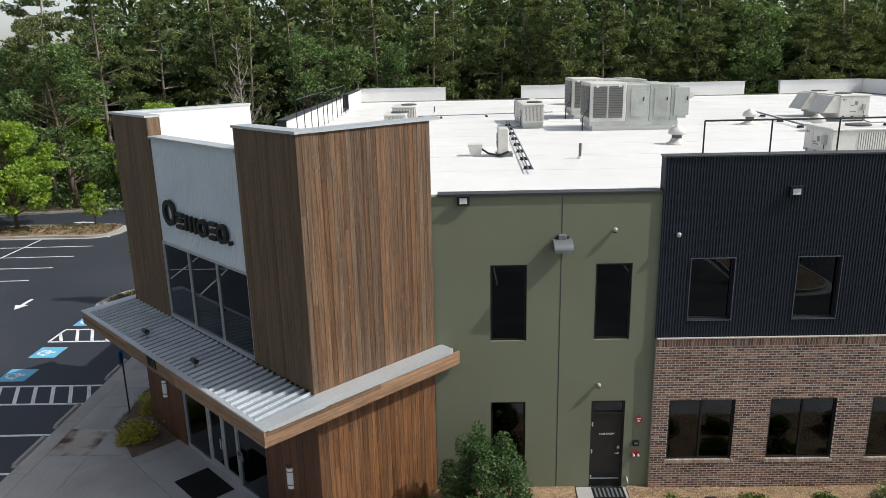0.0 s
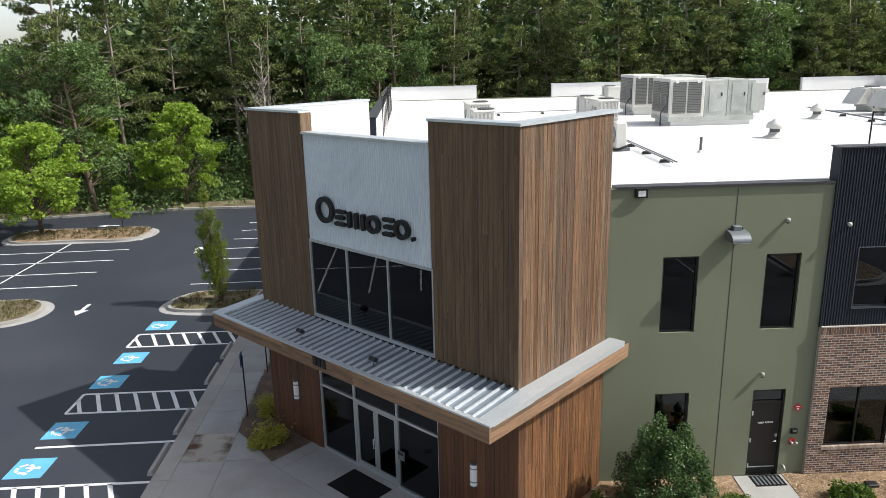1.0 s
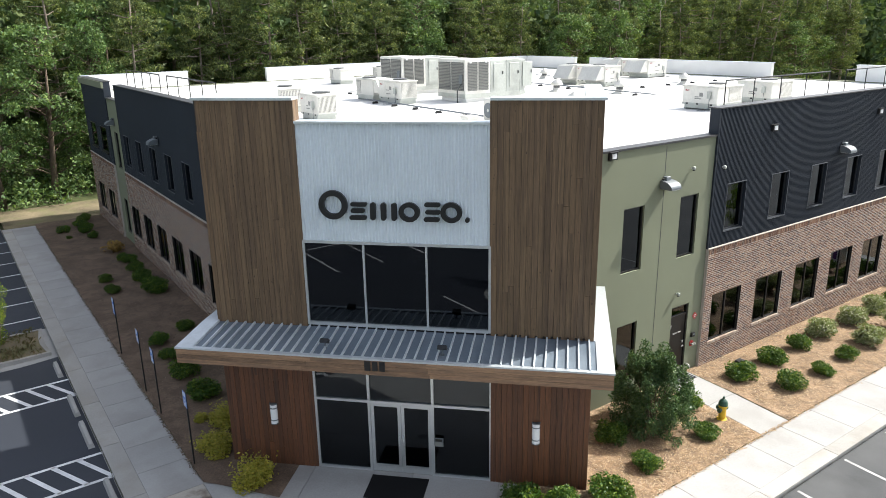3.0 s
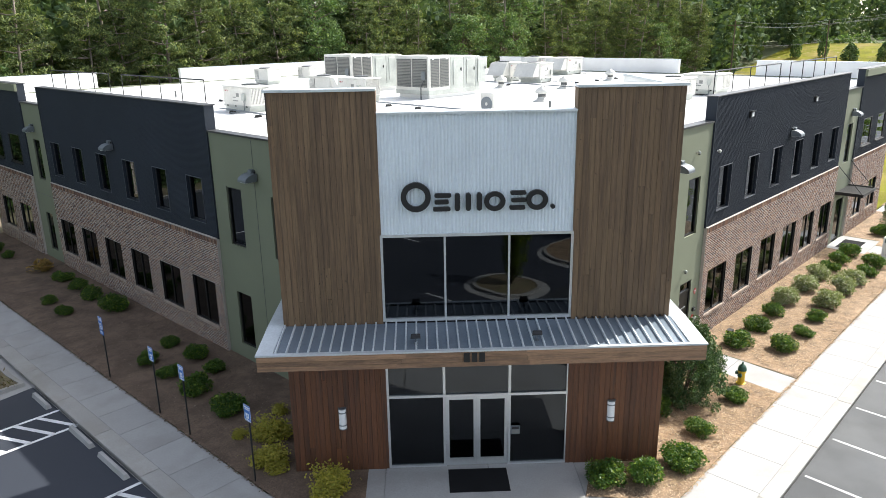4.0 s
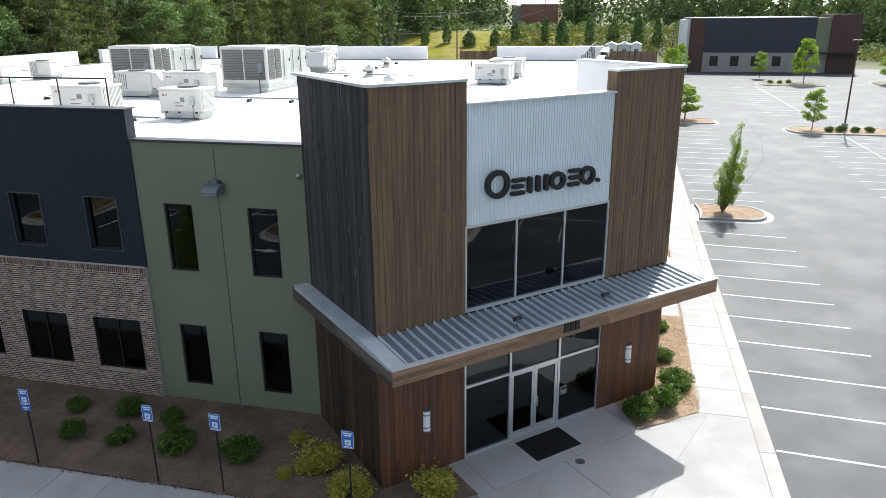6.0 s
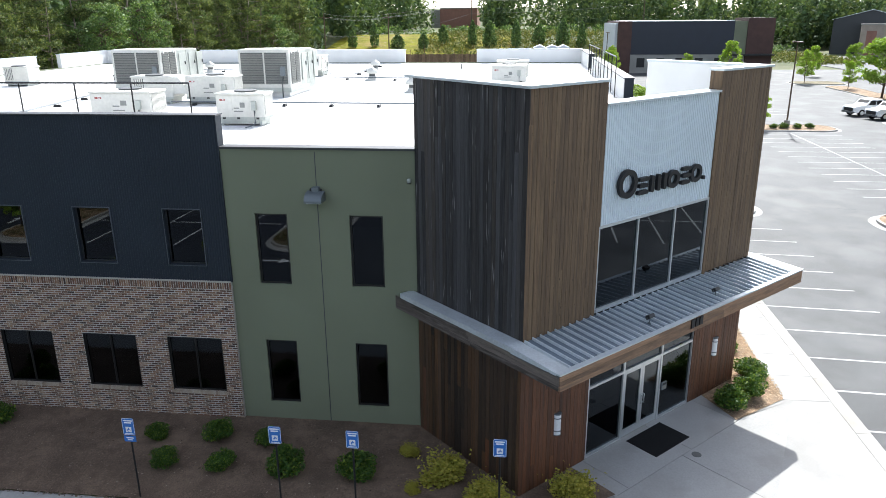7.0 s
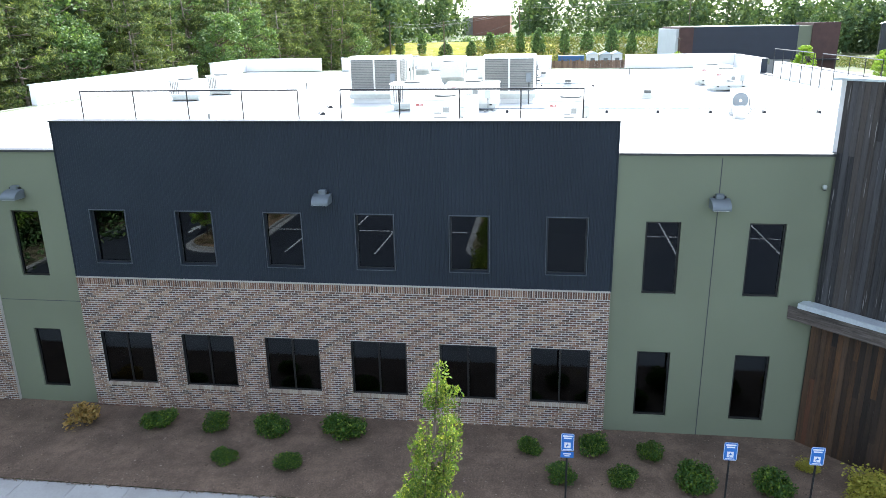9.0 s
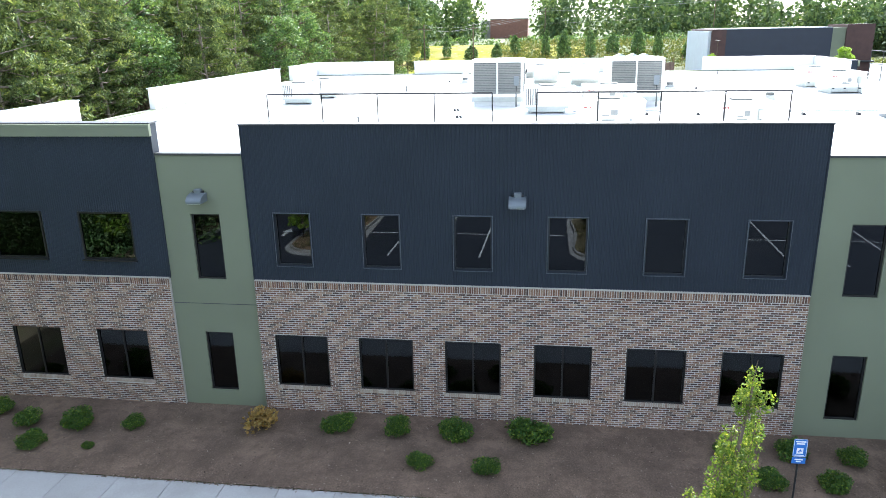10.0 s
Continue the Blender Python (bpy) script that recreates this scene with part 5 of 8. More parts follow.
def floodlight(u):
    """A small spotlight on the canopy."""
    at = TOWER @ Vector((u, COUT - 0.42, ZF + 0.03))
    t = thing("spotlight", tuple(at), "small grey spotlight on the canopy roof", "spotlight", "canopy spotlights", -45)
    part("stem", Build().turned(0, 0, [(0.05, 0), (0.05, 0.03), (0.018, 0.04), (0.018, 0.16)], 10), M_LAMP, t)
    part("head", Build(pose(0, 0, 0.2, -35, 0, 0)).cbox(-0.11, 0.11, -0.07, 0.07, -0.05, 0.05, 0.015), M_BLACKMETAL, t)
    part("bracket", Build().tube([(-0.12, 0, 0.2), (-0.12, 0, 0.14), (0.12, 0, 0.14), (0.12, 0, 0.2)], 0.01, 6), M_LAMP, t)


floodlight(-1.72)
floodlight(1.15)

# the sign: plain black shapes standing off the pale siding
sign = thing("wall_sign", tuple(TOWER @ Vector((-0.2, F0, 7.05))), "black raised company sign on pale ribbed siding", "sign")


SL = Matrix.Translation(-Vector(TOWER @ Vector((-0.2, F0, 7.05)))) @ TOWER


def ring_shape(u, z, r0, r1, sx=1.0, a0=0, a1=360, n=40):
    b = Build(SL)
    full = a1 - a0 >= 360
    ang = [math.radians(a0 + (a1 - a0) * k / n) for k in range(n + 1)]
    pts, fs = [], []
    for t in ang:
        for r in (r0, r1):
            for d in (F0 + 0.0, F0 + 0.09):
                pts.append((u + sx * r * math.cos(t), d, z + r * math.sin(t)))
    for k in range(n):
        i, j = 4 * k, 4 * k + 4
        fs += [(i + 1, j + 1, j + 3, i + 3), (i, i + 2, j + 2, j), (i + 2, i + 3, j + 3, j + 2), (i, j, j + 1, i + 1)]
    if not full:
        fs += [(0, 1, 3, 2), (4 * n, 4 * n + 2, 4 * n + 3, 4 * n + 1)]
    return b.add(pts, fs)


def pill(u0, u1, z0, z1):
    r = min(u1 - u0, z1 - z0) / 2 * 0.95
    pts = []
    for cx, cz, a in ((u1 - r, z1 - r, 0), (u0 + r, z1 - r, 90), (u0 + r, z0 + r, 180), (u1 - r, z0 + r, 270)):
        pts += [(cx + r * math.cos(math.radians(a + 15 * k)), cz + r * math.sin(math.radians(a + 15 * k))) for k in range(7)]
    n = len(pts)
    return Build(SL).add([(x, F0 + 0.0, z) for x, z in pts] + [(x, F0 + 0.09, z) for x, z in pts],
                         [tuple(range(n)), tuple(range(2 * n - 1, n - 1, -1))] + [(i, n + i, n + (i + 1) % n, (i + 1) % n) for i in range(n)])


part("sign_shape", ring_shape(-1.64, 7.39, 0.225, 0.355), M_BLACKMETAL, sign, "black ring")
part("sign_shape", pill(-1.20, -0.80, 7.37, 7.47), M_BLACKMETAL, sign, "black bar")
part("sign_shape", pill(-1.20, -0.86, 7.21, 7.31), M_BLACKMETAL, sign, "black bar")
part("sign_shape", pill(-1.24, -0.82, 7.04, 7.14), M_BLACKMETAL, sign, "black bar")
for u in (-0.72, -0.46, -0.20):
    part("sign_shape", pill(u, u + 0.125, 7.04, 7.47), M_BLACKMETAL, sign, "black upright bar")
part("sign_shape", ring_shape(0.23, 7.255, 0.125, 0.235, 1.08), M_BLACKMETAL, sign, "black ring")
part("sign_shape", pill(0.60, 0.98, 7.40, 7.50), M_BLACKMETAL, sign, "black bar")
part("sign_shape", pill(0.62, 0.98, 7.22, 7.32), M_BLACKMETAL, sign, "black bar")
part("sign_shape", pill(0.58, 0.96, 7.04, 7.14), M_BLACKMETAL, sign, "black bar")
part("sign_shape", ring_shape(1.24, 7.27, 0.135, 0.245, 1.05), M_BLACKMETAL, sign, "black ring")
part("sign_shape", ring_shape(1.62, 7.10, 0.0, 0.055, 1.0, n=16), M_BLACKMETAL, sign, "small black dot")


def sconce(u):
    at = TOWER @ Vector((u, F0 - 0.03, 1.25))
    t = thing("wall_sconce", tuple(at), "white half-round wall light with dark bands on boards", "wall light", "entrance sconces")
    loc = Matrix.Translation(-Vector(at)) @ TOWER
    n = 12

    def half(r, z0, z1):
        ang = [math.pi * k / n for k in range(n + 1)]
        pts = [(u + r * math.cos(a), F0 - 0.03 + r * math.sin(a), z) for z in (z0, z1) for a in ang]
        return Build(loc).add(pts, [(k, n + 1 + k, n + 2 + k, k + 1) for k in range(n)] + [tuple(range(n + 1)), tuple(range(2 * n + 1, n, -1)), (0, n, 2 * n + 1, n + 1)])
    part("diffuser", half(0.10, 1.27, 1.83), M_OPAL, t, "white opal diffuser")
    for a, c in ((1.25, 1.27), (1.36, 1.385), (1.715, 1.74), (1.83, 1.86)):
        part("band", half(0.108, a, c), M_LAMP, t)


sconce(-3.69)
sconce(3.33)


# ---------------------------------------------------------------- fittings on the fronts
def hood_light(m, s, z):
    """A grey scoop-shaped wall light."""
    at = m @ Vector((s, 0.0, z))
    loc = Matrix.Translation(-at) @ m
    t = thing("wall_light", tuple(at), "grey scoop-shaped metal wall light", "wall light", "facade lights")
    off = 0.06 if 12.1 < s < 28 else 0.0
    b = Build(loc)
    n = 10
    prof = [(0.04, -0.09)] + [(0.04 + 0.42 * math.sin(1.5708 * i / n), -0.05 + 0.21 * math.cos(1.5708 * i / n)) for i in range(n + 1)] + [(0.46, -0.09)]
    k = len(prof)
    for w0, w1 in ((-0.24, 0.24),):
        b.add([(s + w0 * (1 - 0.10 * o), off + o, z + h) for o, h in prof] + [(s + w1 * (1 - 0.10 * o), off + o, z + h) for o, h in prof],
              [(i, i + 1, k + i + 1, k + i) for i in range(k - 1)] + [tuple(range(k - 1, -1, -1)), tuple(range(k, 2 * k))])
    part("hood", b, M_LAMP, t)
    part("lens", Build(loc).box(s - 0.19, s + 0.19, off + 0.07, off + 0.43, z - 0.105, z - 0.091), M_OPAL, t, "frosted lens")
    part("mount", Build(loc).cbox(s - 0.10, s + 0.10, off, off + 0.16, z + 0.14, z + 0.27, 0.015), M_LAMP, t)
    for o in (-0.14, 0.14):
        part("knuckle", Build(loc).tube([(s + o - 0.02, off + 0.07, z + 0.19), (s + o + 0.02, off + 0.07, z + 0.19)], 0.035, 8), M_BLACKMETAL, t)
    part("back_plate", Build(loc).box(s - 0.09, s + 0.09, off, off + 0.06, z - 0.13, z + 0.12), M_LAMP, t)


for m in (WEST, SOUTH):
    for s in (9.62, 20.06, 29.3):
        hood_light(m, s, 6.78)


def dome_camera(m, s, z, off=0.0):
    at = m @ Vector((s, off, z))
    t = thing("security_camera", tuple(at), "small white dome camera on a wall bracket", "camera", "wall cameras")
    loc = Matrix.Translation(-at) @ m
    part("bracket", Build(loc).tube([(s, off, z), (s, off + 0.08, z)], 0.022, 8), M_OPAL, t)
    b = Build(loc @ Matrix.Translation((s, off + 0.09, z)))
    b.turned(0, 0, [(0.025, 0.06), (0.055, 0.04), (0.06, 0.0), (0.045, -0.045), (0.015, -0.06)], 12)
    part("dome", b, M_UNIT_GREY, t, smooth=True)
    part("lens", Build(loc @ Matrix.Translation((s, off + 0.09, z - 0.012))).turned(0, 0, [(0.045, -0.03), (0.038, -0.058), (0.015, -0.07)], 10), M_BLACKMETAL, t, "black lens")


dome_camera(SOUTH, 10.90, 7.14)
dome_camera(SOUTH, 10.65, 3.02)
dome_camera(SOUTH, 12.43, 7.0, 0.06)
dome_camera(WEST, 7.13, 7.25)


def box_light(s, z, off):
    at = SOUTH @ Vector((s, off, z))
    t = thing("box_light", tuple(at), "small square floodlight with white lens", "wall light", "box lights")
    loc = Matrix.Translation(-at) @ SOUTH
    part("housing", Build(loc).box(s - 0.15, s + 0.15, off, off + 0.09, z - 0.11, z + 0.11), M_BLACKMETAL, t)
    part("lens", Build(loc).box(s - 0.09, s + 0.09, off + 0.09, off + 0.11, z - 0.07, z + 0.07), M_OPAL, t, "white lens")
    part("visor", Build(loc).box(s - 0.16, s + 0.16, off + 0.0, off + 0.14, z + 0.11, z + 0.125), M_BLACKMETAL, t)


box_light(7.22, 7.92, 0.0)
box_light(15.16, 8.02, 0.057)
box_light(22.6, 8.02, 0.057)

fs_ = thing("fire_sign", (11.75, -0.001, 1.99), "red diamond sign on green stucco", "sign")
part("plate", Build(pose(0, 0, 0, 0, 45, 0)).box(-0.09, 0.09, -0.012, 0, -0.09, 0.09), M_RED, fs_)
part("mark", Build().box(-0.055, 0.055, -0.016, -0.012, 0.01, 0.035), M_WHITE, fs_, "white bar")
part("mark", Build().box(-0.03, 0.03, -0.016, -0.012, -0.06, -0.02), M_WHITE, fs_, "white bar")
bx = thing("keypad_box", (11.70, 0, 1.31), "small black box on green stucco", "box")
part("case", Build().box(-0.08, 0.08, -0.07, 0, -0.07, 0.07), M_BLACKMETAL, bx)
part("cover", Build().box(-0.05, 0.05, -0.08, -0.07, -0.01, 0.04), M_LAMP, bx)
fd = thing("fire_inlet", (11.70, 0, 0.98), "red fire department wall inlet", "fire inlet")
part("plate", Build(pose(0, 0, 0, 90, 0, 0)).turned(0, 0, [(0.11, 0), (0.11, 0.02)], 16), M_RED, fd)
for x in (-0.06, 0.06):
    part("cap", Build(pose(x, -0.02, 0, 90, 0, 0)).turned(0, 0, [(0.035, 0), (0.035, 0.07), (0.04, 0.07), (0.04, 0.1), (0.02, 0.11)], 10), M_UNIT_GREY, fd, "pale metal cap", smooth=True)
dp = thing("drain_pipe", (11.50, 0, 0.27), "short pale pipe out of the wall", "pipe")
part("pipe", Build().tube([(0, 0, 0), (0, -0.1, 0), (0, -0.14, -0.05), (0, -0.14, -0.12)], 0.03, 10), M_UNIT_GREY, dp, smooth=True)

# door mats
mt = thing("door_mat", (*uv(-0.2, F0 + 0.62), 0.0), "black rectangular rubber mat on the forecourt", "door mat", turn=-45)
part("pad", Build().cbox(-0.77, 0.77, -0.5, 0.5, 0.0, 0.012, 0.004), M_RUBBER, mt)
mt = thing("door_mat", (10.98, -0.3, 0.0), "small patterned black mat before the service door", "door mat")
part("pad", Build().cbox(-0.42, 0.42, -0.25, 0.25, 0.0, 0.012, 0.004), M_RUBBER, mt)
for k in range(7):
    part("rib", Build().box(-0.36 + 0.11 * k, -0.31 + 0.11 * k, -0.2, 0.2, 0.012, 0.018), M_LAMP, mt)
mt = thing("door_mat", (29.0, -0.9, 0.0), "dark mat before the side entrance", "door mat")
part("pad", Build().cbox(-0.9, 0.9, -0.5, 0.5, 0.0, 0.012, 0.004), M_RUBBER, mt)
dr = thing("floor_drain", (*uv(-0.02, F0 + 1.72), 0.0), "small round metal cover in the concrete", "drain cover")
part("cover", Build().turned(0, 0, [(0.13, 0), (0.13, 0.006), (0.11, 0.008)], 16), M_GRILLE, dr)


# ---------------------------------------------------------------- roof plant
def slats(parent, m, x0, x1, z0, z1, n, material):
    """Horizontal louvre blades, each a part."""
    for k in range(n):
        z = z0 + (z1 - z0) * k / n
        h = (z1 - z0) / n
        part("slat", Build(m).add([(x0, 0.0, z), (x1, 0.0, z), (x1, -0.03, z + h * 0.75), (x0, -0.03, z + h * 0.75), (x0, 0.01, z + h * 0.1), (x1, 0.01, z + h * 0.1)], [(0, 1, 2, 3), (3, 2, 5, 4)]), material, parent)


def big_unit(x, y, w, d):
    t = thing("rooftop_unit", (x, y, ROOF), "large grey rooftop air handler with louvred intakes", "air handler", "large rooftop units")
    part("kerb", Build().box(0.15, w - 0.1, 0.12, d - 0.12, 0, 0.2), M_ROOF, t)
    part("base_rail", Build().box(0, w, 0, d, 0.2, 0.40), M_UNIT_GREY, t)
    part("cabinet", Build().cbox(0.0, 1.55, 0.0, d, 0.40, 2.02, 0.03), M_UNIT, t)
    part("cabinet", Build().cbox(1.56, 2.55, 0.02, d - 0.02, 0.40, 1.94, 0.02), M_UNIT_GREY, t)
    part("cabinet", Build().cbox(2.56, 3.45, 0.02, d - 0.02, 0.40, 1.96, 0.02), M_UNIT_GREY, t, "stained grey-green panels")
    part("cabinet", Build().cbox(3.46, w, 0.04, d - 0.04, 0.40, 1.92, 0.02), M_UNIT_GREY, t)
    hood = Build()
    hood.add([(w, 0.3, 1.88), (w, d - 0.3, 1.88), (w, 0.3, 1.1), (w, d - 0.3, 1.1), (w + 0.75, 0.3, 1.45), (w + 0.75, d - 0.3, 1.45), (w + 0.75, 0.3, 1.35), (w + 0.75, d - 0.3, 1.35)],
             [(0, 4, 5, 1), (2, 3, 7, 6), (4, 6, 7, 5), (0, 2, 6, 4), (1, 5, 7, 3)])
    part("hood", hood, M_UNIT, t, "sloping sheet-metal rain hood")
    part("duct", Build().cbox(w, w + 0.5, 0.5, d - 0.5, 0.45, 1.05, 0.02), M_UNIT_GREY, t)
    for a, b in ((0.14, 0.72), (0.80, 1.40)):
        part("louvre_back", Build().box(a, b, -0.012, -0.003, 0.55, 1.88), M_GRILLE, t)
        slats(t, pose(0, -0.014, 0), a, b, 0.57, 1.86, 18, M_SLAT)
    for a, b in ((0.12, d / 2 - 0.04), (d / 2 + 0.04, d - 0.12)):
        part("louvre_back", Build().box(-0.012, -0.003, a, b, 0.55, 1.88), M_GRILLE, t)
        slats(t, Matrix(((0, 1, 0, -0.014), (1, 0, 0, 0), (0, 0, 1, 0), (0, 0, 0, 1))), a, b, 0.57, 1.86, 18, M_SLAT)
    for a in (0.25, 1.2):
        part("lifting_lug", Build().box(a, a + 0.12, -0.02, 0.0, 1.84, 1.96), M_OPAL, t)
    for a in (1.75, 2.75, 3.62):
        part("access_door", Build().cbox(a, a + 0.62, -0.012, 0.025, 0.6, 1.78, 0.008), M_UNIT_GREY, t)
        part("latch", Build().box(a + 0.52, a + 0.56, -0.05, -0.012, 1.25, 1.40), M_BLACKMETAL, t)
    part("conduit", Build().tube([(-0.25, 0.3, 0.0), (-0.25, 0.3, 0.55), (-0.1, 0.3, 0.8), (0.0, 0.3, 0.9)], 0.03, 6), M_GRILLE, t, smooth=True)
    part("disconnect", Build().box(-0.08, 0.0, 0.2, 0.42, 0.9, 1.3), M_LAMP, t)


big_unit(12.95, 14.4, 3.8, 2.3)
big_unit(13.15, 20.35, 3.8, 2.3)


def package_unit(x, y, w, d, h, turn=0.0, hood=False):
    """A middling rooftop unit: coil fins on one end, panels on the sides, fan on top."""
    t = thing("package_unit", (x, y, ROOF), "beige packaged rooftop air conditioner on a raised stand", "air conditioner", "package units", turn)
    for a in (0.12, d - 0.2):
        part("stand_rail", Build().box(0.02, w - 0.02, a, a + 0.08, 0.0, 0.20), M_UNIT_GREY, t)
    for a in (0.02, w - 0.10):
        part("stand_rail", Build().box(a, a + 0.08, 0.21, d - 0.21, 0.06, 0.20), M_UNIT_GREY, t)
    part("base", Build().box(0, w, 0, d, 0.20, 0.28), M_UNIT_GREY, t)
    part("cabinet", Build().cbox(0.0, w, 0.0, d, 0.28, h, 0.03), M_UNIT, t)
    part("lid", Build().cbox(-0.03, w + 0.03, -0.03, d + 0.03, h - 0.01, h + 0.05, 0.02), M_UNIT, t)
    part("fan_guard", Build().turned(w * 0.68, d * 0.5, [(0.36, h + 0.05), (0.36, h + 0.10), (0.30, h + 0.11), (0.06, h + 0.10)], 18), M_GRILLE, t)
    c0 = 0.45 * w if w > 1.5 else 0.07
    part("coil_back", Build().box(c0 - 0.01, w - 0.06, -0.004, 0.0, 0.34, h - 0.06), M_SLAT, t)
    n = 13
    for k in range(n):
        a = c0 + (w - 0.07 - c0) * k / n
        part("fin", Build().box(a, a + (w - 0.07 - c0) / n * 0.6, -0.02, -0.004, 0.33, h - 0.05), M_UNIT, t)
    part("panel", Build().box(-0.008, 0.0, d * 0.66, d * 0.97, 0.34, h - 0.06), M_UNIT, t)
    part("panel", Build().box(-0.008, 0.0, d * 0.30, d * 0.645, 0.34, h - 0.06), M_UNIT, t)
    part("label", Build().box(-0.014, -0.008, d * 0.80, d * 0.91, h - 0.19, h - 0.13), M_BADGE, t, "small red badge")
    part("label", Build().box(-0.016, -0.014, d * 0.82, d * 0.86, h - 0.172, h - 0.148), M_WHITE, t)
    part("vent", Build().box(-0.016, -0.008, d * 0.40, d * 0.50, h - 0.40, h - 0.24), M_SLAT, t)
    part("label", Build().box(-0.014, -0.008, d * 0.52, d * 0.63, h - 0.44, h - 0.40), M_SLAT, t)
    part("label", Build().box(-0.014, -0.008, d * 0.44, d * 0.63, 0.44, 0.48), M_SLAT, t)
    part("disconnect", Build().box(-0.10, 0.0, d * 0.16, d * 0.25, 0.50, 0.78), M_UNIT_GREY, t)
    part("conduit", Build().tube([(-0.05, d * 0.20, 0.50), (-0.05, d * 0.20, 0.10), (-0.30, d * 0.20, 0.05), (-0.7, d * 0.24, 0.05)], 0.022, 6), M_LAMP, t, smooth=True)
    for a in (0.15, 0.55, 0.85):
        part("foot_slot", Build().box(-0.004, 0.0, d * a - 0.05, d * a + 0.05, 0.21, 0.27), M_BLACKMETAL, t)
    part("coil_back", Build().box(w, w + 0.004, 0.06, 0.52, 0.34, h - 0.06), M_GRILLE, t)
    for k in range(5):
        part("fin", Build().box(w + 0.004, w + 0.025, 0.08 + 0.09 * k, 0.13 + 0.09 * k, 0.33, h - 0.05), M_UNIT, t)
    if hood:
        hb = Build()
        hb.add([(0.05, d + 0.7, 0.4), (w - 0.05, d + 0.7, 0.4), (0.05, d, 0.4), (w - 0.05, d, 0.4), (0.05, d + 0.25, h), (w - 0.05, d + 0.25, h), (0.05, d, h), (w - 0.05, d, h)],
               [(1, 5, 4, 0), (5, 7, 6, 4), (4, 6, 2, 0), (3, 7, 5, 1), (2, 3, 1, 0)])
        part("hood", hb, M_UNIT, t, "sloping rain hood")


package_unit(4.25, 12.45, 0.85, 1.6, 0.98)
package_unit(4.28, 16.25, 1.05, 2.1, 1.02)
package_unit(10.2, 15.85, 0.95, 2.05, 1.05)
package_unit(11.2, 20.2, 1.0, 1.75, 1.05, 180, True)
package_unit(15.6, 32.0, 1.0, 1.6, 0.95, 180)
package_unit(18.7, 31.5, 1.0, 1.4, 0.95, 180)
package_unit(18.15, 4.25, 1.75, 1.7, 0.95)
package_unit(21.9, 4.15, 1.7, 1.7, 0.95)
package_unit(25.9, 18.7, 1.4, 1.15, 1.15, 90, True)
package_unit(26.0, 16.3, 1.6, 1.35, 1.15, 90, True)
package_unit(34.2, 22.0, 1.6, 1.6, 1.15, 90, True)
package_unit(34.4, 19.5, 1.7, 2.0, 1.15, 90, True)


def vent(x, y, s=1.0):
    t = thing("roof_vent", (x, y, ROOF), "white mushroom roof vent on a flared base", "roof vent", "roof vents")
    part("flashing", Build().turned(0, 0, [(0.42 * s, 0), (0.38 * s, 0.04), (0.24 * s, 0.10), (0.2 * s, 0.22)], 18), M_UNIT, t, smooth=True)
    part("neck", Build().turned(0, 0, [(0.18 * s, 0.2), (0.18 * s, 0.52 * s)], 16), M_GRILLE, t)
    part("cap", Build().turned(0, 0, [(0.30 * s, 0.36 * s), (0.33 * s, 0.40 * s), (0.28 * s, 0.55 * s), (0.10 * s, 0.64 * s), (0.08 * s, 0.70 * s)], 18), M_UNIT, t, smooth=True)


for x, y in ((15.2, 9.4), (21.9, 12.7), (20.5, 16.0), (29.0, 14.0), (27.5, 24.5)):
    vent(x, y)


def stub_pipe(x, y, h=0.45, r=0.045):
    t = thing("vent_pipe", (x, y, ROOF), "dark plumbing vent pipe through the roof", "pipe", "roof pipes")
    part("boot", Build().turned(0, 0, [(r * 2.6, 0), (r * 1.5, 0.08)], 10), M_UNIT, t)
    part("pipe", Build().tube([(0, 0, 0.0), (0, 0, h)], r, 10), M_GRILLE, t)


for x, y, h in ((11.1, 6.1, 0.5), (20.5, 27.0, 0.4), (30.0, 8.5, 0.4), (6.0, 26.0, 0.4)):
    stub_pipe(x, y, h)


def pipe_run(p, q, n, r=0.022):
    """A thin service pipe on rubber support blocks."""
    t = thing("pipe_run", (p[0], p[1], ROOF), "thin grey service pipe on black rubber blocks", "pipe run", "roof pipe runs")
    d = Vector((q[0] - p[0], q[1] - p[1], 0))
    side = Vector((-d.y, d.x, 0)).normalized()
    for o in (-0.06, 0.06):
        part("pipe", Build().tube([side * o + Vector((0, 0, 0.15)), d + side * o + Vector((0, 0, 0.15))], r, 6), M_LAMP, t)
    for k in range(n):
        c = d * ((k + 0.5) / n)
        b = Build(Matrix.Translation(c) @ Matrix.Rotation(math.atan2(d.y, d.x), 4, "Z"))
        b.add([(-0.06, -0.15, 0), (0.06, -0.15, 0), (0.06, 0.15, 0), (-0.06, 0.15, 0), (-0.04, -0.11, 0.10), (0.04, -0.11, 0.10), (0.04, 0.11, 0.10), (-0.04, 0.11, 0.10)],
              [(4, 5, 6, 7), (0, 1, 5, 4), (1, 2, 6, 5), (2, 3, 7, 6), (3, 0, 4, 7)])
        part("support_block", b, M_BLACKMETAL, t)


pipe_run((9.7, 18.3), (9.2, 3.2), 8)
pipe_run((3.9, 18.0), (3.5, 13.6), 2)
pipe_run((5.2, 22.1), (12.6, 23.3), 3)
pipe_run((22.8, 21.0), (21.4, 10.0), 4)
pipe_run((28.5, 26.5), (27.9, 23.0), 2)
pipe_run((24.5, 14.3), (34.0, 14.5), 4)

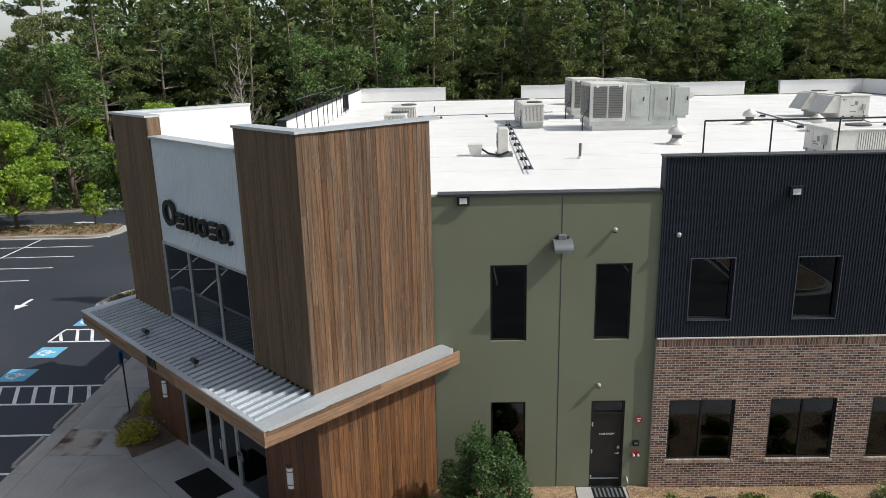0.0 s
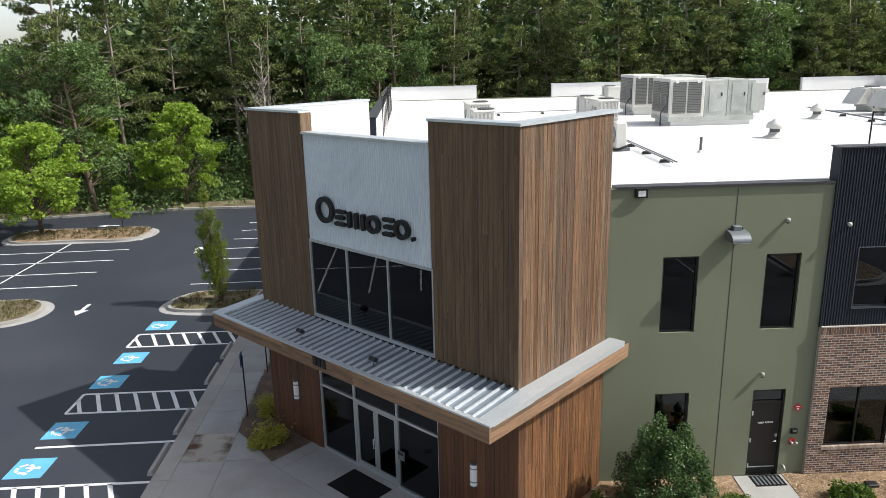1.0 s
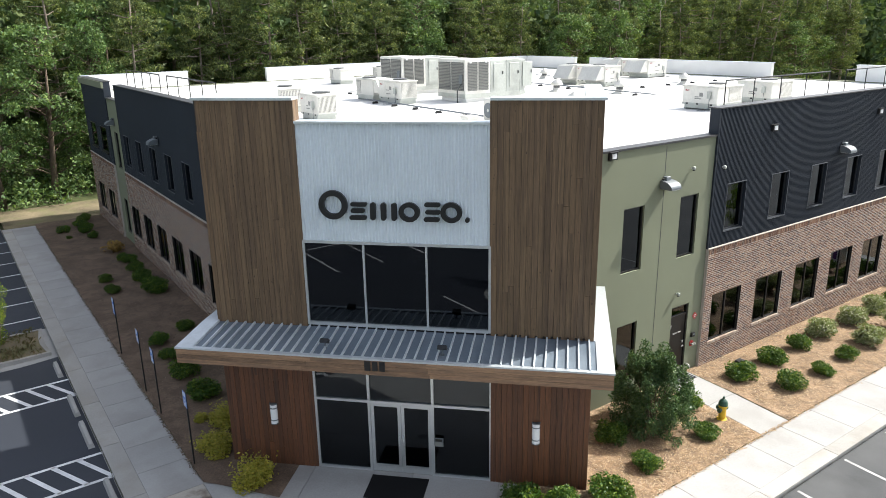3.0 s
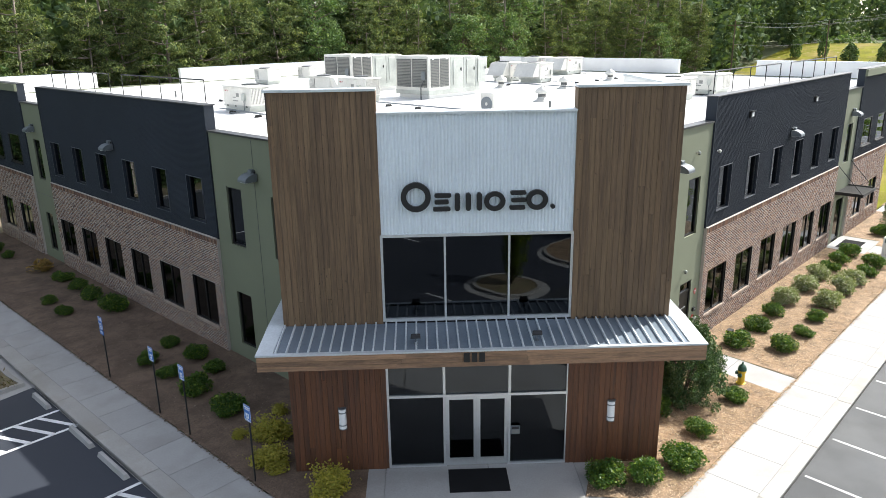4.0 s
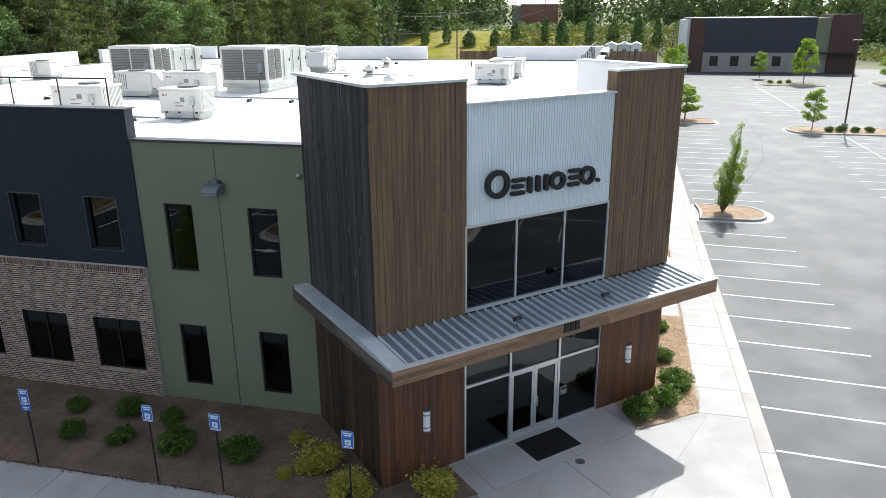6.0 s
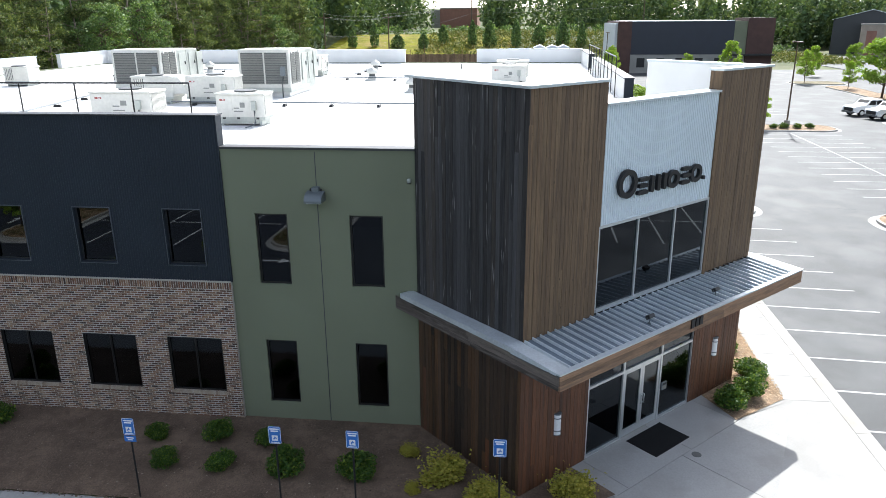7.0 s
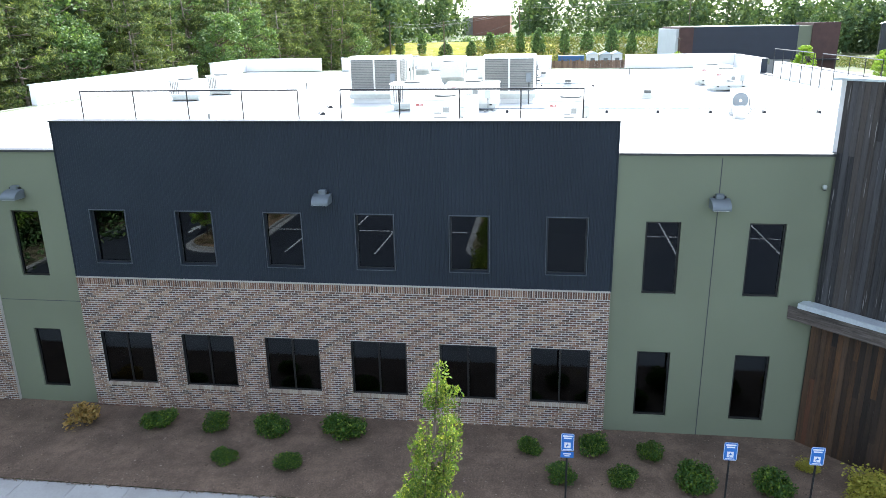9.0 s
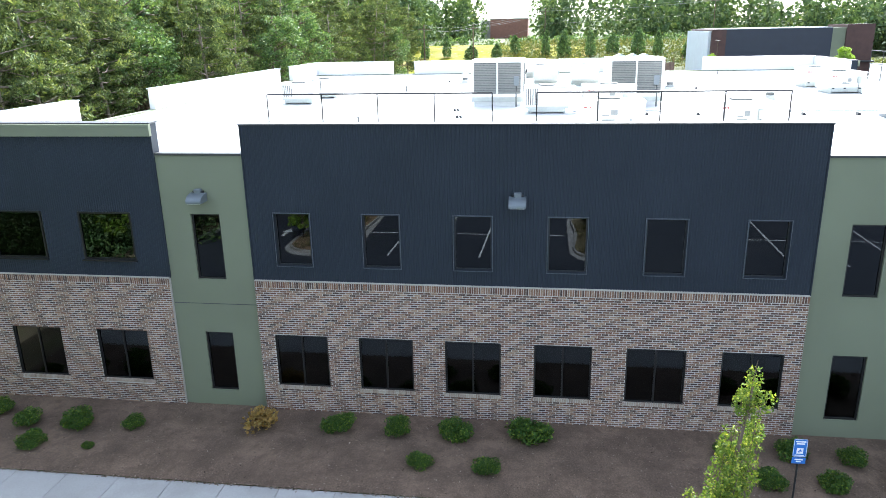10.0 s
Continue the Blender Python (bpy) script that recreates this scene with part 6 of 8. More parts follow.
ms = thing("mini_split", (8.5, 7.0, ROOF), "slim white condenser on a roof stand", "condenser")
part("stand", Build().box(-0.05, 0.5, -0.15, -0.05, 0, 0.12), M_LAMP, ms)
part("stand", Build().box(-0.05, 0.5, 0.25, 0.35, 0, 0.12), M_LAMP, ms)
part("case", Build().cbox(0, 0.36, -0.2, 0.42, 0.12, 0.95, 0.03), M_UNIT, ms)
part("grille", Build(pose(0, 0.11, 0.54, 0, -90, 0)).turned(0, 0, [(0.27, 0), (0.27, 0.012), (0.25, 0.02)], 20), M_LAMP, ms, "round fan grille")
part("hub", Build(pose(-0.02, 0.11, 0.54, 0, -90, 0)).turned(0, 0, [(0.06, 0), (0.05, 0.012)], 12), M_UNIT, ms)
dv = thing("exhaust_hood", (7.75, 7.25, ROOF), "small white exhaust hood with flex hoses", "exhaust hood")
part("hood", Build().add([(-0.15, -0.15, 0), (0.2, -0.15, 0), (0.2, 0.2, 0), (-0.15, 0.2, 0), (-0.25, -0.22, 0.4), (0.25, -0.22, 0.4), (0.25, 0.25, 0.4), (-0.25, 0.25, 0.4)], [(4, 5, 6, 7), (0, 1, 5, 4), (1, 2, 6, 5), (2, 3, 7, 6), (3, 0, 4, 7)]), M_UNIT, dv)
for o in (-0.05, 0.05):
    part("hose", Build().tube([(0.2, o, 0.25), (0.45, o - 0.2, 0.1), (0.8, o - 0.45, 0.06), (1.1, o - 0.6, 0.2)], 0.03, 6), M_BLACKMETAL, dv, smooth=True)


def guard_rail(m, s0, s1, out):
    n = max(2, int(round((s1 - s0) / 1.62)) + 1)
    at = m @ Vector(((s0 + s1) / 2, out, ROOF))
    loc = Matrix.Translation(-at) @ m
    t = thing("guard_rail", tuple(at), "thin dark metal guard rail along the parapet", "guard rail", "roof guard rails")
    part("top_rail", Build(loc).tube([(s0, out, 9.66), (s1, out, 9.66)], 0.024, 6), M_BLACKMETAL, t)
    for k in range(n):
        s = s0 + (s1 - s0) * k / (n - 1)
        part("post", Build(loc).tube([(s, out, ROOF + 0.02), (s, out, 9.66)], 0.02, 6), M_BLACKMETAL, t)
        part("foot", Build(loc).box(s - 0.12, s + 0.12, out - 0.12, out + 0.12, ROOF, ROOF + 0.03), M_UNIT, t)


for m in (WEST, SOUTH):
    guard_rail(m, 13.1, 19.6, -0.55)
    guard_rail(m, 20.8, 27.2, -0.55)


# ---------------------------------------------------------------- leaves and trees
def leaf_mesh(name, centres, size, material, rng, slim=0.55, spread=0.35, up=0.0):
    """Many small folded leaves, each turned its own way."""
    n = len(centres)
    c = np.asarray(centres, float)
    a = rng.normal(size=(n, 3))
    a[:, 2] += up
    a /= np.linalg.norm(a, axis=1)[:, None]
    r = rng.normal(size=(n, 3))
    b = np.cross(a, r)
    b /= np.linalg.norm(b, axis=1)[:, None]
    nrm = np.cross(a, b)
    s = size * rng.uniform(1 - spread, 1 + spread, size=(n, 1))
    v = np.stack([c - a * s, c + b * s * slim + nrm * s * 0.18, c + a * s, c - b * s * slim + nrm * s * 0.18], 1).reshape(-1, 3)
    i = np.arange(n) * 4
    f = np.concatenate([np.stack([i, i + 1, i + 2], 1), np.stack([i, i + 2, i + 3], 1)])
    me = bpy.data.meshes.new(name)
    me.from_pydata(v.tolist(), [], f.tolist())
    me.materials.append(material)
    return me


def clumps(rng, centres, radius, per, flat=0.8):
    out = []
    for c in centres:
        p = rng.normal(size=(per, 3))
        p /= np.linalg.norm(p, axis=1)[:, None]
        p *= radius * rng.uniform(0.35, 1.0, size=(per, 1)) ** 0.6
        p[:, 2] *= flat
        out.append(p + np.asarray(c))
    return np.concatenate(out)


def make_tree(kind, seed, label):
    """kind: pine, broad, slim or young. Unit: as tall as built; copies are scaled."""
    rng = np.random.default_rng(seed)
    t = thing("tree", (0, 0, 0), label, "tree")
    tb = Build()
    lean = rng.uniform(-0.25, 0.25, 2)
    cs = []
    if kind == "pine":
        H = 17.0
        tb.tube([(lean[0] * k * k * 0.3, lean[1] * k * k * 0.3, H * k / 4) for k in range(5)], 0.18, 8, 0.04)
        z = H * rng.uniform(0.24, 0.42)
        while z < H * 0.98:
            f = max(0, z - H * 0.2) / (H * 0.8)
            reach = (0.45 + 2.6 * math.sin(math.pi * min(1, 0.30 + 0.70 * f)) ** 0.8) * rng.uniform(0.6, 1.12)
            for k in range(int(rng.integers(4, 7))):
                an = rng.uniform(0, 6.28)
                far = reach * rng.uniform(0.6, 1.1)
                tip = (math.cos(an) * far, math.sin(an) * far, z + far * rng.uniform(-0.02, 0.40))
                tb.tube([(0, 0, z), tip], 0.045, 4, 0.012, False)
                for w in (0.66, 1.0):
                    cs.append((tip[0] * w + rng.normal(0, 0.14), tip[1] * w + rng.normal(0, 0.14), z + (tip[2] - z) * w + 0.08))
            z += rng.uniform(0.60, 1.05)
        pts = clumps(rng, cs, 0.52, 46, 0.60)
        me = leaf_mesh("crown", pts, 0.17, M_PINE, rng, 0.28, 0.4, up=0.7)
    elif kind == "broad":
        H = 15.0
        tb.tube([(lean[0] * k, lean[1] * k, H * 0.8 * k / 4) for k in range(5)], 0.26, 8, 0.06)
        for k in range(64):
            f = rng.uniform(0.10, 1.0)
            reach = 3.6 * math.sin(math.pi * (0.15 + 0.8 * f)) ** 0.7 * rng.uniform(0.35, 1.05)
            an = rng.uniform(0, 6.28)
            tip = (math.cos(an) * reach, math.sin(an) * reach, H * (0.14 + 0.84 * f))
            tb.tube([(lean[0] * f * 3, lean[1] * f * 3, max(H * 0.14, tip[2] - reach * 0.6)), tip], 0.06, 4, 0.015, False)
            cs.append(tip)
        pts = clumps(rng, cs, 0.82, 105, 0.7)
        me = leaf_mesh("crown", pts, 0.125, M_LEAF, rng, 0.55, 0.4, up=0.5)
    elif kind == "slim":
        H = 6.0
        lx, ly = -0.055, -0.075      # the whole tree leans a little
        tb.tube([(0, 0, 0), (lx * H * 0.5, ly * H * 0.5, H * 0.5), (lx * H * 0.92, ly * H * 0.92, H * 0.92)], 0.065, 8, 0.014)
        # many upright stems of uneven height, full below and open towards the top
        for k in range(17):
            an = k * 2.4 + rng.uniform(-0.4, 0.4)
            top = H * (1.0 if k == 0 else rng.uniform(0.80, 0.93) if k < 4 else rng.uniform(0.36, 0.76))
            out = 0.05 if k == 0 else rng.uniform(0.10, 0.24) if k < 4 else rng.uniform(0.26, 0.62)
            stem = [(math.cos(an) * out * math.sin(1.9 * g) ** 0.8 + lx * top * g, math.sin(an) * out * math.sin(1.9 * g) ** 0.8 + ly * top * g, top * g) for g in (0.05, 0.25, 0.5, 0.75, 1.0)]
            tb.tube(stem, 0.024, 5, 0.005, False)
            for j in range(13):
                g = rng.uniform(0.14, 1.0) if k > 3 else rng.uniform(0.3, 1.0)
                bx = math.cos(an) * out * math.sin(1.9 * g) ** 0.8 + lx * top * g
                by = math.sin(an) * out * math.sin(1.9 * g) ** 0.8 + ly * top * g
                bz = top * g
                side = rng.uniform(0, 6.28)
                reach = rng.uniform(0.05, 0.26) * (1.2 - 0.7 * bz / H)
                tip = (bx + math.cos(side) * reach, by + math.sin(side) * reach, min(H, bz + reach * 0.9))
                tb.tube([(bx, by, bz), tip], 0.008, 4, 0.003, False)
                cs.append(tip)
        pts = clumps(rng, cs, 0.16, 112, 1.5)
        me = leaf_mesh("crown", pts, 0.030, M_LEAF_SLIM if seed % 2 else M_LEAF_LIGHT, rng, 0.5, 0.4, up=0.6)
    elif kind == "round":
        H = 7.4
        tb.tube([(0, 0, 0), (lean[0] * 0.4, lean[1] * 0.4, H * 0.5), (lean[0] * 0.5, lean[1] * 0.5, H * 0.85)], 0.13, 8, 0.03)
        for k in range(105):
            f = rng.uniform(0.20, 1.0)
            reach = 3.1 * math.sin(math.pi * (0.10 + 0.84 * f)) ** 0.75 * rng.uniform(0.4, 1.08)
            an = rng.uniform(0, 6.28)
            tip = (math.cos(an) * reach, math.sin(an) * reach, H * f)
            tb.tube([(lean[0] * f * 0.5, lean[1] * f * 0.5, max(1.0, tip[2] - reach * 0.8)), tip], 0.035, 4, 0.008, False)
            cs.append(tip)
        pts = clumps(rng, cs, 0.62, 115, 0.6)
        me = leaf_mesh("crown", pts, 0.11, M_LEAF_LIGHT, rng, 0.6, 0.4, up=0.3)
    else:
        H = 6.0
        tb.tube([(0, 0, 0), (lean[0] * 0.3, lean[1] * 0.3, H * 0.5), (lean[0] * 0.4, lean[1] * 0.4, H * 0.92)], 0.075, 8, 0.02)
        for k in range(64):
            f = rng.uniform(0.26, 1.0)
            reach = 1.55 * math.sin(math.pi * (0.10 + 0.82 * f)) ** 0.8 * rng.uniform(0.4, 1.1)
            an = rng.uniform(0, 6.28)
            tip = (math.cos(an) * reach, math.sin(an) * reach, H * f)
            tb.tube([(lean[0] * f * 0.4, lean[1] * f * 0.4, max(1.2, tip[2] - reach * 0.9)), tip], 0.022, 4, 0.006, False)
            cs.append(tip)
        pts = clumps(rng, cs, 0.42, 75, 0.75)
        me = leaf_mesh("crown", pts, 0.10, M_LEAF_LIGHT, rng, 0.6, 0.4)
    part("trunk", tb, M_PINEBARK if kind == "pine" else M_BARK, t, "bark trunk with limbs", smooth=True)
    crown = new("crown", me)
    crown.parent = t
    return t


def put(ob, x, y, z, scale=1.0, turn=0.0, wide=1.0):
    c = copy_thing(ob, Matrix())
    settle(c, x, y, z, scale, turn, wide)
    return c


def settle(ob, x, y, z, scale=1.0, turn=0.0, wide=1.0):
    ob.matrix_basis = pose(x, y, z, 0, 0, turn) @ Matrix.Diagonal((scale * wide, scale * wide, scale, 1))


tr = random.Random(11)
pines = [make_tree("pine", s, "tall pine at the edge of the woods") for s in (1, 2, 3)]
broads = [make_tree("broad", s, "leafy broad tree at the edge of the woods") for s in (4, 5, 6, 7)]
slims = [make_tree("slim", 9, "narrow columnar tree with bright leaves in an island"), make_tree("slim", 10, "slender upright young tree in an island")]
rounds = [make_tree("round", 15, "low spreading tree with bright green leaves")]
youngs = [make_tree("young", s, "young shade tree in a parking island") for s in (12, 13)]

spots = []
for row, (dy, step) in enumerate(((0, 4.0), (5, 4.6), (11, 6.4))):
    x = -62.0 + row * 1.3
    while x < 112:
        y = 46.5 + dy + (3.5 * math.sin(x * 0.07) if x < 45 else -2.5 * smooth(45, 100, x)) + tr.uniform(-1.6, 1.6)
        if x < -8:
            y -= 3.0 * smooth(8, 30, -x)
        spots.append((x + tr.uniform(-1.4, 1.4), y, row))
        x += step
for k in range(9):
    spots.append((-48 - tr.uniform(0, 14), 40 - 9.0 * k + tr.uniform(-2, 2), 1))
spots = [p for p in spots if not (-13.5 < p[0] < -6.8 and p[1] < 47.5) and not (-20.5 < p[0] <= -13.5 and p[1] < 45.8)]      # room round the bare tree and the low green one
first = {}
for x, y, row in spots:
    pool = pines if tr.random() < (0.40 if x < -8 and row == 0 else 0.68 if x < 60 else 0.6) else broads
    p = tr.choice(pool)
    s = tr.uniform(0.84, 1.08) * (0.95 if row == 0 else 1.08)
    s *= 1.0 - 0.30 * smooth(26, 38, -x)
    args = (x, y, land(x, y) - 0.1, s, tr.uniform(0, 360), tr.uniform(0.9, 1.25))
    if p.name in first:
        put(p, *args)
    else:
        first[p.name] = 1
        settle(p, *args)

# undergrowth along the edge of the woods
rng = np.random.default_rng(5)
cs = []
for k in range(750):
    x = rng.uniform(-62, 110)
    y = 43.5 + (3.5 * math.sin(x * 0.07) if x < 45 else -2.5 * smooth(45, 100, x)) - (3.0 * smooth(8, 30, -x) if x < -8 else 0) + rng.uniform(-1.0, 12.0)
    cs.append((x, y, land(x, y) + rng.uniform(0.2, 2.6) * (0.5 + 0.5 * rng.random())))
for k in range(330):
    x = rng.uniform(-32, 14)
    y = 47.5 + 3.5 * math.sin(x * 0.07) - (3.0 * smooth(8, 30, -x) if x < -8 else 0) + rng.uniform(-1.0, 4.5)
    cs.append((x, y, land(x, y) + 4.6 * rng.random() ** 1.3 + 0.3))
und = new("undergrowth", leaf_mesh("undergrowth", clumps(rng, cs, 1.2, 60, 0.8), 0.15, M_LEAF, rng, 0.5))
tagged(und, "tangled green undergrowth at the foot of the woods", "undergrowth", kind="stuff")


def far_woods(name, boxes, label, size=0.9, per=110):
    rng = np.random.default_rng(len(name))
    pts = []
    for x0, x1, y0, y1, n, h in boxes:
        for k in range(n):
            x, y = rng.uniform(x0, x1), rng.uniform(y0, y1)
            if 200 < x < 350 and 19 + (x - 256) * 0.08 < y < 45 + (x - 256) * 0.05:
                continue      # the clearing before the brick building
            hh = h * rng.uniform(0.7, 1.15)
            w = hh * rng.uniform(0.18, 0.30)
            f = rng.uniform(0.05, 1.0, per)
            prof = np.sin(np.pi * (0.12 + 0.84 * f)) ** 0.7 * w * rng.uniform(0.5, 1.05, per)
            an = rng.uniform(0, 6.28, per)
            pts.append(np.stack([x + prof * np.cos(an), y + prof * np.sin(an), land(x, y) + f * hh], 1))
    ob = new(name, leaf_mesh(name, np.concatenate(pts), size, M_FARLEAF, rng, 0.6))
    tagged(ob, label, "woods", kind="stuff")


far_woods("woods", ((256, 330, -260, 150, 560, 19.5), (112, 250, 58, 120, 300, 18), (243, 300, -190, -75, 190, 17)), "distant green woods on the rising ground", 0.85, 125)
far_woods("deep_woods", ((-34, 42, 64, 92, 150, 25), (42, 110, 64, 92, 125, 20), (-85, -34, 58, 80, 70, 12), (-85, -62, 30, 60, 40, 12)), "dense dark woods behind the first trees", 0.45, 330)
# closed leaf canopy added over the woods to block sun, so inside stays dark
cr_ = np.random.default_rng(61)
n_ = 52000
cx_, cy_ = cr_.uniform(-60, 112, n_), cr_.uniform(53, 95, n_)
cz_ = np.array([land(a, b) for a, b in zip(cx_, cy_)]) + 12.2 + 1.5 * np.sin(cx_ * 0.9) * np.sin(cy_ * 0.8) + cr_.uniform(-1.6, 1.6, n_) - 4.5 * np.clip((-cx_ - 26) / 12, 0, 1)
canopy_ = new("forest_canopy", leaf_mesh("forest_canopy", np.stack([cx_, cy_, cz_], 1), 0.55, M_FARLEAF, cr_, 0.6, up=0.0))
tagged(canopy_, "closed leaf canopy added over the woods to shade the forest", "woods", kind="stuff")
far_woods("distant_woods", ((-150, -75, -120, 140, 150, 15), (-90, 160, -150, -100, 150, 15)), "distant woods round the parking lots", 1.1, 70)

# single trees
PROTO = {}


def stand(proto, x, y, s, turn=0.0, wide=1.0, z=0.0, label=""):
    if proto.name in PROTO:
        ob = put(proto, x, y, z, s, turn, wide)
    else:
        PROTO[proto.name] = 1
        settle(proto, x, y, z, s, turn, wide)
        ob = proto
    if label:
        tagged(ob, label)


stand(slims[0], -7.66, 16.28, 1.0, 0, 1.05, 0.03)
stand(slims[0], -7.6, -11.1, 0.9, 120, 1.0, 0.03)
stand(slims[1], 26.5, -7.4, 0.87, 40, 1.25, 0.03)
for x, y, s in ((-18.7, 33.0, 0.5), (-20.9, 15.7, 0.62), (-8.6, -21.0, 0.8), (-7.0, -24.5, 0.9), (24.1, -18.1, 0.56), (60.9, -19.9, 0.66), (101, -8.6, 1.0),
                (113.7, -30.3, 1.15), (114.7, -43.1, 0.9), (104, -46, 0.7), (128, -11.8, 0.95), (124, -25.2, 0.75), (130, -57, 1.0), (131, -50, 0.9), (99, -60, 1.1), (130, -62, 1.2)):
    stand(youngs[int(abs(x * 7)) % 2], x, y, s, x * 31 % 360, 1.0, 0.0)
for x, y, s, w in ((-23.9, 32.2, 0.98, 1.08), (-16.7, 41.4, 1.06, 0.95), (-31.5, 41.5, 1.1, 1.0), (-38.5, 40.5, 1.15, 1.0), (-25.0, 44.5, 1.0, 0.9)):
    stand(rounds[0], x, y, s, x * 40 % 360, w, 0.0)
stand(youngs[0], 90.7, -45.2, 1.38, 70, 1.5, 0.0, "round-headed tree with yellow-green leaves in an island")
stand(youngs[1], 66.4, -37.8, 0.8, 10, 1.5, 0.0)
stand(youngs[0], 66.4, -8.2, 0.62, 200, 1.75, 0.0, "low spreading young tree in a parking island")

# bare dead tree among the pines
dead = thing("bare_tree", (-10.0, 42.0, land(-10.0, 42.0)), "bare grey leafless tree before the woods", "tree")
db = Build()
drg = random.Random(3)
db.tube([(0, 0, 0), (0.1, 0, 5), (0.0, 0.1, 13.0)], 0.14, 6, 0.02)
for k in range(46):
    z = drg.uniform(4.0, 12.5)
    a = drg.uniform(0, 6.28)
    L = drg.uniform(0.7, 1.9) * (14 - z) / 6.5
    db.tube([(0.05, 0, z), (math.cos(a) * L * 0.6, math.sin(a) * L * 0.6, z + L * 0.5), (math.cos(a) * L, math.sin(a) * L, z + L * 1.3)], 0.03, 4, 0.006, False)
    for j in range(3):
        g, e = drg.uniform(0.35, 0.9), a + drg.uniform(-1.1, 1.1)
        p0 = Vector((math.cos(a) * L * g, math.sin(a) * L * g, z + L * g * 1.05))
        db.tube([p0, p0 + Vector((math.cos(e), math.sin(e), 1.1)) * L * 0.32], 0.014, 4, 0.004, False)
part("trunk", db, M_DEADWOOD, dead)


# ---------------------------------------------------------------- shrubs
def make_shrub(seed, label, material, n=3400, size=0.028, flat=0.8, spiky=0.0):
    rng = np.random.default_rng(seed)
    t = thing("shrub", (0, 0, 0), label, "shrub", "foundation shrubs")
    lobes = []
    for _ in range(18):
        a, r = rng.uniform(0, 6.28), 0.27 * math.sqrt(rng.uniform(0, 1))
        lobes.append((r * math.cos(a), r * math.sin(a), rng.uniform(0.14, 0.46 - 0.55 * r)))
    pts = clumps(rng, lobes, 0.19, n // 18, flat)
    if spiky:
        extra = rng.normal(size=(n // 5, 3)) * (0.16, 0.16, 0.0) + (0, 0, 0)
        extra[:, 2] = rng.uniform(0.45, 0.45 + spiky, n // 5)
        pts = np.concatenate([pts, extra])
    pts[:, 2] = np.maximum(pts[:, 2], 0.02)
    leaves = new("foliage", leaf_mesh("foliage", pts, size, material, rng, 0.6, 0.35))
    leaves.parent = t
    for k in range(4):
        a = 1.57 * k
        part("stem", Build().tube([(0, 0, -0.02), (0.16 * math.cos(a), 0.16 * math.sin(a), 0.28)], 0.012, 4, 0.006, False), M_BARK, t)
    return t


sh_green = [make_shrub(s, "rounded dark green shrub in pine straw", M_SHRUB) for s in (31, 32, 33)]
sh_yellow = make_shrub(34, "yellow-green twiggy shrub in pine straw", M_YSHRUB, 2400, 0.030, 1.0, 0.22)
sh_grey = make_shrub(35, "silvery green flowering shrub in pine straw", M_GSHRUB, 2600, 0.030)
sh_dry = make_shrub(36, "dry orange-brown shrub in pine straw", M_DSHRUB, 700, 0.045, 0.9)
west_green = ((-1.76, 34.86, 0.9), (-2.85, 33.96, 0.8), (-1.72, 33.21, 1.0), (-1.63, 31.45, 0.75), (-2.81, 32.21, 0.35), (-1.13, 25.23, 1.1), (-1.13, 23.46, 0.85), (-1.22, 21.73, 1.05),
              (-1.11, 19.61, 1.25), (-2.69, 22.54, 0.75), (-2.75, 20.70, 0.75), (-1.33, 14.30, 0.75), (-2.57, 13.47, 0.85), (-1.20, 12.54, 0.95), (-2.55, 11.92, 0.9), (-1.34, 11.06, 0.8), (-2.54, 10.16, 1.1), (-2.50, 8.26, 1.15), (-1.3, 36.2, 0.9))
south_green = ((12.55, -1.45, 1.05), (14.40, -1.44, 1.05), (16.25, -1.40, 0.95), (13.22, -2.80, 1.05), (15.0, -2.92, 0.8), (16.77, -2.83, 0.9), (9.52, -1.64, 0.95), (8.46, -2.99, 0.85), (5.85, -3.0, 0.9), (6.14, -1.48, 1.0),
               (4.05, -3.33, 1.15), (2.78, -2.95, 1.1), (2.08, -2.2, 1.05), (23.69, -1.37, 1.0), (25.08, -1.38, 1.0), (26.79, -1.37, 1.1), (24.07, -2.84, 1.0), (25.69, -2.79, 1.1), (32.0, -1.65, 1.3), (33.2, -3.0, 0.85), (36.0, -3.0, 0.95), (36.4, -1.4, 0.9), (41.9, -2.4, 1.15), (44.2, -2.4, 1.0), (45.2, -1.3, 1.2), (43.0, -0.9, 0.9))
grey_at = ((18.0, -1.22, 1.25), (20.20, -1.30, 1.25), (22.0, -1.26, 1.2), (18.68, -2.70, 1.2), (20.84, -2.61, 1.2), (22.37, -2.68, 1.15))
yellow_at = ((-1.45, 7.07, 0.62), (-2.46, 6.0, 1.22), (-3.03, 6.74, 0.5), (-3.2, 4.85, 1.15), (-2.9, 2.72, 1.3))


def plant(proto, x, y, s):
    ob = proto
    if proto.name in PROTO:
        ob = copy_thing(proto, Matrix())
    PROTO[proto.name] = 1
    ob.matrix_basis = pose(x, y, 0.0, 0, 0, tr.uniform(0, 360)) @ Matrix.Diagonal((s * tr.uniform(0.95, 1.15), s * tr.uniform(0.95, 1.15), s * tr.uniform(0.85, 1.05), 1))
    return ob


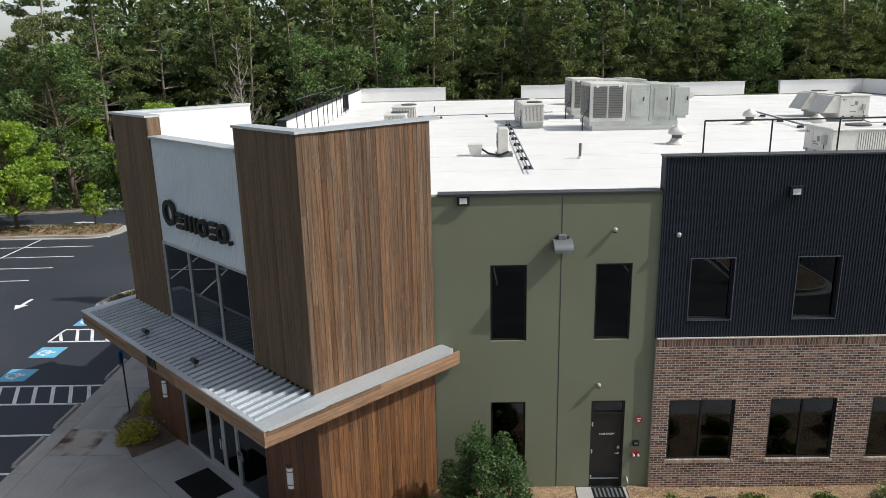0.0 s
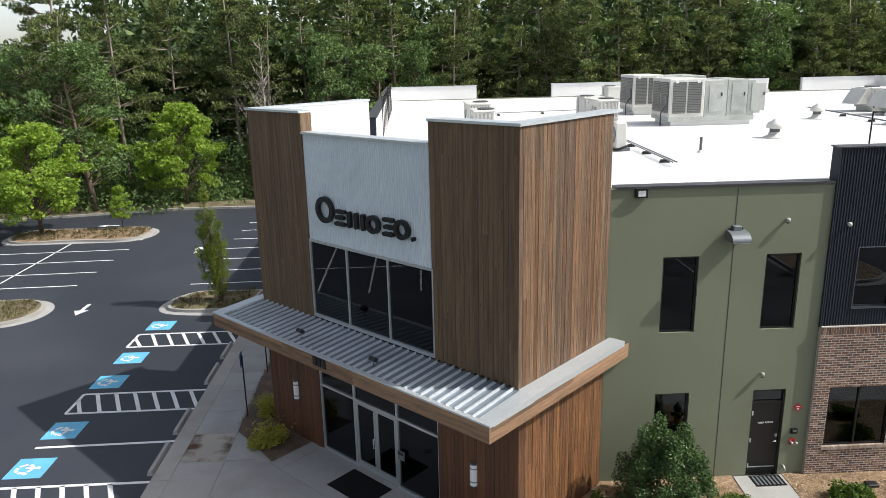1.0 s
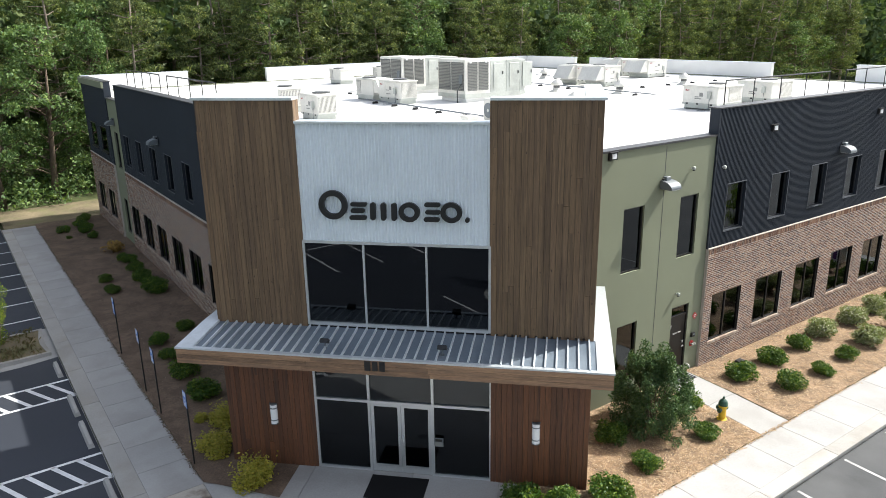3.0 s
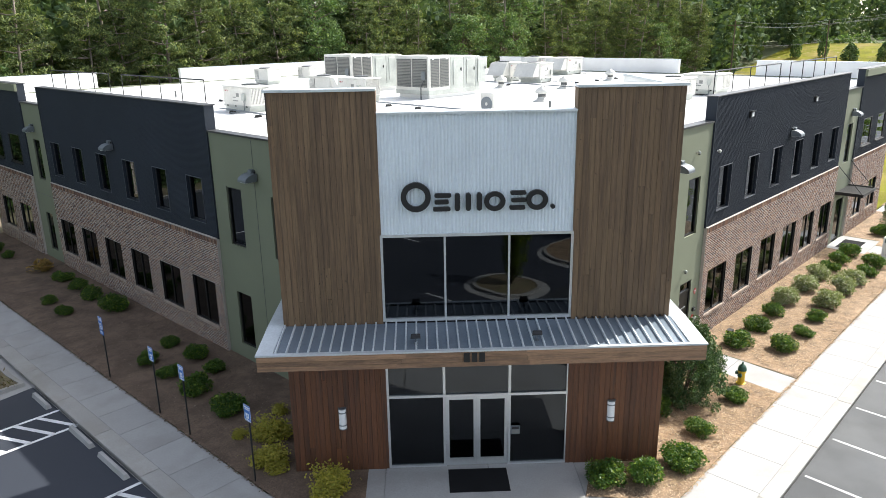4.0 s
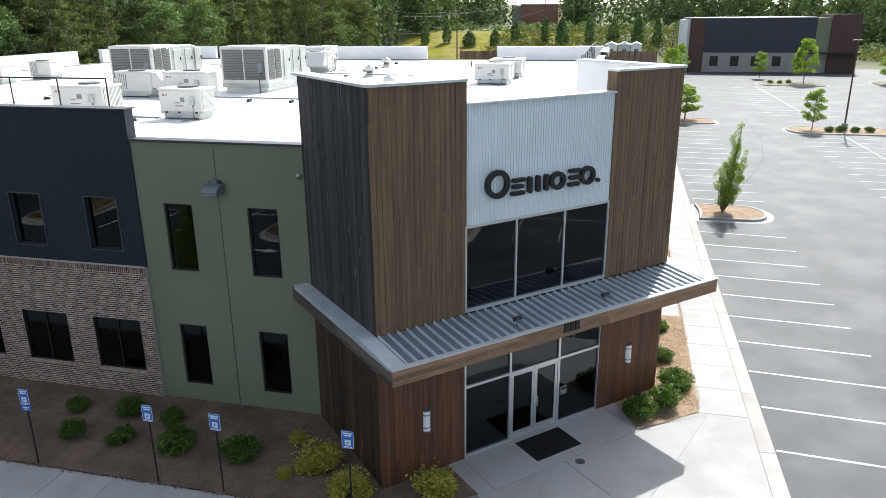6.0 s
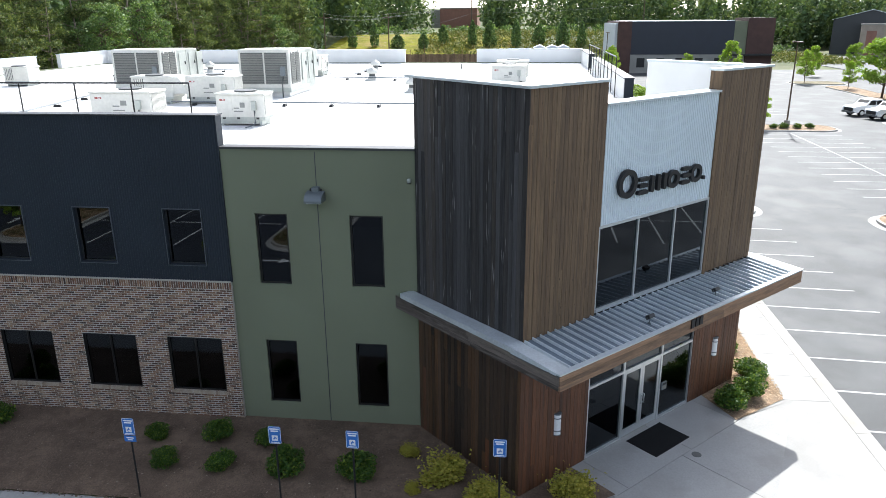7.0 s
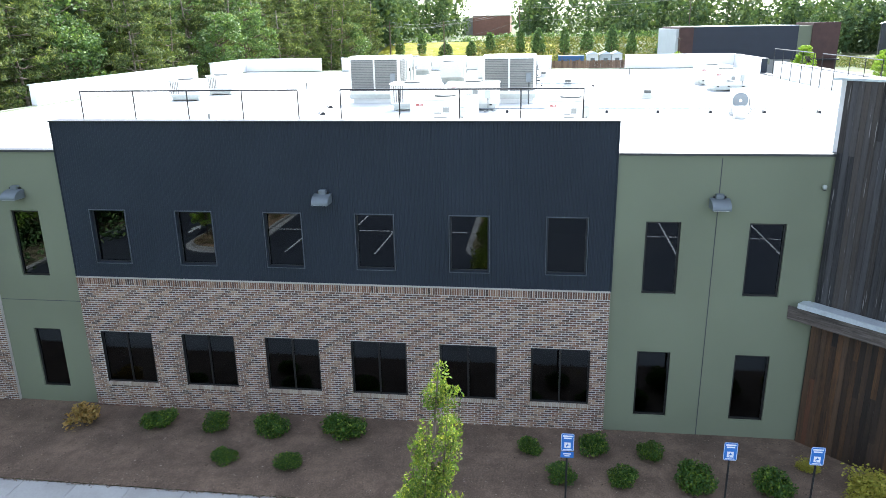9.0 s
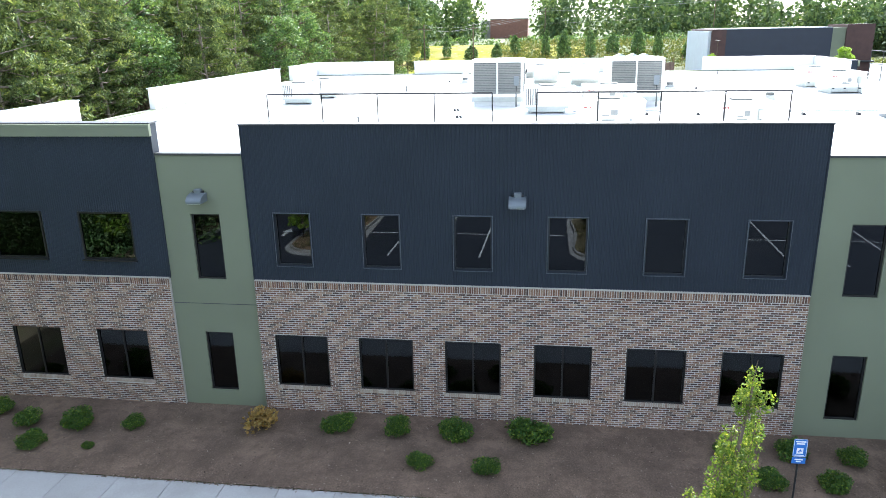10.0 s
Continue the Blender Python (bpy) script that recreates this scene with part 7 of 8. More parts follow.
for k, (x, y, s) in enumerate(west_green + south_green):
    plant(sh_green[k % 3], x, y, s * (1.16 if x < 31 else 0.95))
for x, y, s in yellow_at:
    ob = plant(sh_yellow, x, y, s * 1.08)
    ob.matrix_basis = ob.matrix_basis @ Matrix.Diagonal((1.08, 1.08, 0.70, 1))
for x, y, s in grey_at:
    plant(sh_grey, x, y, s * 1.25)
plant(sh_dry, -1.31, 27.57, 1.35)
for x, y in ((60.2, -21.3), (60.3, -22.3), (60.4, -23.7), (60.5, -25.0), (113.5, -25.2), (113.2, -26.6), (113.6, -28.0)):
    plant(sh_green[0], x, y, 1.15)

# loose litter: flat needle tufts and leaf bits lying on the beds and spilt over the walk's edge
M_NEEDLE = island_mat("needle_tufts", [(0.28, 0.18, 0.10), (0.42, 0.30, 0.18), (0.17, 0.10, 0.055), (0.48, 0.37, 0.24)], 0.95, 0.2, 8.0, 0.0)
M_BITS = island_mat("leaf_bits", [(0.035, 0.024, 0.018), (0.24, 0.18, 0.13), (0.060, 0.040, 0.028), (0.34, 0.28, 0.22)], 0.95, 0.2, 8.0, 0.0)


def litter(label, material, spots_, seed, long_, wide_):
    """Flat slivers lying at their own angles; spots_: x, y and the height of the ground there."""
    rng = np.random.default_rng(seed)
    p = np.asarray(spots_, float)
    n = len(p)
    an = rng.uniform(0, 6.28, n)
    a = np.stack([np.cos(an), np.sin(an), rng.normal(0, 0.12, n)], 1) * (long_ * rng.uniform(0.5, 1.3, (n, 1)))
    b = np.stack([-np.sin(an), np.cos(an), rng.normal(0, 0.25, n)], 1) * (wide_ * rng.uniform(0.6, 1.3, (n, 1)))
    p[:, 2] += 0.012
    v = np.stack([p - a, p + b, p + a, p - b], 1).reshape(-1, 3)
    i = np.arange(n) * 4
    me = bpy.data.meshes.new("litter")
    me.from_pydata(v.tolist(), [], np.stack([i, i + 3, i + 2, i + 1], 1)[:, ::-1].tolist())
    me.materials.append(material)
    tagged(new("litter", me), label, "litter", kind="stuff")


def bed_z(x, y, seed):
    return 0.02 + 0.05 * noise.noise(Vector((x * 0.7, y * 0.7, seed)))


lr = random.Random(91)
west = [(lr.uniform(-3.9, -0.2), lr.uniform(6.8, 37)) for _ in range(2600)]
litter("scattered brown leaf bits on the mulch", M_BITS, [(x, y, bed_z(x, y, 1)) for x, y in west], 5, 0.030, 0.016)
south = [(lr.uniform(11.6, 27.5), lr.uniform(-3.85, -0.2), 3) for _ in range(9000)] + [(lr.uniform(5.4, 9.8), lr.uniform(-3.85, -0.3), 2) for _ in range(3600)] + [(lr.uniform(2.9, 5.4), lr.uniform(-3.85, -2.0), 2) for _ in range(900)]
litter("tan pine needle tufts on the sunlit beds", M_NEEDLE, [(x, y, bed_z(x, y, k)) for x, y, k in south], 6, 0.075, 0.011)
edge = [(-4.03 + lr.gauss(0, 0.035), lr.uniform(4, 36.5), 0.004) for _ in range(1500)]
litter("mulch crumbs spilt along the edge of the walk", M_BITS, edge, 7, 0.040, 0.020)
edge = [(lr.uniform(2.8, 27), -3.93 + lr.gauss(0, 0.035), 0.004) for _ in range(1300)]
litter("pine needles spilt along the edge of the walk", M_NEEDLE, edge, 8, 0.060, 0.012)

# large holly beside the service path
holly = thing("holly_bush", (7.62, -1.68, 0), "large dark green holly with an uneven outline", "bush")
hr = np.random.default_rng(77)
hc = []
for k in range(250):
    f = hr.uniform(0, 1) ** 1.15
    reach = 1.22 * (1.04 - f) ** 0.62 * (0.82 if f < 0.12 else 1.0) * hr.uniform(0.35, 1.2)
    a = hr.uniform(0, 6.28)
    hc.append((reach * math.cos(a), reach * math.sin(a), 0.15 + 2.1 * f))
for k in range(26):      # young shoots past the outline
    f, a = hr.uniform(0.25, 1.0), hr.uniform(0, 6.28)
    reach = 1.22 * (1.04 - f) ** 0.62 + 0.12
    for j in range(3):
        hc.append((reach * math.cos(a), reach * math.sin(a), 0.25 + 2.1 * f + 0.13 * j))
hf = new("foliage", leaf_mesh("foliage", clumps(hr, hc, 0.20, 110, 0.9), 0.032, M_HOLLY, hr, 0.6))
hf.parent = holly
for k in range(8):
    a = 0.8 * k
    part("stem", Build().tube([(0, 0, 0), (0.2 * math.cos(a), 0.2 * math.sin(a), 0.7), (0.45 * math.cos(a), 0.45 * math.sin(a), 1.5)], 0.03, 5, 0.01, False), M_BARK, holly)


second = copy_thing(holly, Matrix())
second.matrix_basis = pose(34.7, -2.0, 0, 0, 0, 140) @ Matrix.Diagonal((0.8, 0.8, 0.8, 1))
tagged(second, "bushy dark green evergreen beside the awning path")

# ---------------------------------------------------------------- signs, hydrant, boxes
def access_sign(x, y, extra):
    t = thing("parking_sign", (x, y, 0), "blue accessible parking sign on a thin dark post", "sign", "accessible parking signs")
    face = Matrix(((0, -1, 0, -0.03), (1, 0, 0, 0), (0, 0, 1, 0), (0, 0, 0, 1)))
    part("post", Build().tube([(0, 0, -0.1), (0, 0, 2.16)], 0.024, 6), M_BLACKMETAL, t)
    c = 0.025
    z0, z1 = 1.78, 2.24
    outline = [(-0.15 + c, z0), (0.15 - c, z0), (0.15, z0 + c), (0.15, z1 - c), (0.15 - c, z1), (-0.15 + c, z1), (-0.15, z1 - c), (-0.15, z0 + c)]
    b = Build(face).add([(u, d, z) for d in (0.0, 0.006) for u, z in outline], [tuple(range(8)), tuple(range(15, 7, -1))] + [(i, 8 + i, 8 + (i + 1) % 8, (i + 1) % 8) for i in range(8)])
    pl = part("plate", b, M_BLUE, t, "blue plate with white border")
    w = Build(face)
    w.box(-0.13, 0.13, 0.006, 0.008, z0 + 0.006, z0 + 0.016).box(-0.13, 0.13, 0.006, 0.008, z1 - 0.016, z1 - 0.006).box(-0.145, -0.135, 0.006, 0.008, z0 + 0.02, z1 - 0.02).box(0.135, 0.145, 0.006, 0.008, z0 + 0.02, z1 - 0.02)
    w.box(-0.11, 0.11, 0.006, 0.009, z1 - 0.085, z1 - 0.05).box(-0.09, 0.09, 0.006, 0.009, z1 - 0.14, z1 - 0.105).box(-0.1, 0.1, 0.006, 0.009, z0 + 0.03, z0 + 0.05)
    part("marking", w, M_WHITE, pl, "white bars")
    q = part("panel", Build(face).box(-0.072, 0.072, 0.006, 0.009, z0 + 0.08, z0 + 0.225), M_WHITE, pl, "white square with blue wheel mark")
    n = 12
    ang = [math.radians(-70 + 250 * k / n) for k in range(n + 1)]
    sym = Build(face).add([(r * math.cos(k) - 0.006, 0.0105, z0 + 0.135 + r * math.sin(k)) for k in ang for r in (0.026, 0.040)], [(2 * k, 2 * k + 2, 2 * k + 3, 2 * k + 1) for k in range(n)])
    sym.box(-0.014, 0.004, 0.009, 0.0105, z0 + 0.15, z0 + 0.20).box(-0.014, 0.035, 0.009, 0.0105, z0 + 0.135, z0 + 0.15)
    part("symbol", sym, M_BLUE, q)
    if extra:
        p2 = part("plate", Build(face).box(-0.15, 0.15, 0.0, 0.006, 1.60, 1.76), M_BLUE, t, "small blue plate below")
        part("marking", Build(face).box(-0.09, 0.09, 0.006, 0.009, 1.69, 1.72).box(-0.06, 0.06, 0.006, 0.009, 1.64, 1.665), M_WHITE, p2)


for k, y in enumerate((13.42, 9.80, 7.95, 4.55)):
    access_sign(-3.93, y, k == 0)

hy = thing("fire_hydrant", (9.66, -2.69, 0.0), "yellow fire hydrant with dark green cap", "fire hydrant")
part("barrel", Build().turned(0, 0, [(0.15, 0.0), (0.15, 0.05), (0.11, 0.06), (0.105, 0.42), (0.13, 0.44), (0.13, 0.50)], 16), M_YELLOW, hy, smooth=False)
part("bonnet", Build().turned(0, 0, [(0.14, 0.50), (0.14, 0.54), (0.11, 0.64), (0.05, 0.70), (0.03, 0.71), (0.03, 0.78)], 16), M_DKGREEN, hy, "dark green bonnet")
for a in (0, 90, 180):
    part("outlet", Build(pose(0, 0, 0.36, 0, 0, a) @ pose(0, 0, 0, 0, 90, 0)).turned(0, 0, [(0.055, 0.08), (0.055, 0.15), (0.07, 0.15), (0.07, 0.19), (0.025, 0.20)], 10), M_DKGREEN, hy, "dark green outlet cap")
gv = thing("irrigation_box", (13.55, -0.75, 0.0), "small dark box lid in the bed", "valve box")
part("lid", Build().cbox(-0.16, 0.16, -0.11, 0.11, 0.0, 0.10, 0.02), M_BLACKMETAL, gv)


def drop_box(x, y, body, band, label):
    t = thing("drop_box", (x, y, 0.0), label, "drop box")
    part("cabinet", Build().cbox(-0.28, 0.28, -0.3, 0.3, 0.03, 1.15, 0.03), body, t)
    part("foot", Build().box(-0.24, 0.24, -0.26, 0.26, 0.0, 0.03), M_BLACKMETAL, t)
    part("hatch", Build().box(-0.286, -0.28, -0.22, 0.22, 0.86, 1.06), M_LAMP, t)
    part("band", Build().box(-0.286, -0.281, -0.09, 0.09, 0.2, 0.75), band, t, "plain coloured panel")


M_PURPLE = mat("purple_panel", (0.12, 0.03, 0.22), 0.5, var=0.05, bump=0.0)
M_BROWN = mat("brown_enamel", (0.07, 0.04, 0.022), 0.5, var=0.1, bump=0.0)
drop_box(27.45, -3.0, M_OPAL, M_PURPLE, "white parcel drop box with a purple panel")
drop_box(28.05, -3.35, M_BROWN, M_YELLOW, "brown parcel drop box with a yellow panel")


# ---------------------------------------------------------------- beyond: lamp post, trucks, neighbours
def lamp_post(x, y, h=8.7):
    t = thing("street_lamp", (x, y, 0), "tall dark parking lot lamp post with two heads", "lamp post", "parking lamps")
    part("base", Build().turned(0, 0, [(0.3, -0.1), (0.3, 0.7), (0.27, 0.75)], 14), M_KERB, t, "concrete base")
    part("pole", Build().tube([(0, 0, 0.7), (0, 0, h)], 0.09, 8, 0.06), M_BROWN, t)
    for s in (-1, 1):
        part("arm", Build().box(0.0, s * 0.5, -0.03, 0.03, h - 0.12, h - 0.06), M_BROWN, t)
        part("head", Build().cbox(s * 0.75 - 0.35, s * 0.75 + 0.35, -0.22, 0.22, h - 0.16, h - 0.02, 0.03), M_BROWN, t)


lamp_post(61.2, -22.9)
lamp_post(111, -9.0)
lamp_post(90, -47.5)


def pickup(x, y, turn):
    t = thing("pickup_truck", (x, y, LOT), "white crew-cab work pickup truck, parked", "pickup truck", "parked trucks", turn)
    prof = [(-2.9, 0.45), (2.75, 0.45), (2.9, 0.6), (2.88, 1.05), (2.7, 1.18), (1.45, 1.25), (0.75, 1.88), (-0.75, 1.92), (-1.05, 1.28), (-2.9, 1.28)]
    n = len(prof)
    b = Build()
    b.add([(px, -0.95, pz) for px, pz in prof] + [(px, 0.95, pz) for px, pz in prof], [tuple(range(n)), tuple(range(2 * n - 1, n - 1, -1))] + [(i, n + i, n + (i + 1) % n, (i + 1) % n) for i in range(n)])
    part("body", b, M_WHITE, t)
    for s in (-1, 1):
        for a, c in ((-0.72, 0.0), (0.08, 0.85)):
            part("side_window", Build().add([(a, s * 0.956, 1.30), (c + 0.3 * (c > 0.5), s * 0.956, 1.30), (c - 0.1 * (c > 0.5), s * 0.956, 1.78), (a, s * 0.956, 1.80)], [(0, 1, 2, 3), (3, 2, 1, 0)]), M_BLACKMETAL, t)
    part("windscreen", Build().add([(1.40, -0.82, 1.285), (1.40, 0.82, 1.285), (0.82, 0.76, 1.83), (0.82, -0.76, 1.83)], [(0, 1, 2, 3)]), M_BLACKMETAL, t)
    part("grille", Build().box(2.88, 2.93, -0.7, 0.7, 0.62, 1.0), M_BLACKMETAL, t)
    part("bumper", Build().cbox(2.85, 3.02, -0.95, 0.95, 0.42, 0.60, 0.03), M_GRILLE, t)
    for s in (-1, 1):
        part("headlight", Build().box(2.86, 2.94, s * 0.9 - 0.15 * (s > 0), s * 0.9 + 0.15 * (s < 0), 0.82, 1.0), M_OPAL, t)
        for wx in (-1.85, 1.85):
            w = part("wheel", Build(pose(wx, s * 0.86, 0.40, 90, 0, 0)).turned(0, 0, [(0.40, -0.13), (0.41, -0.08), (0.41, 0.08), (0.40, 0.13)], 18), M_RUBBER, t)
            part("rim", Build(pose(wx, s * 0.86, 0.40, 90, 0, 0)).turned(0, 0, [(0.24, -0.137), (0.24, 0.137)], 14), M_ALU, w)


pickup(69.6, -37.1, 109)
pickup(72.9, -36.0, 109)

M_NAVY = mat("navy_siding", (0.014, 0.018, 0.032), 0.5, var=0.1, bump=0.0)
M_BRICKRED = mat("dark_brown_cladding", (0.065, 0.03, 0.024), 0.7, var=0.25, big=0.8, bump=0.0)
M_BRICKFAR = mat("red_brown_brick", (0.26, 0.125, 0.095), 0.8, var=0.15, big=0.8, bump=0.0)
M_BRICKFAR_PALE = mat("tan_masonry", (0.33, 0.27, 0.22), 0.85, var=0.15, big=0.8, bump=0.0)
M_STONE_PALE = mat("pale_panel", (0.52, 0.56, 0.60), 0.6, var=0.06, bump=0.0)
M_STONE = mat("grey_stone", (0.28, 0.27, 0.25), 0.85, var=0.15, bump=0.1)


def neighbour():
    t = thing("neighbour_building", (140, 0, 0), "low dark office building across the lot", "building")
    part("base_wall", Build().box(0, 22, -39.7, -16.8, -0.3, 3.6), M_STONE, t, "pale stone base")
    part("upper_wall", Build().box(-0.1, 22, -37.2, -16.8, 3.6, 10.15), M_NAVY, t, "dark navy siding")
    part("bay", Build().box(-0.3, 22, -16.8, -14.0, -0.3, 10.2), M_BRICKRED, t, "brown clad end bay")
    part("bay", Build().box(-0.5, 10, -44.9, -39.7, -0.3, 10.7), M_BRICKRED, t, "brown clad end bay")
    part("strip", Build().box(-0.15, 10.0, -39.7, -37.2, 3.6, 10.1), M_GREEN, t, "green stucco strip")
    part("side_wall", Build().box(0.6, 24, -13.99, -13.5, -0.3, 9.8), M_STONE_PALE, t, "pale side wall")
    part("roof", Build().box(0.2, 21.8, -37.1, -16, 10.15, 10.25), M_ROOF, t)
    for k in range(5):
        y = -19.0 - 3.9 * k
        w = part("window", Build().box(-0.03, 0.02, y - 0.8, y + 0.8, 1.0, 2.9), M_BRONZE, t)
        part("pane", Build().box(-0.04, -0.031, y - 0.7, y + 0.7, 1.1, 2.8), M_BLACKMETAL, w)
    part("awning", Build().box(-2.2, -0.51, -44.9, -36, 3.4, 3.7), M_BLACKMETAL, t)


neighbour()
wh = thing("warehouse", (215, -95.2, -0.3), "dark grey metal warehouse beyond the lot", "building", turn=-22)
part("wall", Build().add([(0, 9.9, 0), (0, -9.9, 0), (0, -9.9, 10.1), (0, 0, 12.7), (0, 9.9, 10.1), (25, 9.9, 0), (25, -9.9, 0), (25, -9.9, 10.1), (25, 0, 12.7), (25, 9.9, 10.1)],
                         [(4, 3, 2, 1, 0), (5, 6, 7, 8, 9), (0, 5, 9, 4), (1, 2, 7, 6)]), M_TRIM, wh)
for s_ in (-1, 1):
    part("roof", Build().add([(-0.3, s_ * 10.3, 10.05), (25.3, s_ * 10.3, 10.05), (25.3, 0, 12.85), (-0.3, 0, 12.85), (-0.3, s_ * 10.3, 9.95), (25.3, s_ * 10.3, 9.95), (25.3, 0, 12.7), (-0.3, 0, 12.7)],
                             [(0, 1, 2, 3), (7, 6, 5, 4), (0, 3, 7, 4), (1, 5, 6, 2), (0, 4, 5, 1)]), M_COPING, wh, "pale metal roof slope")
part("annexe", Build().box(-9, -0.01, -24, 2.4, 0, 8.6), M_BRICKFAR_PALE, wh, "tan masonry annexe")
part("annexe_door", Build().box(-9.05, -8.99, -1.6, 0.9, 0.3, 7.0), M_BRICKFAR, wh, "dull red panel")
part("annexe_coping", Build().box(-9.15, 0, -24, 2.55, 8.6, 8.85), M_STONE, wh)
bb = thing("brick_building", (330, 37.0, land(330, 37.0)), "distant brown brick building on the hill", "building")
part("wall", Build().box(0, 24, -8.6, 8.6, -3, 8.7), M_BRICKFAR, bb)
part("wing", Build().box(3, 24, 8.61, 13.2, -3, 8.2), M_STONE, bb, "pale grey wing")
part("roof", Build().box(-0.2, 24.2, -8.8, 8.8, 8.7, 9.1), M_STONE, bb)

M_FENCE = mat("fence_boards", (0.20, 0.13, 0.10), 0.85, var=0.3, big=0.8, fine=8, bump=0.3, rnd=0.3)
fence = thing("fence", (148.4, 0, -0.2), "tall weathered brown board fence behind the lawn", "fence")
for k in range(70):
    y = -8.4 + 0.62 * k
    part("board", Build().box(0, 0.03, y, y + 0.60, 0.0, 3.6 + 0.06 * math.sin(k * 2.3)), M_FENCE, fence)
for k in range(16):
    part("post", Build().box(-0.12, 0.0, -8.4 + 2.9 * k, -8.28 + 2.9 * k, 0.0, 3.5), M_FENCE, fence)

# dark evergreens planted along the far bank
ev = thing("evergreen", (0, 0, 0), "dark conical evergreen on the grassy bank", "tree", "bank evergreens")
er = np.random.default_rng(8)
f = er.uniform(0, 1, 900)
an = er.uniform(0, 6.28, 900)
rad = np.sin(np.pi * (0.30 + 0.68 * f)) ** 0.8 * 1.25 * er.uniform(0.5, 1.08, 900)
eo = new("crown", leaf_mesh("crown", np.stack([rad * np.cos(an), rad * np.sin(an), 0.2 + f * 3.9], 1), 0.22, M_LEAF, er, 0.6))
eo.parent = ev
part("trunk", Build().tube([(0, 0, -0.1), (0, 0, 3.0)], 0.09, 6, 0.03), M_BARK, ev)
for k in range(15):
    x, y = 186 + tr.uniform(-5, 5), 52 - 6.2 * k + tr.uniform(-1.5, 1.5)
    wide = tr.uniform(0.9, 1.5)
    m = pose(x, y, land(x, y), 0, 0, 40 * k) @ Matrix.Diagonal((wide, wide, tr.uniform(0.8, 1.4), 1))
    if k:
        copy_thing(ev, m)
    else:
        ev.matrix_basis = m


def utility_pole(x, y):
    t = thing("utility_pole", (x, y, land(x, y)), "brown timber utility pole with cross-arm", "utility pole", "utility poles")
    part("pole", Build().tube([(0, 0, -0.2), (0, 0, 12.5)], 0.16, 8, 0.11), M_BARK, t)
    part("cross_arm", Build().box(-0.07, 0.07, -1.2, 1.2, 11.6, 11.75), M_BARK, t)
    return (x, y, land(x, y))


ends = [utility_pole(*p) for p in ((118, 42), (150, 36), (188, 20), (215, -30))]
M_WIRE = mat("weathered_cable", (0.22, 0.22, 0.22), 0.9, var=0.1, bump=0.0, spec=0.1)
wires = thing("power_line", (118, 42, 11), "sagging overhead wires between poles", "wires")
for p, q in zip(ends, ends[1:]):
    for o, h in ((-1.0, 11.75), (0.0, 12.4), (1.0, 11.75), (0, 8.5)):
        pts = []
        for k in range(9):
            s = k / 8
            pts.append((p[0] + (q[0] - p[0]) * s - 118, p[1] + (q[1] - p[1]) * s + o - 42, p[2] + (q[2] - p[2]) * s + h - 1.2 * 4 * s * (1 - s) * 0.5 - 11))
        part("wire", Build().tube(pts, 0.02, 4), M_WIRE, wires)

# rough brush and low hedges on the far bank
br = np.random.default_rng(21)
bc = []
for k in range(1500):
    x, y = br.uniform(166, 214), br.uniform(-75, 34)
    bc.append((x, y, land(x, y) + br.uniform(0.1, 1.1)))
brush = new("bank_brush", leaf_mesh("bank_brush", clumps(br, bc, 1.5, 20, 0.5), 0.30, M_BRUSH, br, 0.6))
tagged(brush, "yellow-green brush on the far bank", "brush", kind="stuff")
bc = []
for k in range(150):
    x, y = 217 + br.uniform(-2, 2), br.uniform(-75, 60)
    bc.append((x, y, land(x, y) + br.uniform(0.2, 1.8)))
hedge = new("far_hedge", leaf_mesh("far_hedge", clumps(br, bc, 1.6, 40, 0.8), 0.36, M_LEAF, br, 0.6))
tagged(hedge, "dark green hedge along the top of the bank", "hedge", kind="stuff")

# weeds and dead grass on the kerbed islands
wr = np.random.default_rng(44)
for cx, cy, hx, hy, n in ((-8.2, 16.6, 1.8, 1.3, 130), (-20.8, 16.0, 4.3, 1.4, 420), (-21.0, 31.6, 4.3, 1.4, 300)):
    wp = np.stack([wr.uniform(cx - hx, cx + hx, n), wr.uniform(cy - hy, cy + hy, n), wr.uniform(0.04, 0.14, n)], 1)
    wp = np.concatenate([wp + wr.normal(size=wp.shape) * (0.09, 0.09, 0.03) for _ in range(6)])
    wp[:, 2] = np.maximum(wp[:, 2], 0.03)
    weeds = new("weeds", leaf_mesh("weeds", wp, 0.09, M_WEED, wr, 0.25, 0.4, up=1.2))
    tagged(weeds, "thin weeds and dry grass on a kerbed island", "weeds", kind="stuff")

# slim timber stakes standing in the brush
for k in range(26):
    x, y = 172 + wr.uniform(-3, 3), 34 - 2.1 * k + wr.uniform(-0.6, 0.6)
    st = thing("stake", (x, y, land(x, y)), "thin brown timber stake on the grassy bank", "stake", "bank stakes")
    part("post", Build().cbox(-0.07, 0.07, -0.07, 0.07, -0.2, 2.0 + 0.5 * math.sin(k * 2.3), 0.015), M_FASCIA, st)

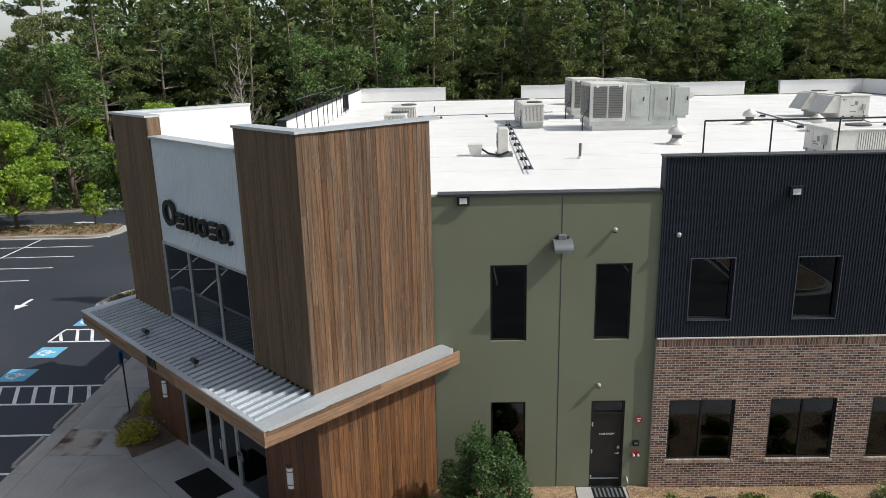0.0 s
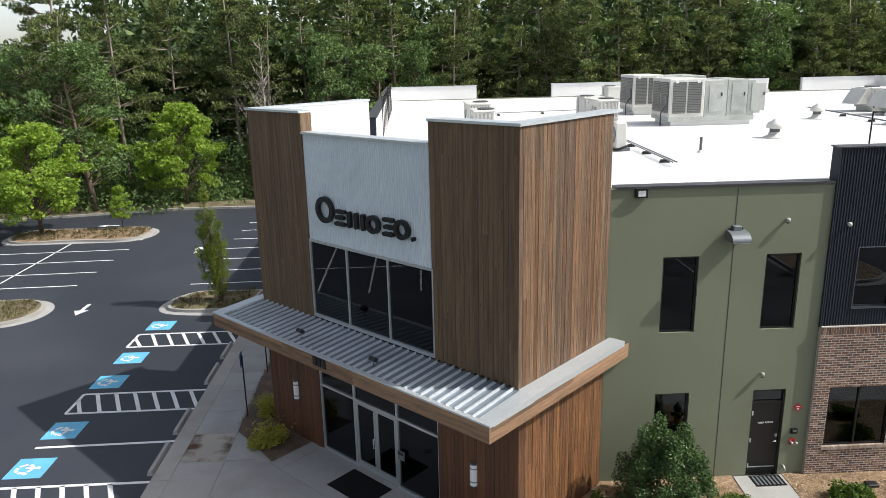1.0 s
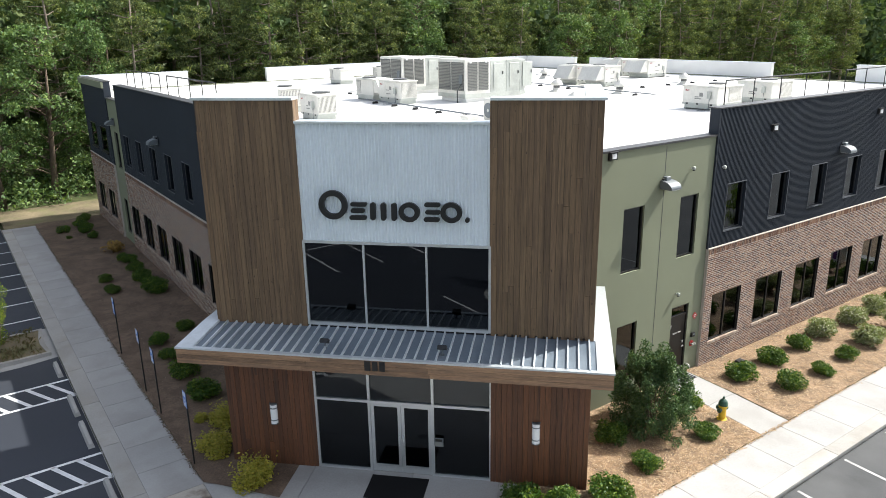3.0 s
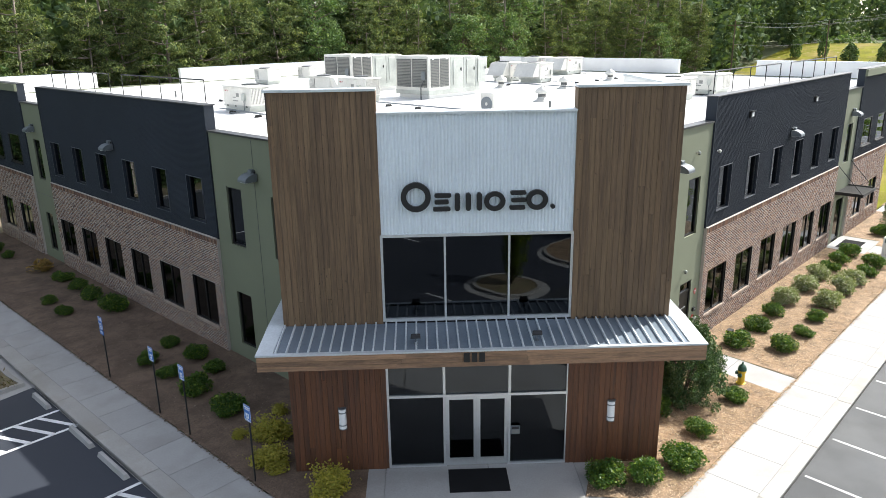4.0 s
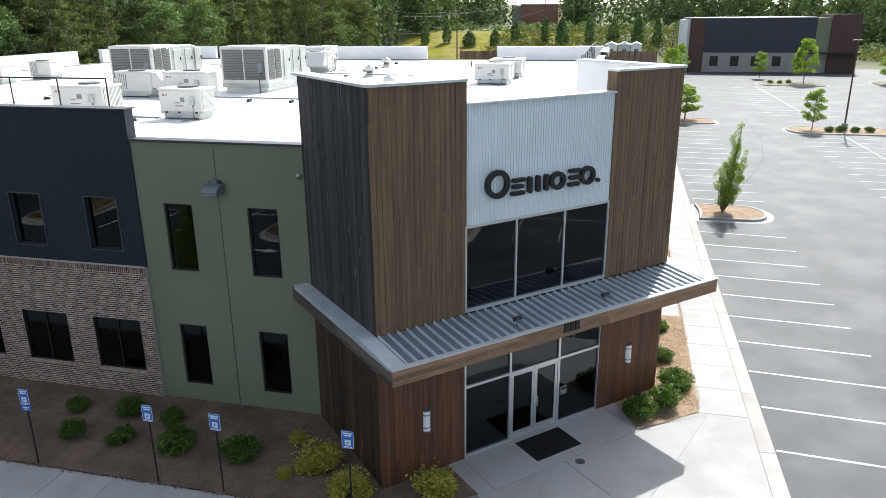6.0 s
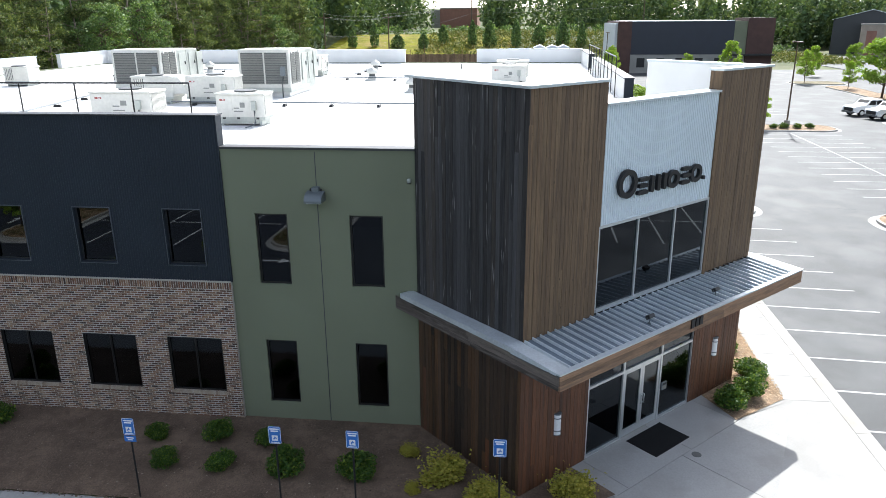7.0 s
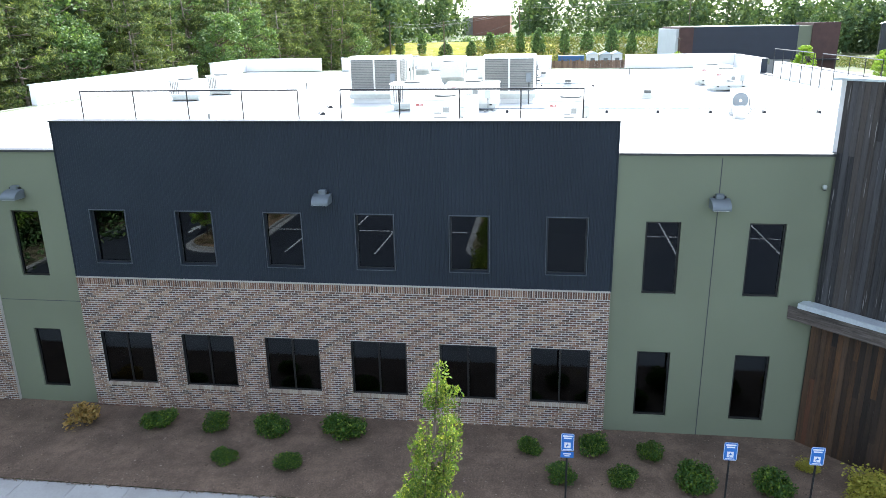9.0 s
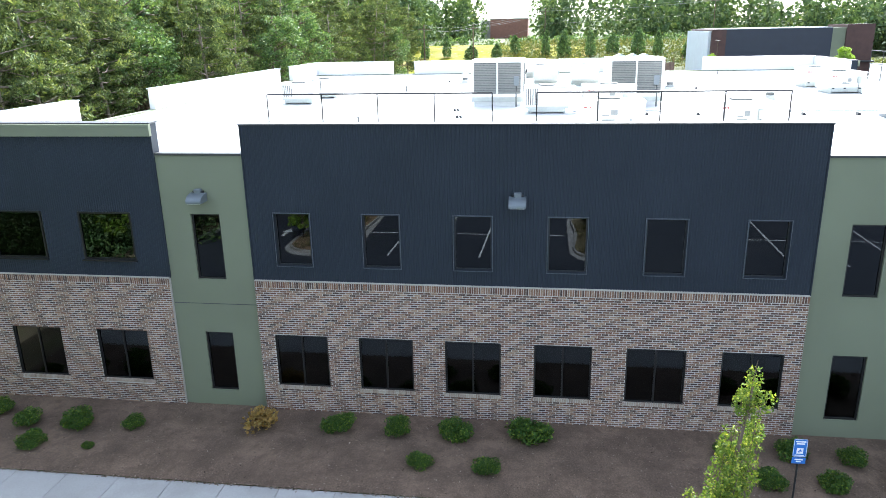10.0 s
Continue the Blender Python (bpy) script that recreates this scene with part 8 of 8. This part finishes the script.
# site sheds behind the fence
M_SHEDBLUE = mat("blue_sheet", (0.05, 0.13, 0.30), 0.5, var=0.1, bump=0.0)
for k, (y, w) in enumerate(((1.6, 2.6), (-1.5, 2.6), (-4.2, 2.4))):
    sd = thing("site_shed", (164, y, land(164, y) + 0.5), "small white site shed with a grey-blue roof", "shed", "site sheds")
    part("plinth", Build().box(0.1, 4.9, -w / 2 + 0.1, w / 2 - 0.1, -1.4, 0), M_STONE, sd)
    part("wall", Build().box(0, 5, -w / 2, w / 2, 0, 3.1), M_OPAL if k != 1 else M_STONE_PALE, sd)
    part("roof", Build().add([(-0.2, -w / 2 - 0.2, 3.1), (5.2, -w / 2 - 0.2, 3.1), (5.2, w / 2 + 0.2, 3.1), (-0.2, w / 2 + 0.2, 3.1), (0.3, 0, 3.75), (4.7, 0, 3.75)], [(0, 1, 5, 4), (3, 4, 5, 2), (0, 4, 3), (1, 2, 5), (3, 2, 1, 0)]), M_COPING, sd)
    part("door", Build().box(-0.03, -0.001, -0.5, 0.5, 0.1, 2.2), M_LAMP, sd)
ct = thing("blue_container", (170, 6.5, land(170, 6.5) + 0.2), "long blue covered load behind the fence", "container")
part("body", Build().cbox(0, 2.4, -3.2, 3.2, -0.6, 2.2, 0.1), M_SHEDBLUE, ct)

# the mown slope beyond the fence, bare soil and chips in the lawn
sx, sy = [149 + 4 * i for i in range(18)], [8 + 4 * j for j in range(14)]
sb = Build().add([(x, y, land(x, y) + 0.06) for x in sx for y in sy], [(i * 14 + j, (i + 1) * 14 + j, (i + 1) * 14 + j + 1, i * 14 + j + 1) for i in range(17) for j in range(13)])
setting("lawn", sb, M_GRASS, "bright mown slope rising to the woods", "lawn")
pr = random.Random(17)


def strewn(x, y, wx, wy, n):
    return [(pr.gauss(x, wx), pr.gauss(y, wy), 0.045) for _ in range(n)]


M_CLAY = island_mat("clay_crumbs", [(0.20, 0.105, 0.065), (0.27, 0.16, 0.10), (0.14, 0.085, 0.05), (0.33, 0.24, 0.17)], 0.95, 0.2, 4.0, 0.0)
M_CHIPS = island_mat("pale_chips", [(0.34, 0.29, 0.20), (0.46, 0.42, 0.34), (0.26, 0.22, 0.12), (0.52, 0.49, 0.43)], 0.95, 0.2, 4.0, 0.0)
litter("bare brown soil worn through the lawn", M_CLAY, strewn(81.5, 3.4, 2.4, 0.9, 520) + strewn(79, 0.2, 2.2, 0.8, 150), 21, 0.20, 0.11)
litter("pale dry chips lying in the lawn", M_CHIPS, strewn(54, -0.9, 2.6, 0.6, 300) + strewn(62, -0.2, 2.4, 0.7, 240), 22, 0.085, 0.05)

pad = thing("utility_pad", (71.9, 0.2, 0), "small pale concrete pad with a grate in the lawn", "utility pad")
part("slab", Build().cbox(-1.0, 1.0, -0.75, 0.75, -0.05, 0.12, 0.03), M_CONCRETE, pad)
part("grate", Build().box(-0.4, 0.4, -0.3, 0.3, 0.12, 0.14), M_GRILLE, pad)
